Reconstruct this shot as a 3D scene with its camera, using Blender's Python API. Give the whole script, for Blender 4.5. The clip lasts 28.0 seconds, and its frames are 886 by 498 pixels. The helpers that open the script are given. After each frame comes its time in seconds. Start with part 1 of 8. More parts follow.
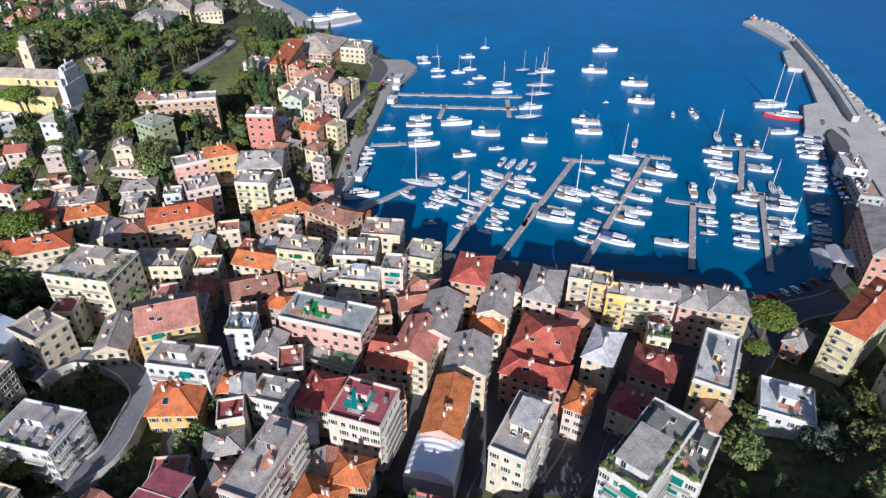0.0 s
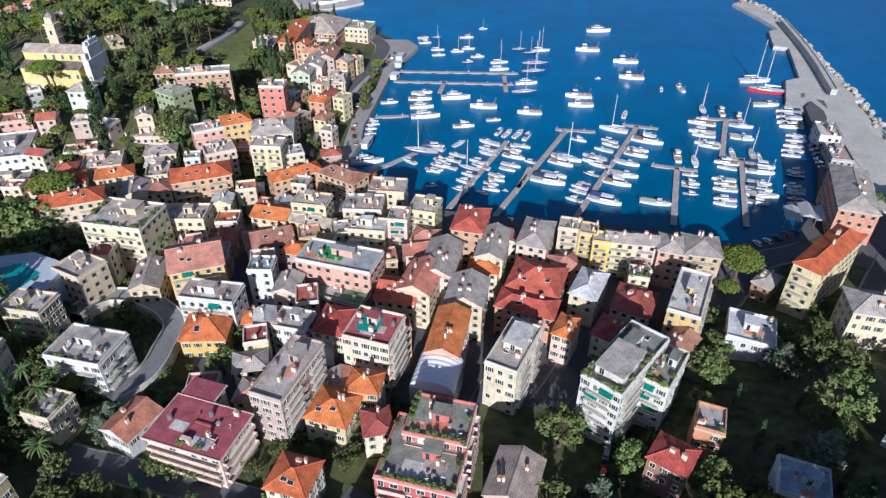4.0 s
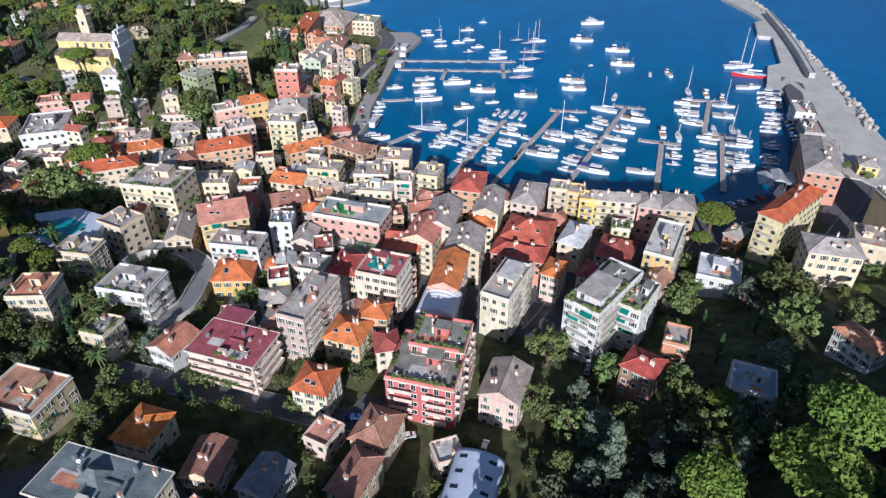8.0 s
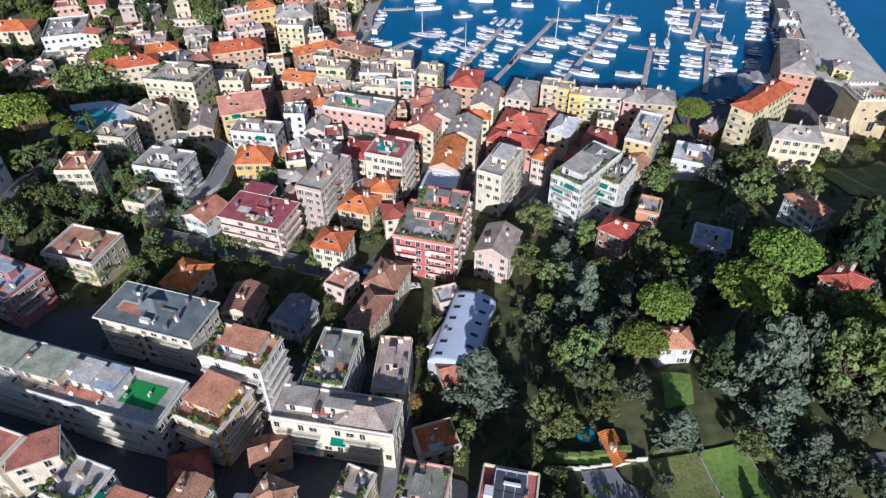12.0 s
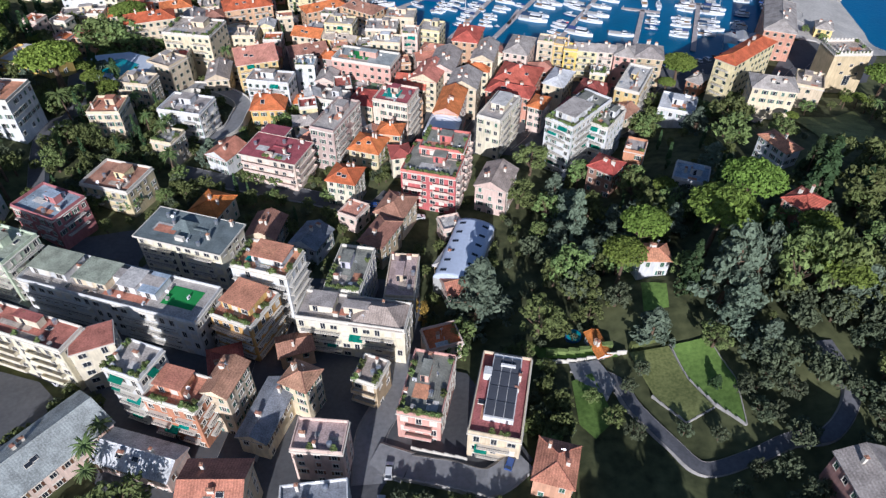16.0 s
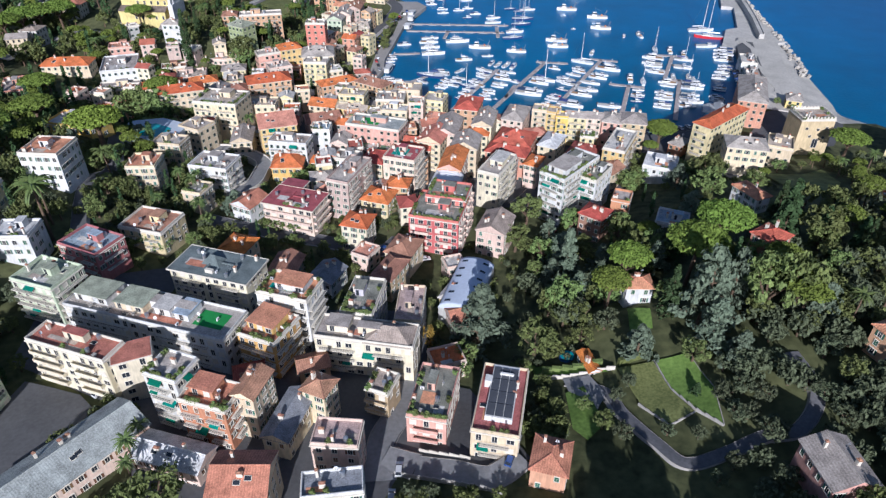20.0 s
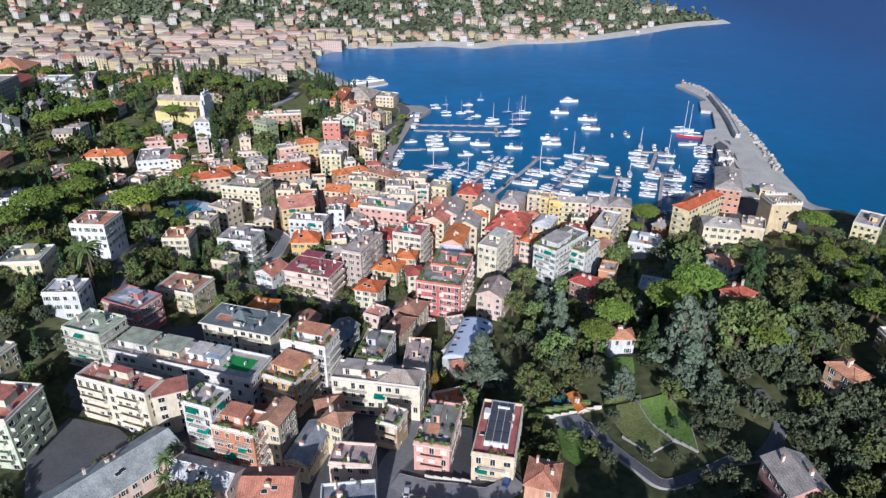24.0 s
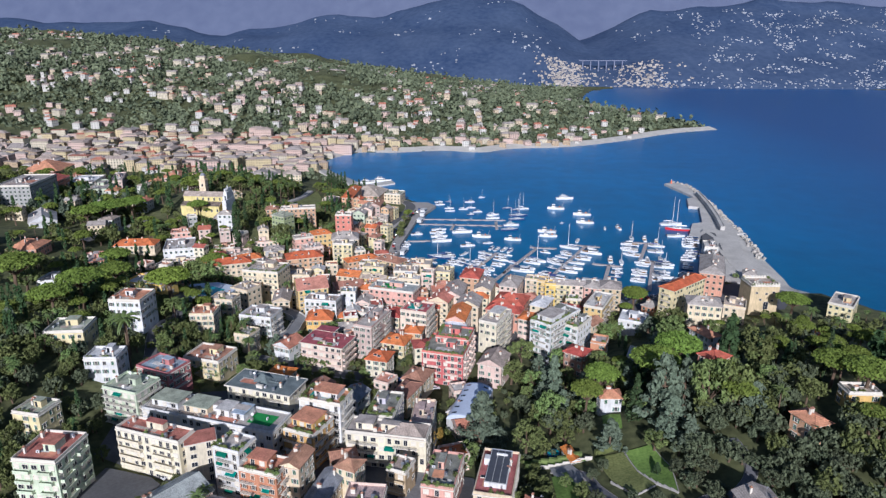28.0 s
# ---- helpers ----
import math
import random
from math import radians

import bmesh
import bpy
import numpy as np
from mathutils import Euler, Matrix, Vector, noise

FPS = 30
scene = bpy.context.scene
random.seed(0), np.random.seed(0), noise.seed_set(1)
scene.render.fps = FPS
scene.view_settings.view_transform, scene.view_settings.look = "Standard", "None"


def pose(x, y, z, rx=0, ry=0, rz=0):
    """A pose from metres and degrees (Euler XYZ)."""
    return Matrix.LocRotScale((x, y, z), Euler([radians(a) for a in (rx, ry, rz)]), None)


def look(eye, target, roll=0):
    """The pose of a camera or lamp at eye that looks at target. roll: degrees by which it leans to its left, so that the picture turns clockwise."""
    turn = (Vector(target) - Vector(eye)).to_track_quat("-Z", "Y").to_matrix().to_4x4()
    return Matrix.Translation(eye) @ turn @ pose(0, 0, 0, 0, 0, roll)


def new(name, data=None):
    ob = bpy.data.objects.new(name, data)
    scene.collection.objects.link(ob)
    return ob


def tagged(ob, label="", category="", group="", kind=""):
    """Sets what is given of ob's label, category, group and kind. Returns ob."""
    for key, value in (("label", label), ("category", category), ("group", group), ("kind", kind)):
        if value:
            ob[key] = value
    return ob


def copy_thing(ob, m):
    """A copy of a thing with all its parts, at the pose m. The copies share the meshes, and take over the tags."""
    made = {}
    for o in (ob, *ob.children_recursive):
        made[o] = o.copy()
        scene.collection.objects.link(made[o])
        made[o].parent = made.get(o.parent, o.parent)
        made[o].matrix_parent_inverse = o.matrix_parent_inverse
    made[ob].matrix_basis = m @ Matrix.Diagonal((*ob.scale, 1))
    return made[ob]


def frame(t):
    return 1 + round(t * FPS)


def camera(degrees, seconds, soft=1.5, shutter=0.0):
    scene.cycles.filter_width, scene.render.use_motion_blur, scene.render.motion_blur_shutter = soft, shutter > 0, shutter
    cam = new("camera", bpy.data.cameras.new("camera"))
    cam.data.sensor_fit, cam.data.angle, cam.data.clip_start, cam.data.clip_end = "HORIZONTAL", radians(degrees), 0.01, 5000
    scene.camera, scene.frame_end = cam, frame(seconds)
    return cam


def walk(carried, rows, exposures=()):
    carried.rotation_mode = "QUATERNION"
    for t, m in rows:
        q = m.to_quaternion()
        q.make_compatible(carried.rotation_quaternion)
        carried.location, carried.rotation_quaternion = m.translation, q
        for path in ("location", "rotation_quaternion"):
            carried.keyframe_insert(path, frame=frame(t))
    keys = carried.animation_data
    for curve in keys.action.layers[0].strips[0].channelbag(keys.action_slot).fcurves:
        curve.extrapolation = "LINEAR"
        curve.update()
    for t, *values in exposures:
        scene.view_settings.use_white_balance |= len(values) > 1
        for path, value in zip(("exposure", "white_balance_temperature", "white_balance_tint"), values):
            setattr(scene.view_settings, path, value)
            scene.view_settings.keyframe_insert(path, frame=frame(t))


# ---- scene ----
cam = camera(68.30, 28.0, soft=1.35)
PATH = [
    (0, (-1.60, 179.70, 149.59), (-3.66, 261.49, 92.09), 0.63),
    (0.5, (-1.59, 177.39, 149.62), (-3.62, 259.10, 92.00), 0.67),
    (1, (-1.66, 174.70, 149.61), (-3.64, 256.33, 91.89), 0.70),
    (1.5, (-1.68, 171.83, 149.64), (-3.61, 253.35, 91.76), 0.72),
    (2, (-1.70, 168.73, 149.66), (-3.57, 250.13, 91.60), 0.72),
    (2.5, (-1.73, 165.43, 149.69), (-3.54, 246.75, 91.52), 0.78),
    (3, (-1.63, 162.05, 149.71), (-3.43, 243.28, 91.41), 0.72),
    (3.5, (-1.42, 158.32, 149.66), (-3.28, 239.49, 91.29), 0.63),
    (5.5, (0.36, 142.37, 148.46), (-2.36, 223.56, 90.14), -0.05),
    (6, (0.61, 138.58, 148.35), (-2.15, 219.75, 90.01), -0.10),
    (6.5, (0.77, 134.76, 148.35), (-2.02, 215.94, 90.02), -0.17),
    (7, (0.85, 130.94, 148.38), (-1.91, 212.30, 90.30), -0.15),
    (7.5, (0.94, 127.17, 148.41), (-1.84, 208.71, 90.59), -0.13),
    (8, (1.04, 123.36, 148.40), (-1.74, 205.12, 90.88), -0.12),
    (8.5, (1.16, 119.53, 148.42), (-1.63, 201.47, 91.16), -0.11),
    (9, (1.31, 115.63, 148.47), (-1.51, 197.59, 91.24), -0.15),
    (9.5, (1.50, 111.73, 148.63), (-1.32, 193.66, 91.36), -0.12),
    (10, (1.58, 107.92, 148.77), (-1.23, 189.58, 91.13), -0.09),
    (10.5, (1.52, 104.17, 148.89), (-1.18, 185.40, 90.62), -0.02),
    (11, (1.43, 100.28, 148.93), (-1.21, 181.00, 89.95), 0.02),
    (11.5, (1.32, 96.23, 148.85), (-1.14, 175.16, 87.50), 0.03),
    (12, (1.25, 92.31, 148.89), (-1.02, 167.88, 83.44), 0.08),
    (12.5, (1.24, 88.73, 149.00), (-0.90, 161.30, 80.23), 0.12),
    (13, (0.87, 85.36, 149.25), (-1.10, 157.49, 80.01), 0.23),
    (13.5, (0.51, 81.99, 149.50), (-1.32, 154.04, 80.17), 0.35),
    (14.5, (-0.22, 75.25, 149.99), (-1.75, 147.28, 80.64), 0.58),
    (15, (-0.21, 72.82, 150.07), (-1.78, 145.02, 80.90), 0.55),
    (15.5, (-0.15, 70.61, 150.13), (-1.79, 143.37, 81.55), 0.50),
    (16, (-0.15, 68.19, 150.21), (-1.81, 141.62, 82.35), 0.52),
    (16.5, (-0.28, 65.75, 150.31), (-1.95, 139.79, 83.12), 0.53),
    (17, (-0.20, 63.06, 150.44), (-1.94, 137.70, 83.90), 0.48),
    (17.5, (-0.14, 60.23, 150.57), (-1.97, 135.55, 84.81), 0.42),
    (18, (-0.29, 57.12, 150.68), (-2.14, 133.63, 86.32), 0.52),
    (18.5, (-0.38, 53.90, 150.78), (-2.31, 131.66, 87.94), 0.44),
    (19, (-0.32, 50.66, 150.83), (-2.36, 129.67, 89.57), 0.43),
    (19.5, (-0.39, 47.31, 150.95), (-2.47, 127.52, 91.27), 0.39),
    (20, (-0.37, 43.86, 151.07), (-2.54, 125.26, 93.02), 0.36),
    (20.5, (-0.34, 40.25, 151.17), (-2.63, 122.80, 94.77), 0.30),
    (21, (-0.24, 36.60, 151.19), (-2.67, 120.30, 96.53), 0.26),
    (21.5, (-0.15, 32.96, 151.27), (-2.70, 117.72, 98.26), 0.25),
    (23.5, (-0.15, 18.33, 152.36), (-2.92, 106.87, 105.96), 0.48),
    (24, (-0.08, 14.63, 152.45), (-2.92, 104.04, 107.75), 0.47),
    (24.5, (0.02, 10.87, 152.47), (-2.89, 101.15, 109.56), 0.47),
    (25, (0.21, 7.23, 152.49), (-2.84, 98.38, 111.47), 0.41),
    (25.5, (0.43, 3.56, 152.56), (-2.77, 95.55, 113.48), 0.39),
    (26, (0.52, -0.11, 152.61), (-2.81, 92.69, 115.48), 0.36),
    (26.5, (0.63, -3.84, 152.63), (-2.81, 89.72, 117.47), 0.35),
    (27, (0.71, -7.54, 152.69), (-2.81, 86.69, 119.42), 0.33),
    (27.5, (0.78, -11.21, 152.74), (-2.81, 83.58, 121.11), 0.33),
    (28, (0.86, -14.98, 152.78), (-2.83, 80.25, 122.49), 0.26),
]
walk(cam, [(t, look(eye, target, roll)) for t, eye, target, roll in PATH], exposures=[(0.0, 0.45, 5300, 15), (12.0, 0.44, 5300, 15), (20.0, 0.43, 5250, 15), (24.5, 0.34, 5250, 15), (28.0, 0.28, 5250, 16)])

# ---- light: low sun behind the flight, clear sky ----
SUN_ELEV, SUN_AZ = 24.0, 2.0
world = bpy.data.worlds.new("sky")
scene.world = world
world.use_nodes = True
wn = world.node_tree.nodes
sky = wn.new("ShaderNodeTexSky")
sky.sky_type = "NISHITA"
sky.sun_disc = False
sky.sun_elevation = radians(SUN_ELEV)
sky.sun_rotation = radians(180 + SUN_AZ)
world.node_tree.links.new(sky.outputs[0], wn["Background"].inputs[0])
wn["Background"].inputs[1].default_value = 0.052
sun = new("sun", bpy.data.lights.new("sun", "SUN"))
sun.data.energy, sun.data.angle, sun.data.color = 4.35, radians(0.6), (1.0, 0.90, 0.76)
sun_way = Vector((math.sin(radians(SUN_AZ)), math.cos(radians(SUN_AZ)), -math.tan(radians(SUN_ELEV))))
sun.rotation_mode = "QUATERNION"
sun.rotation_quaternion = sun_way.to_track_quat("-Z", "Y")

# ---- helpers ----
def part(name, bm, mats, parent, label="", m=None):
    me = bpy.data.meshes.new(name)
    bm.to_mesh(me)
    bm.free()
    for mt in (mats if isinstance(mats, (list, tuple)) else (mats,)):
        me.materials.append(mt)
    ob = new(name, me)
    ob.parent = parent
    if m is not None:
        ob.matrix_basis = m
    if label:
        ob["label"] = label
    return ob


def piece(name, me, parent, m):
    ob = new(name, me)
    ob.parent = parent
    ob.matrix_basis = m
    return ob


def box(bm, x, y, z, w, d, h, rz=0.0, mat=0):
    """A box centred at x, y, standing on z."""
    made = bmesh.ops.create_cube(bm, size=1.0, matrix=pose(x, y, z + h / 2, 0, 0, rz) @ Matrix.Diagonal((w, d, h, 1)))
    for v in made["verts"]:
        for f in v.link_faces:
            f.material_index = mat
    return made["verts"]


def poly(bm, pts, mat=0):
    f = bm.faces.new([bm.verts.new(p) for p in pts])
    f.material_index = mat
    return f


def prism(bm, xy, z0, z1, mat=0):
    """An upright prism on an outline that runs counter-clockwise."""
    lo = [bm.verts.new((x, y, z0)) for x, y in xy]
    hi = [bm.verts.new((x, y, z1)) for x, y in xy]
    bm.faces.new(hi).material_index = mat
    for i in range(len(xy)):
        j = (i + 1) % len(xy)
        bm.faces.new((lo[i], lo[j], hi[j], hi[i])).material_index = mat


def tube(bm, p, q, r0, r1=None, sides=6, mat=0):
    p, q = Vector(p), Vector(q)
    way = q - p
    turn = way.to_track_quat("Z", "Y").to_matrix().to_4x4()
    made = bmesh.ops.create_cone(bm, cap_ends=True, segments=sides, radius1=r0, radius2=r0 if r1 is None else r1,
                                 depth=way.length, matrix=Matrix.Translation((p + q) / 2) @ turn)
    for v in made["verts"]:
        for f in v.link_faces:
            f.material_index = mat


# ---- materials ----
def material(name, base, rough=0.8, metal=0.0, vary=0.25, size=1.0, bump=0.0, bump_size=4.0, second=None, hue=0.0, spec=0.3, streak=0.0):
    """A surface with stains at two scales and fine relief; base varies a little from thing to thing by hue."""
    mt = bpy.data.materials.new(name)
    mt.use_nodes = True
    nt = mt.node_tree
    n, l = nt.nodes, nt.links
    bsdf = n["Principled BSDF"]
    bsdf.inputs["Roughness"].default_value = rough
    bsdf.inputs["Metallic"].default_value = metal
    bsdf.inputs["Specular IOR Level"].default_value = spec
    geo = n.new("ShaderNodeTexCoord")
    big = n.new("ShaderNodeTexNoise")
    big.inputs["Scale"].default_value = 0.35 / size
    big.inputs["Detail"].default_value = 5
    fine = n.new("ShaderNodeTexNoise")
    fine.inputs["Scale"].default_value = 3.0 / size
    fine.inputs["Detail"].default_value = 4
    l.new(geo.outputs["Object"], big.inputs["Vector"])
    if streak:
        squeeze = n.new("ShaderNodeMapping")
        squeeze.inputs["Scale"].default_value = (1.0, 1.0, streak)
        l.new(geo.outputs["Object"], squeeze.inputs["Vector"])
        l.new(squeeze.outputs["Vector"], fine.inputs["Vector"])
    else:
        l.new(geo.outputs["Object"], fine.inputs["Vector"])
    add = n.new("ShaderNodeMath")
    add.operation = "MULTIPLY_ADD"
    add.inputs[1].default_value = 0.55
    l.new(fine.outputs["Fac"], add.inputs[0])
    half = n.new("ShaderNodeMath")
    half.operation = "MULTIPLY"
    half.inputs[1].default_value = 0.55
    l.new(big.outputs["Fac"], half.inputs[0])
    l.new(half.outputs[0], add.inputs[2])
    ramp = n.new("ShaderNodeValToRGB")
    dark = [c * (1 - vary) for c in base]
    light = [min(1.0, c * (1 + vary * 0.6)) for c in (second or base)]
    ramp.color_ramp.elements[0].position, ramp.color_ramp.elements[0].color = 0.35, (*dark, 1)
    ramp.color_ramp.elements[1].position, ramp.color_ramp.elements[1].color = 0.72, (*light, 1)
    l.new(add.outputs[0], ramp.inputs["Fac"])
    last = ramp.outputs["Color"]
    if hue:
        info = n.new("ShaderNodeObjectInfo")
        hsv = n.new("ShaderNodeHueSaturation")
        rng = n.new("ShaderNodeMapRange")
        rng.inputs["To Min"].default_value, rng.inputs["To Max"].default_value = 1 - hue, 1 + hue
        l.new(info.outputs["Random"], rng.inputs["Value"])
        l.new(rng.outputs["Result"], hsv.inputs["Value"])
        h2 = n.new("ShaderNodeMapRange")
        h2.inputs["To Min"].default_value, h2.inputs["To Max"].default_value = 0.5 - hue * 0.07, 0.5 + hue * 0.07
        l.new(info.outputs["Random"], h2.inputs["Value"])
        l.new(h2.outputs["Result"], hsv.inputs["Hue"])
        l.new(last, hsv.inputs["Color"])
        last = hsv.outputs["Color"]
    l.new(last, bsdf.inputs["Base Color"])
    if bump:
        bn = n.new("ShaderNodeTexNoise")
        bn.inputs["Scale"].default_value = bump_size
        bn.inputs["Detail"].default_value = 3
        l.new(geo.outputs["Object"], bn.inputs["Vector"])
        bp = n.new("ShaderNodeBump")
        bp.inputs["Strength"].default_value = bump
        bp.inputs["Distance"].default_value = 0.2
        l.new(bn.outputs["Fac"], bp.inputs["Height"])
        l.new(bp.outputs["Normal"], bsdf.inputs["Normal"])
    return mt


WALLS = {"apricot": (0.62, 0.40, 0.24), "green": (0.36, 0.42, 0.22), "coral": (0.62, 0.24, 0.18), "white": (0.68, 0.68, 0.67),
         "cream": (0.71, 0.59, 0.41), "pinkwhite": (0.72, 0.55, 0.46), "yellow": (0.70, 0.52, 0.22), "pink": (0.66, 0.38, 0.31),
         "paleyellow": (0.68, 0.58, 0.34), "ochre": (0.64, 0.40, 0.14), "greywall": (0.42, 0.42, 0.40), "pinkgrey": (0.52, 0.40, 0.35),
         "salmon": (0.60, 0.31, 0.22), "gold": (0.72, 0.50, 0.14), "lemon": (0.74, 0.64, 0.27), "tan": (0.55, 0.43, 0.27), "ivory": (0.74, 0.67, 0.50),
         "terracotta": (0.52, 0.24, 0.14), "brickwall": (0.34, 0.20, 0.14), "creampink": (0.75, 0.61, 0.49), "red": (0.56, 0.17, 0.15),
         "rose": (0.44, 0.17, 0.17), "lilac": (0.55, 0.52, 0.58), "whitewash": (0.70, 0.68, 0.62), "palegreen": (0.55, 0.62, 0.46), "peach": (0.66, 0.38, 0.24)}
ROOFS = {"grey": (0.345, 0.31, 0.28), "brown": (0.34, 0.18, 0.12), "greygreen": (0.28, 0.30, 0.23), "green": (0.10, 0.17, 0.10),
         "tile": (0.55, 0.15, 0.055), "white": (0.62, 0.62, 0.64), "greybrown": (0.37, 0.31, 0.26), "tilegrey": (0.50, 0.25, 0.17),
         "bluegrey": (0.30, 0.36, 0.42), "greengrey": (0.30, 0.32, 0.31), "maroon": (0.30, 0.08, 0.09), "red": (0.42, 0.10, 0.07),
         "redpink": (0.46, 0.17, 0.13), "garden": (0.20, 0.20, 0.17), "darkred": (0.34, 0.10, 0.075), "whitegrey": (0.46, 0.44, 0.41),
         "tilebrown": (0.46, 0.21, 0.13), "slate": (0.20, 0.21, 0.23), "darkslate": (0.12, 0.145, 0.147), "slategreen": (0.30, 0.32, 0.31), "tilebright": (0.66, 0.16, 0.04),
         "pinkgrey": (0.38, 0.29, 0.27), "solar": (0.33, 0.12, 0.11), "maroontile": (0.34, 0.13, 0.10)}
PLASTER = {k: material(k + "_plaster", tuple(0.9 * c for c in v), 0.9, vary=0.3, size=1.6, bump=0.1, bump_size=2.5, hue=0.10, streak=0.18) for k, v in WALLS.items()}


def tile_material(name, base):
    """Rows of clay tiles: a fine wave across the slope and patches of weathering."""
    mt = material(name, base, 0.85, vary=0.6, size=1.0, hue=0.14)
    nt = mt.node_tree
    n, l = nt.nodes, nt.links
    tc = n.new("ShaderNodeTexCoord")
    wave = n.new("ShaderNodeTexWave")
    wave.bands_direction = "X"
    wave.inputs["Scale"].default_value = 0.55
    wave.inputs["Distortion"].default_value = 0.6
    l.new(tc.outputs["Object"], wave.inputs["Vector"])
    bp = n.new("ShaderNodeBump")
    bp.inputs["Strength"].default_value, bp.inputs["Distance"].default_value = (0.12 if "slate" in name or "white" in name else 0.4), 0.12
    l.new(wave.outputs["Fac"], bp.inputs["Height"])
    l.new(bp.outputs["Normal"], n["Principled BSDF"].inputs["Normal"])
    # the troughs between the tile rows get a darker tone
    bsdf = n["Principled BSDF"]
    trough_mix = n.new("ShaderNodeMix")
    trough_mix.data_type = "RGBA"
    trough_mix.blend_type = "MULTIPLY"
    shade = n.new("ShaderNodeMapRange")
    shade.inputs["To Min"].default_value, shade.inputs["To Max"].default_value = (0.08 if "slate" in name or "white" in name else 0.28), 0.0
    l.new(wave.outputs["Fac"], shade.inputs["Value"])
    l.new(shade.outputs["Result"], trough_mix.inputs[0])
    l.new(bsdf.inputs["Base Color"].links[0].from_socket, trough_mix.inputs[6])
    trough_mix.inputs[7].default_value = (0.45, 0.42, 0.40, 1)
    l.new(trough_mix.outputs[2], bsdf.inputs["Base Color"])
    return mt


ROOFS = {k: tuple(min(0.62, c * 1.22) for c in v) for k, v in ROOFS.items()}
TILED = {k: tile_material(k + "_roof_tiles", v) for k, v in ROOFS.items()}
DECK = {k: material(k + "_roof_deck", v, 0.9, vary=0.55, size=1.1, bump=0.1, hue=0.12) for k, v in ROOFS.items()}
GLASS = material("dark_window_glass", (0.03, 0.035, 0.045), 0.12, vary=0.3, spec=0.5)
SHUTTER = material("green_shutter_paint", (0.05, 0.13, 0.09), 0.6, vary=0.3, hue=0.3)
BROWN_SHUTTER = material("brown_shutter_paint", (0.20, 0.11, 0.06), 0.6, vary=0.3, hue=0.3)
TRIM = material("pale_stone_trim", (0.62, 0.58, 0.50), 0.85, vary=0.15)
CONCRETE = material("weathered_concrete", (0.40, 0.38, 0.35), 0.9, vary=0.25, size=2.0)
METAL = material("galvanised_metal", (0.55, 0.57, 0.60), 0.35, 0.8, vary=0.2)
RAILING = material("dark_railing", (0.12, 0.12, 0.12), 0.5, 0.4, vary=0.2)
AWNING = material("green_awning_cloth", (0.02, 0.30, 0.22), 0.8, vary=0.2, hue=0.25)
TEAL = material("teal_floor_cover", (0.02, 0.28, 0.24), 0.7, vary=0.2)
TURF = material("artificial_turf", (0.03, 0.26, 0.06), 0.95, vary=0.2)
LEAF = material("mixed_foliage", (0.080, 0.120, 0.034), 0.8, vary=0.45, size=0.6, second=(0.168, 0.212, 0.066), hue=0.35)
BARK = material("tree_bark", (0.13, 0.09, 0.06), 0.95, vary=0.4)
ASPHALT = material("asphalt", (0.115, 0.115, 0.12), 0.9, vary=0.25, size=3.0)
LANE = material("worn_pale_asphalt", (0.26, 0.26, 0.26), 0.9, vary=0.25, size=3.0)
# dark asphalt, with the garden's shade put into the colour
GARDEN_LANE = material("shade_toned_garden_asphalt", (0.135, 0.135, 0.145), 0.9, vary=0.3, size=2.0)
# a lighter grey than ASPHALT
STREET = material("light_grey_street", (0.25, 0.25, 0.255), 0.9, vary=0.25, size=3.0)
SOLAR = material("dull_solar_panel", (0.075, 0.08, 0.095), 0.4, vary=0.2, size=1.5)
PAVING = material("stone_paving", (0.34, 0.32, 0.30), 0.9, vary=0.22, size=3.0)
WHITE = material("white_gelcoat", (0.74, 0.74, 0.74), 0.25, vary=0.05, spec=0.5)
SLATE_STONE = material("rock_armour", (0.40, 0.37, 0.33), 0.9, vary=0.4, size=1.0, bump=0.4, hue=0.2)


# ---- terrain ----
HILLS = []


def hill(x, y, h, rx, ry):
    HILLS.append((x, y, h, rx, ry))


hill(-175.5, 240.5, 24.5, 54.6, 71.5)
hill(-143.0, 169.0, -4.9, 44.2, 44.2)
hill(-136.5, 448.5, 14.0, 39.0, 31.2)
hill(-172.0, 424.0, 8.0, 24.0, 24.0)
hill(-195.0, 457.6, 7.0, 58.5, 52.0)
hill(-205.0, 525.0, 25.0, 60.0, 58.0)
hill(-215.0, 615.0, 11.0, 75.0, 60.0)
hill(-158.0, 290.0, 10.0, 22.0, 22.0)
hill(97.5, 195.0, 9.2, 44.2, 44.2)
hill(123.5, 266.5, 7.9, 44.2, 39.0)
hill(156.0, 169.0, 24.8, 78.0, 91.0)
hill(182.0, 240.5, 4.6, 52.0, 44.2)
hill(58.5, 169.0, 8.5, 33.8, 33.8)
hill(26.0, 123.5, 1.4, 28.6, 28.6)
hill(78.0, 78.0, 16.1, 65.0, 58.5)
hill(-78.0, 130.0, 5.3, 44.2, 44.2)
hill(-195.0, 156.0, 22.4, 65.0, 65.0)
hill(-279.5, 338.0, 15.2, 78.0, 78.0)
hill(-104.0, 533.0, 6.2, 39.0, 39.0)
hill(-97.5, 312.0, 3.0, 52.0, 52.0)
hill(78.0, 247.0, 4.3, 33.8, 33.8)
hill(0.0, 78.0, 4.6, 65.0, 52.0)
hill(12.0, 140.0, 3.6, 24.0, 30.0)
hill(60.0, 164.0, -3.4, 13.0, 13.0)
hill(51.0, 193.0, 4.5, 12.0, 12.0)
hill(-487.5, 383.0, 46.4, 197.3, 267.0)
hill(487.5, 69.6, 48.0, 301.8, 190.0)
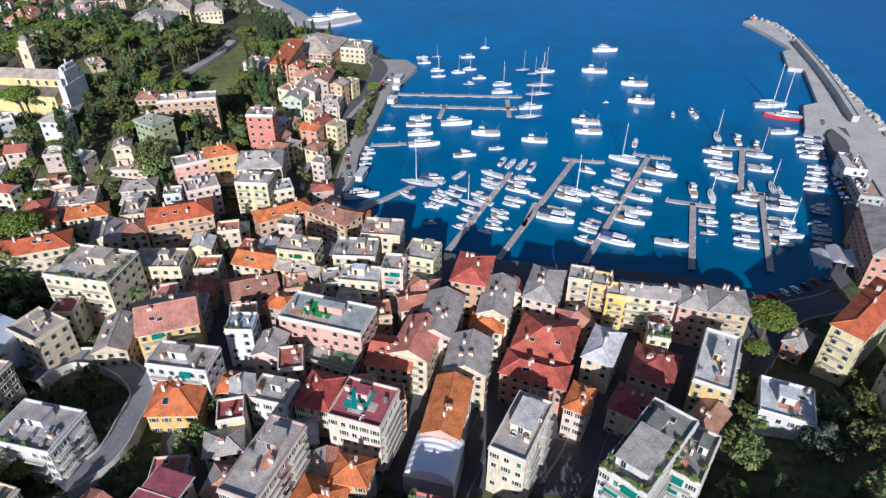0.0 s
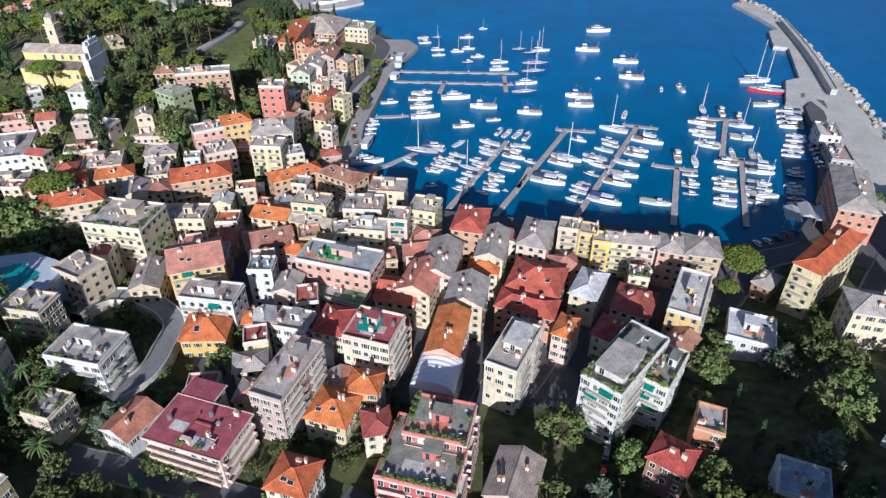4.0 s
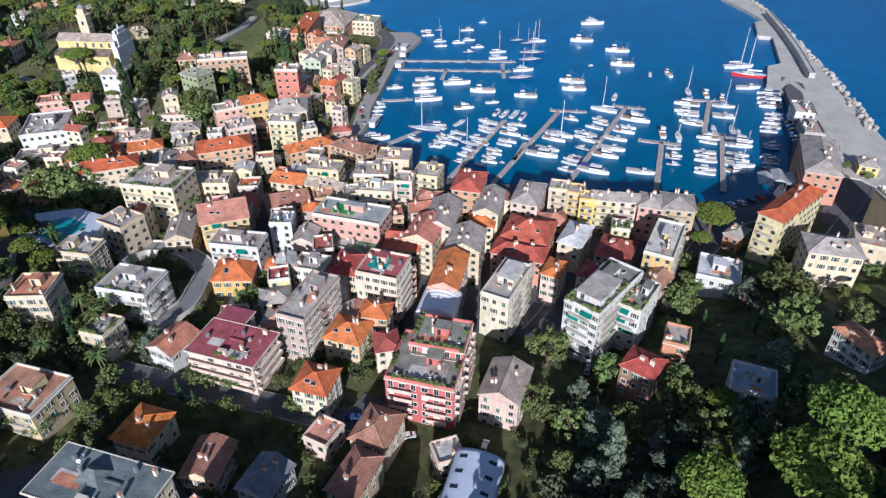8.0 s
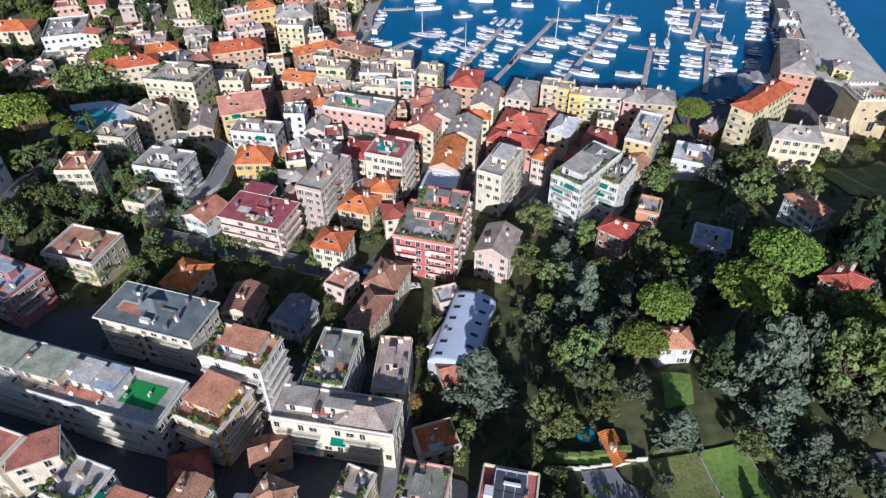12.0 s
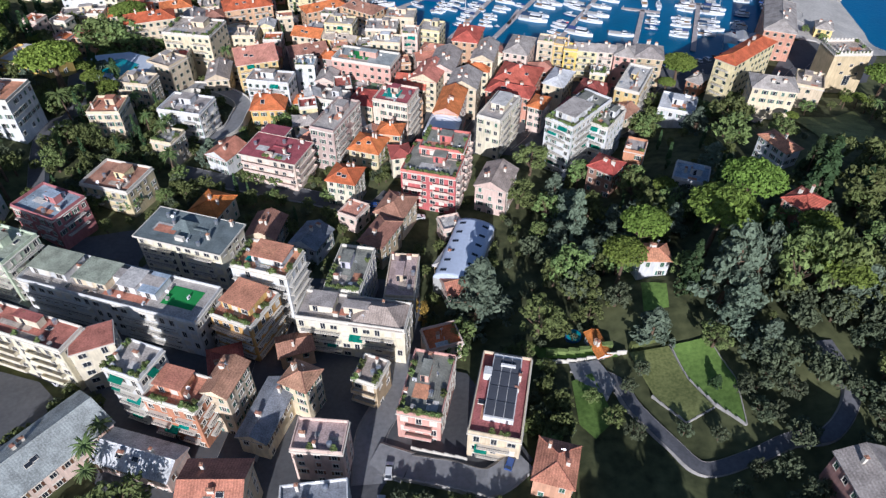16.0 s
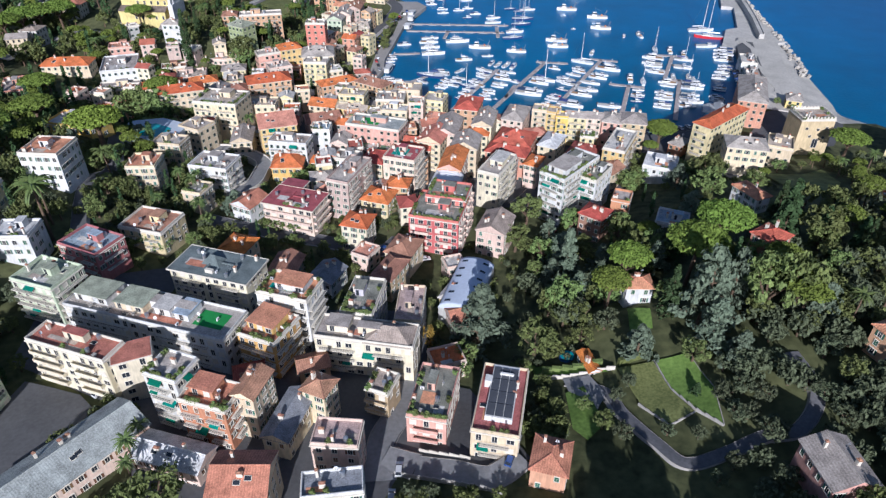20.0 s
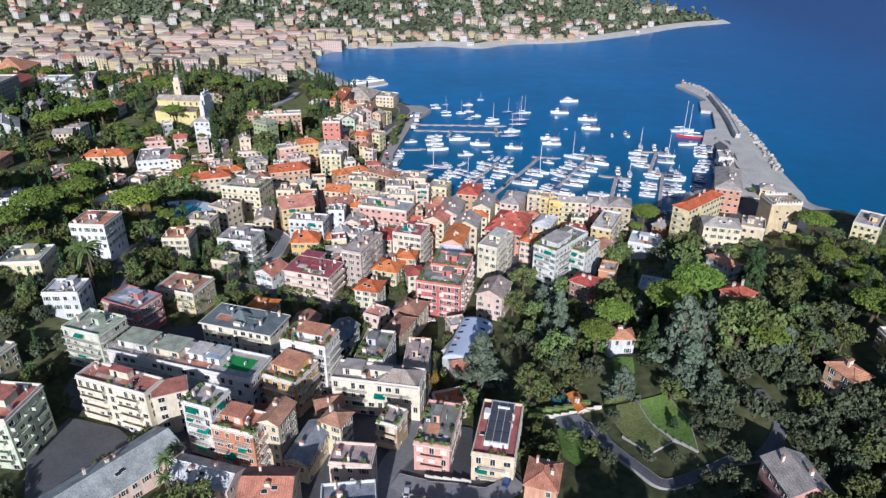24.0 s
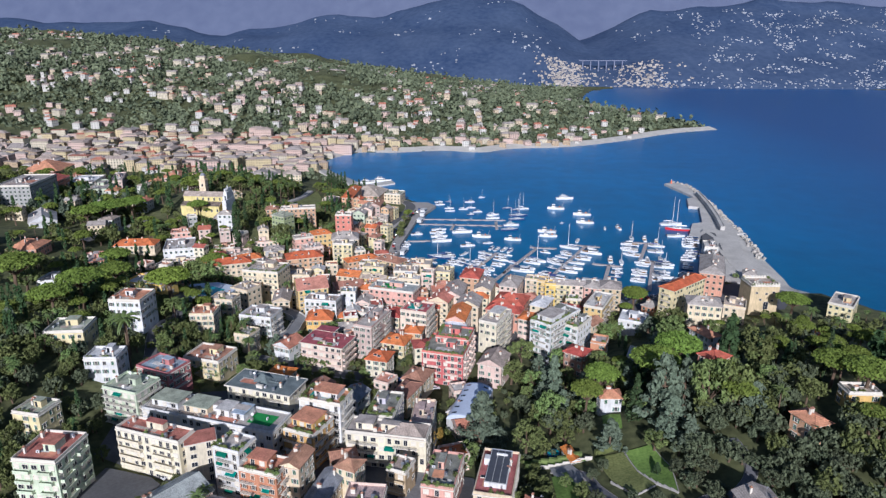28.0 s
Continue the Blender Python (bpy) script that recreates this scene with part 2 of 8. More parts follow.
# the hillside beyond the old town, the cape and the mountains behind the far bay
hill(-1218.7, 1683.0, 196.0, 719.6, 499.1)
hill(-406.2, 1648.2, 122.0, 499.1, 383.0)
hill(69.6, 1369.6, 46.4, 348.2, 232.1)
hill(383.0, 1230.4, 25.5, 104.5, 69.6)
NEAR_COAST = [(700, 130), (400, 190), (260, 235), (191, 270), (180, 287), (169, 295), (163, 303), (165, 318), (169, 354), (176, 395), (160, 395),
              (146, 384), (137, 349), (124, 319), (117, 305), (112, 295), (104, 288), (83, 281), (66, 288), (40, 292), (13, 294), (-10, 298), (-42, 325),
              (-38, 344), (-39, 359), (-36, 390), (-33, 423), (-23, 456), (-40, 475), (-54, 494), (-80, 520), (-105, 559), (-129, 593), (-147, 643)]
FAR_COAST = [(-138, 679), (-118, 706), (-80, 708), (-29, 725), (14, 716), (50, 744), (118, 763), (191, 815), (275, 892), (352, 938), (356, 960), (330, 1010),
             (290, 1100), (240, 1250), (235, 1400), (270, 1560), (310, 1690), (414, 1834), (552, 1848), (693, 1810), (900, 1815), (1084, 1790), (1500, 1790)]
COAST = [(-4600.0, -900.0), (4600.0, -900.0), (4600.0, 60.0)] + [(1.3 * x, 1.3 * y) for x, y in NEAR_COAST + FAR_COAST] + [(4600.0, 1900.0), (4600.0, 4700.0), (-4600.0, 4700.0)]
COAST_XY = np.array(COAST)


def shore(x, y):
    """Distance to the waterline for arrays: positive on land, negative at sea."""
    a, b = COAST_XY, np.roll(COAST_XY, -1, axis=0)
    inside = np.zeros(x.shape, bool)
    near = np.full(x.shape, 1e9)
    for (x0, y0), (x1, y1) in zip(a, b):
        dx, dy = x1 - x0, y1 - y0
        k = np.clip(((x - x0) * dx + (y - y0) * dy) / (dx * dx + dy * dy), 0, 1)
        near = np.minimum(near, np.hypot(x - x0 - k * dx, y - y0 - k * dy))
        cross = ((y0 > y) != (y1 > y)) & (x < dx * (y - y0) / (dy if abs(dy) > 1e-9 else 1e-9) + x0)
        inside ^= cross
    return np.where(inside, near, -near)


def heights(x, y):
    z = 2.2 + 0.03 * np.clip(260 - y, 0, 208)
    # the town climbs from the harbour to the inland streets, most on the hill side
    climb = np.clip((330 - y) / 85, 0, 1)
    z = z + 6.3 * climb * climb * (3 - 2 * climb) * np.clip(1 - (x + 25) / 75, 0, 1) * np.clip((x + 160) / 50, 0, 1)
    for a, b, h, r, s in HILLS:
        z = z + h * np.exp(-((x - a) / r) ** 2 - ((y - b) / s) ** 2)
    # mountain ridges behind the far bay
    far = np.clip((y - 2300) / 2200, 0, 1)
    z = z + far * 20
    d = shore(x, y)
    return np.where(d > 0, np.minimum(z, 0.4 + d * np.where((y > 650) | ((x > 180) & (y > 380)), 0.12, 0.55)), np.maximum(d * 0.6, -6.0))


def ground_z(x, y):
    return float(heights(np.array([float(x)]), np.array([float(y)]))[0])


def steps(start, stop, inner0, inner1, fine, growth):
    """Grid lines: even between inner0 and inner1, then wider and wider."""
    mid = list(np.arange(inner0, inner1 + 0.1, fine))
    lo, hi, g = [], [], fine
    v = inner0
    while v > start:
        g *= growth
        v -= g
        lo.append(max(v, start))
    g, v = fine, mid[-1]
    while v < stop:
        g *= growth
        v += g
        hi.append(min(v, stop))
    return np.array(sorted(set(lo)) + mid + hi)


xs = steps(-4400, 4400, -380, 380, 7.0, 1.09)
ys = steps(-500, 4650, -60, 740, 7.0, 1.045)
gx, gy = np.meshgrid(xs, ys)
gz = heights(gx, gy)
rough = np.array([[noise.noise((px / 9.0, py / 9.0, 0.3)) for px in xs] for py in ys])
gz = np.where(gz > 3.0, gz + 0.5 * rough, gz)
big = np.array([[noise.noise((px / 210.0, py / 210.0, 4.3)) + 0.5 * noise.noise((px / 90.0, py / 90.0, 9.3)) for px in xs] for py in ys])
gz = np.where((gy > 820) & (gz > 4), gz + big * np.clip((gy - 820) / 1200, 0, 1) * 34 * np.clip(gz / 60, 0, 1), gz)
nx, ny = len(xs), len(ys)
verts = np.stack([gx, gy, gz], -1).reshape(-1, 3)
idx = np.arange(nx * ny).reshape(ny, nx)
quads = np.stack([idx[:-1, :-1], idx[:-1, 1:], idx[1:, 1:], idx[1:, :-1]], -1).reshape(-1, 4)
me = bpy.data.meshes.new("ground")
me.from_pydata(verts.tolist(), [], quads.tolist())
me.polygons.foreach_set("use_smooth", [True] * len(me.polygons))
GROUND = material("ground_scrub", (0.045, 0.058, 0.022), 0.95, vary=0.5, size=9.0, second=(0.105, 0.112, 0.048), bump=0.3, bump_size=0.6)
me.materials.append(GROUND)
ground = tagged(new("ground", me), "hilly coastal ground of scrub, gardens and earth", "ground", kind="structure")

me = bpy.data.meshes.new("water")
me.from_pydata([(-4400, -400, 0), (4400, -400, 0), (4400, 4600, 0), (-4400, 4600, 0)], [], [(0, 1, 2, 3)])
WATER = material("harbour_water", (0.002, 0.145, 0.345), 0.28, vary=0.3, size=60.0, spec=0.2)
wt = WATER.node_tree
wtc = wt.nodes.new("ShaderNodeTexCoord")
wno = wt.nodes.new("ShaderNodeTexNoise")
wno.inputs["Scale"].default_value = 0.5
wno.inputs["Detail"].default_value = 4
wbp = wt.nodes.new("ShaderNodeBump")
wbp.inputs["Strength"].default_value, wbp.inputs["Distance"].default_value = 0.35, 0.3
wt.links.new(wtc.outputs["Object"], wno.inputs["Vector"])
wt.links.new(wno.outputs["Fac"], wbp.inputs["Height"])
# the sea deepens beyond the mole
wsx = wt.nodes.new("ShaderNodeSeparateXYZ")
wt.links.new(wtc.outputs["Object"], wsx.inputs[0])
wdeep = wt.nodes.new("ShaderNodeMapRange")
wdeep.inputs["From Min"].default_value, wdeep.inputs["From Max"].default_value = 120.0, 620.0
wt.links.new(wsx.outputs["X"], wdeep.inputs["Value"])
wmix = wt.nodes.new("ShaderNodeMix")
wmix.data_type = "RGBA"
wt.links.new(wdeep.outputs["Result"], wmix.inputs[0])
# shallow green in the harbour basin; sky reflection painted in as bluer bay water
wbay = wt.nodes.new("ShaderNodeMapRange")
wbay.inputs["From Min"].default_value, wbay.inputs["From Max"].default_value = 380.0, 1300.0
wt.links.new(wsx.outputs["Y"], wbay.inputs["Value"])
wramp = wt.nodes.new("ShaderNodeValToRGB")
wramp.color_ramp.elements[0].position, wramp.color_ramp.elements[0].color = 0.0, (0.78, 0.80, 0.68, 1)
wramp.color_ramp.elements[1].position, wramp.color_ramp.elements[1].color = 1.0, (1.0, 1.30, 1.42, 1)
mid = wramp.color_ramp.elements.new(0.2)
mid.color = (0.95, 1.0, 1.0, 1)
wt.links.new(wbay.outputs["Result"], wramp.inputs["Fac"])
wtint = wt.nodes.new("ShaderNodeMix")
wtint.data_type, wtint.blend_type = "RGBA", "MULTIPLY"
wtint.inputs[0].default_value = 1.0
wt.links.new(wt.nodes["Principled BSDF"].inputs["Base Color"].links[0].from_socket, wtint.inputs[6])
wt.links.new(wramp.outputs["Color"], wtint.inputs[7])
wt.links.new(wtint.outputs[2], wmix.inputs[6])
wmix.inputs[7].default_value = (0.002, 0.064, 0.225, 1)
wt.links.new(wmix.outputs[2], wt.nodes["Principled BSDF"].inputs["Base Color"])
wt.links.new(wbp.outputs["Normal"], wt.nodes["Principled BSDF"].inputs["Normal"])
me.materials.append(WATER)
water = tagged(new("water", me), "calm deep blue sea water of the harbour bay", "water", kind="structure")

# ---- houses ----
FOOT = []          # footprints: x, y, radius


def window_mesh(name, w, h, shutters, mats, sill=True, arch=False):
    """Pane, surround and folded-back shutters as one stepped strip. Faces -y, the origin at its middle."""
    side = w * 0.5
    run = []
    if shutters == "open":
        run += [(-w / 2 - 0.16 - side, 0.07, 2), (-w / 2 - 0.16, 0.07, 1)]
    run += [(-w / 2 - 0.15, 0.13, 1), (-w / 2, 0.13, 1)]
    if shutters == "shut":
        run += [(-w / 2 + 0.01, 0.06, 2), (-0.02, 0.06, 1), (0.02, 0.05, 2), (w / 2 - 0.01, 0.06, 1)]
    else:
        run += [(-w / 2 + 0.01, 0.015, 0), (-0.035, 0.015, 1), (-0.03, 0.06, 1), (0.03, 0.06, 1), (0.035, 0.015, 0), (w / 2 - 0.01, 0.015, 1)]
    run += [(w / 2, 0.13, 1), (w / 2 + 0.15, 0.13, 1)]
    if shutters == "open":
        run += [(w / 2 + 0.16, 0.07, 2), (w / 2 + 0.16 + side, 0.07, 1)]
    bm = bmesh.new()
    lo = [bm.verts.new((x, -y, -h / 2)) for x, y, _ in run]
    hi = [bm.verts.new((x, -y, h / 2)) for x, y, _ in run]
    for i in range(len(run) - 1):
        bm.faces.new((lo[i], lo[i + 1], hi[i + 1], hi[i])).material_index = run[i][2]
    # lintel and sill grow out of the strip's ends
    for edge, z0, out in ((hi, h / 2, 0.16), (lo, -h / 2, 0.22)):
        s = 1 if z0 > 0 else -1
        rim = [bm.verts.new((v.co.x, -out, z0 + s * 0.02)) for v in edge]
        cap = [bm.verts.new((v.co.x, 0.0, z0 + s * 0.15)) for v in edge]
        for i in range(len(run) - 1):
            for a, b in ((edge, rim), (rim, cap)):
                q = (a[i], a[i + 1], b[i + 1], b[i])
                bm.faces.new(q if s > 0 else q[::-1]).material_index = 1
    me = bpy.data.meshes.new(name)
    bm.to_mesh(me)
    bm.free()
    for mt in mats:
        me.materials.append(mt)
    return me


def window_set(shutter):
    return [window_mesh("window", 1.0, 1.6, "open", (GLASS, TRIM, shutter)), window_mesh("window", 1.0, 1.6, "open", (GLASS, TRIM, shutter)),
            window_mesh("window", 1.0, 1.6, "shut", (GLASS, TRIM, shutter)), window_mesh("window", 1.2, 1.5, "", (GLASS, TRIM, shutter))]


WINDOWS = {"g": window_set(SHUTTER), "b": window_set(BROWN_SHUTTER), "p": [window_mesh("window", 1.7, 1.5, "", (GLASS, TRIM, TRIM)), window_mesh("window", 1.2, 2.1, "", (GLASS, TRIM, TRIM), False), window_mesh("window", 1.5, 1.5, "shut", (GLASS, TRIM, TRIM))]}
bm = bmesh.new()
for x0, x1, y, mat in ((-0.78, -0.42, -0.06, 2), (0.42, 0.78, -0.06, 2), (-0.4, 0.4, -0.02, 0)):
    poly(bm, [(x0, y, -0.7), (x1, y, -0.7), (x1, y, 0.7), (x0, y, 0.7)], mat)
poly(bm, [(-0.6, -0.2, -0.82), (0.6, -0.2, -0.82), (0.6, 0.0, -0.8), (-0.6, 0.0, -0.8)], 1)
poly(bm, [(-0.6, -0.2, -0.95), (0.6, -0.2, -0.95), (0.6, -0.2, -0.82), (-0.6, -0.2, -0.82)], 1)
poly(bm, [(-0.6, -0.07, 0.8), (0.6, -0.07, 0.8), (0.6, -0.07, 0.95), (-0.6, -0.07, 0.95)], 1)
FAR_WINDOW = bpy.data.meshes.new("fenestration")
bm.to_mesh(FAR_WINDOW)
bm.free()
# distant shutters get a lighter green than SHUTTER
for mt in (GLASS, TRIM, material("light_green_shutter_paint", (0.13, 0.19, 0.14), 0.7, vary=0.4, hue=0.3)):
    FAR_WINDOW.materials.append(mt)
CHIMNEYS = []
for cw, cd, ch in ((0.8, 0.8, 1.6), (1.3, 0.6, 1.3), (0.6, 0.6, 2.0)):
    bm = bmesh.new()
    box(bm, 0, 0, -0.8, cw, cd, ch + 0.8, mat=0)
    box(bm, 0, 0, ch, cw + 0.2, cd + 0.2, 0.14, mat=1)
    box(bm, 0, 0, ch + 0.14, cw * 0.6, cd * 0.6, 0.3, mat=1)
    me = bpy.data.meshes.new("chimney")
    bm.to_mesh(me)
    bm.free()
    me.materials.append(TRIM)
    me.materials.append(DECK["brown"])
    CHIMNEYS.append(me)
CLUTTER = []


def clutter_mesh(name, mats, draw):
    bm = bmesh.new()
    draw(bm)
    me = bpy.data.meshes.new(name)
    bm.to_mesh(me)
    bm.free()
    for mt in mats:
        me.materials.append(mt)
    CLUTTER.append((name, me))


def draw_condenser(bm):
    box(bm, 0, 0, 0.15, 1.0, 0.4, 0.8, mat=0)
    box(bm, 0, -0.21, 0.3, 0.5, 0.02, 0.5, mat=1)
    for s in (-0.4, 0.4):
        box(bm, s, 0, 0, 0.08, 0.4, 0.15, mat=1)


def draw_tank(bm):
    tube(bm, (0, 0, 0.1), (0, 0, 1.3), 0.6, 0.6, 12)
    tube(bm, (0, 0, 1.3), (0, 0, 1.5), 0.6, 0.2, 12)


def draw_dish(bm):
    tube(bm, (0, 0, 0), (0, 0, 1.4), 0.04, 0.04, 5)
    made = bmesh.ops.create_cone(bm, cap_ends=False, segments=12, radius1=0.05, radius2=0.5, depth=0.2, matrix=pose(0, -0.1, 1.45, 60, 0, 20))


def draw_aerial(bm):
    tube(bm, (0, 0, 0), (0, 0, 3.0), 0.035, 0.03, 5)
    for k in range(5):
        tube(bm, (-0.5 + 0.04 * k, 0, 2.4 + 0.13 * k), (0.5 - 0.04 * k, 0, 2.4 + 0.13 * k), 0.02, 0.02, 4)


def draw_vent(bm):
    box(bm, 0, 0, 0, 0.7, 0.7, 0.7)
    box(bm, 0, 0, 0.7, 0.95, 0.95, 0.12)


def draw_skylight(bm):
    box(bm, 0, 0, 0, 1.6, 1.1, 0.25, mat=0)
    box(bm, 0, 0, 0.25, 1.4, 0.9, 0.05, mat=1)


clutter_mesh("air_conditioner", (WHITE, RAILING), draw_condenser)
clutter_mesh("water_tank", (METAL,), draw_tank)
clutter_mesh("satellite_dish", (WHITE,), draw_dish)
clutter_mesh("aerial", (METAL,), draw_aerial)
clutter_mesh("roof_vent", (CONCRETE,), draw_vent)
clutter_mesh("skylight", (TRIM, GLASS), draw_skylight)


DENSITY = [1.0]


def leaves(bm_verts, bm_faces, centre, size, count, leaf, rnd, squash=1.0):
    """Adds leaf quads scattered through an uneven ball."""
    cx, cy, cz = centre
    count, leaf = max(3, int(count * DENSITY[0])), leaf / math.sqrt(DENSITY[0])
    for _ in range(count):
        a, b = rnd.uniform(0, 6.283), math.acos(rnd.uniform(-1, 1))
        r = size * (0.55 + 0.45 * rnd.random())
        p = Vector((cx + r * math.sin(b) * math.cos(a), cy + r * math.sin(b) * math.sin(a), cz + r * math.cos(b) * squash))
        out = p - Vector(centre)
        n = (out / size * 1.5 + Vector((rnd.uniform(-0.6, 0.6), rnd.uniform(-0.6, 0.6), rnd.uniform(-0.2, 0.9)))).normalized()
        t = n.orthogonal().normalized()
        t = (Matrix.Rotation(rnd.uniform(0, 6.283), 3, n) @ t) * leaf * rnd.uniform(0.6, 1.25)
        s = n.cross(t) * 0.62
        k = len(bm_verts)
        bm_verts += [p - t, p - s * 0.9 + n * leaf * 0.15, p + t, p + s * 0.9 + n * leaf * 0.15]
        bm_faces.append((k, k + 1, k + 2, k + 3))


def leaf_mesh(name, v, f, mt):
    me = bpy.data.meshes.new(name)
    me.from_pydata([tuple(q) for q in v], [], f)
    me.materials.append(mt)
    return me


SHRUBS = []
for k in range(4):
    v, f = [], []
    rnd = random.Random(40 + k)
    for _ in range(5):
        leaves(v, f, (rnd.uniform(-0.9, 0.9), rnd.uniform(-0.4, 0.4), rnd.uniform(0.4, 0.9)), 0.55, 26, 0.3, rnd)
    SHRUBS.append(leaf_mesh("planter_shrub", v, f, LEAF))

COLOUR_WORDS = {"apricot": "apricot", "green": "sage green", "coral": "coral red", "white": "white", "cream": "cream", "pinkwhite": "pale pink", "yellow": "warm yellow",
                "pink": "pink", "paleyellow": "pale yellow", "ochre": "ochre", "greywall": "grey", "pinkgrey": "dusky pink", "salmon": "salmon", "gold": "golden yellow",
                "tan": "tan", "ivory": "ivory", "terracotta": "terracotta", "brickwall": "brown brick", "creampink": "cream and pink", "red": "strong red", "rose": "dark rose",
                "lilac": "lilac grey", "palegreen": "pale green", "peach": "peach"}
ROOF_WORDS = {"tile": "orange clay tile", "tilebright": "bright orange tile", "tilebrown": "brown clay tile", "tilegrey": "two-tone tile", "red": "red tile", "darkred": "dark red tile",
              "redpink": "faded red tile", "brown": "brown tile", "maroon": "maroon painted", "maroontile": "maroon tiled", "garden": "planted terrace", "solar": "solar panel",
              "white": "white", "whitegrey": "pale grey terrace", "slate": "dark slate", "darkslate": "dark green slate", "slategreen": "grey green sheet", "green": "green covered", "grey": "grey slate",
              "greygreen": "mossy grey", "greybrown": "grey brown", "bluegrey": "blue grey", "greengrey": "green and grey", "pinkgrey": "pinkish grey"}


DENSE = []


def wing(base, x, y, w, d, h, turn, wall, roof_colour, floors, eave=0.75):
    """A lower or bent arm of a flat-roofed building: wall, eave and roof, with windows on its two shown sides."""
    m = pose(x, y, 0, 0, 0, turn)
    bm = bmesh.new()
    box(bm, 0, 0, -6, w, d, h + 6)
    part("wall", bm, PLASTER[wall], base, m=m)
    bm = bmesh.new()
    box(bm, 0, 0, h - 0.26, w + 2 * eave, d + 2 * eave, 0.28)
    part("cornice", bm, TRIM, base, m=m)
    bm = bmesh.new()
    box(bm, 0, 0, h + 0.03, w + 2 * eave - 0.5, d + 2 * eave - 0.5, 0.12)
    part("roof", bm, DECK[roof_colour], base, m=m)
    for length, off, rz in ((w, d / 2, 0), (d, w / 2, 90)):
        cols = max(1, int(length / 3.2))
        for fl in range(floors):
            for c in range(cols):
                piece("window", WINDOWS["p"][c % 3], base, m @ Matrix.Rotation(radians(rz), 4, "Z") @ Matrix.Translation((-length / 2 + (c + 0.5) * length / cols, -off - 0.005, (fl + 0.52) * h / floors)))


def penthouse(base, x, y, w, d, z, h, wall, roof_colour, rail=True):
    """A set-back top storey with its own slab roof, glazed front and terrace railing."""
    bm = bmesh.new()
    box(bm, x, y, z, w, d, h)
    top = part("penthouse", bm, PLASTER[wall], base)
    bm = bmesh.new()
    box(bm, x, y, z + h, w + 0.7, d + 0.7, 0.2)
    part("roof", bm, DECK[roof_colour], top, "flat slab roof of the top storey")
    for k in range(max(1, int(w / 2.8))):
        piece("window", WINDOWS["p"][(k + 1) % 3], top, Matrix.Translation((x - w / 2 + (k + 0.5) * w / max(1, int(w / 2.8)), y - d / 2 - 0.005, z + h * 0.5)))
    if rail:
        bm = bmesh.new()
        box(bm, x, y - d / 2 - 1.5, z + 0.95, w, 0.06, 0.06)
        for k in range(int(w / 0.9)):
            box(bm, x - w / 2 + 0.45 + 0.9 * k, y - d / 2 - 1.5, z, 0.05, 0.05, 0.95)
        part("railing", bm, RAILING, top, "dark metal terrace railing")


def roof_hip(base, x, y, w, d, z, rise, roof_colour):
    """A hipped tile roof over one part of a building."""
    bm = bmesh.new()
    e = min(w, d) / 2
    lo = [bm.verts.new((x + a * w / 2, y + b * d / 2, z)) for a, b in ((-1, -1), (1, -1), (1, 1), (-1, 1))]
    t0, t1 = bm.verts.new((x - w / 2 + e, y, z + rise)), bm.verts.new((x + w / 2 - e + 0.02, y, z + rise))
    for f in (lo[::-1], (lo[0], lo[1], t1, t0), (lo[1], lo[2], t1), (lo[2], lo[3], t0, t1), (lo[3], lo[0], t0)):
        bm.faces.new(f)
    part("hip_roof", bm, TILED[roof_colour], base)


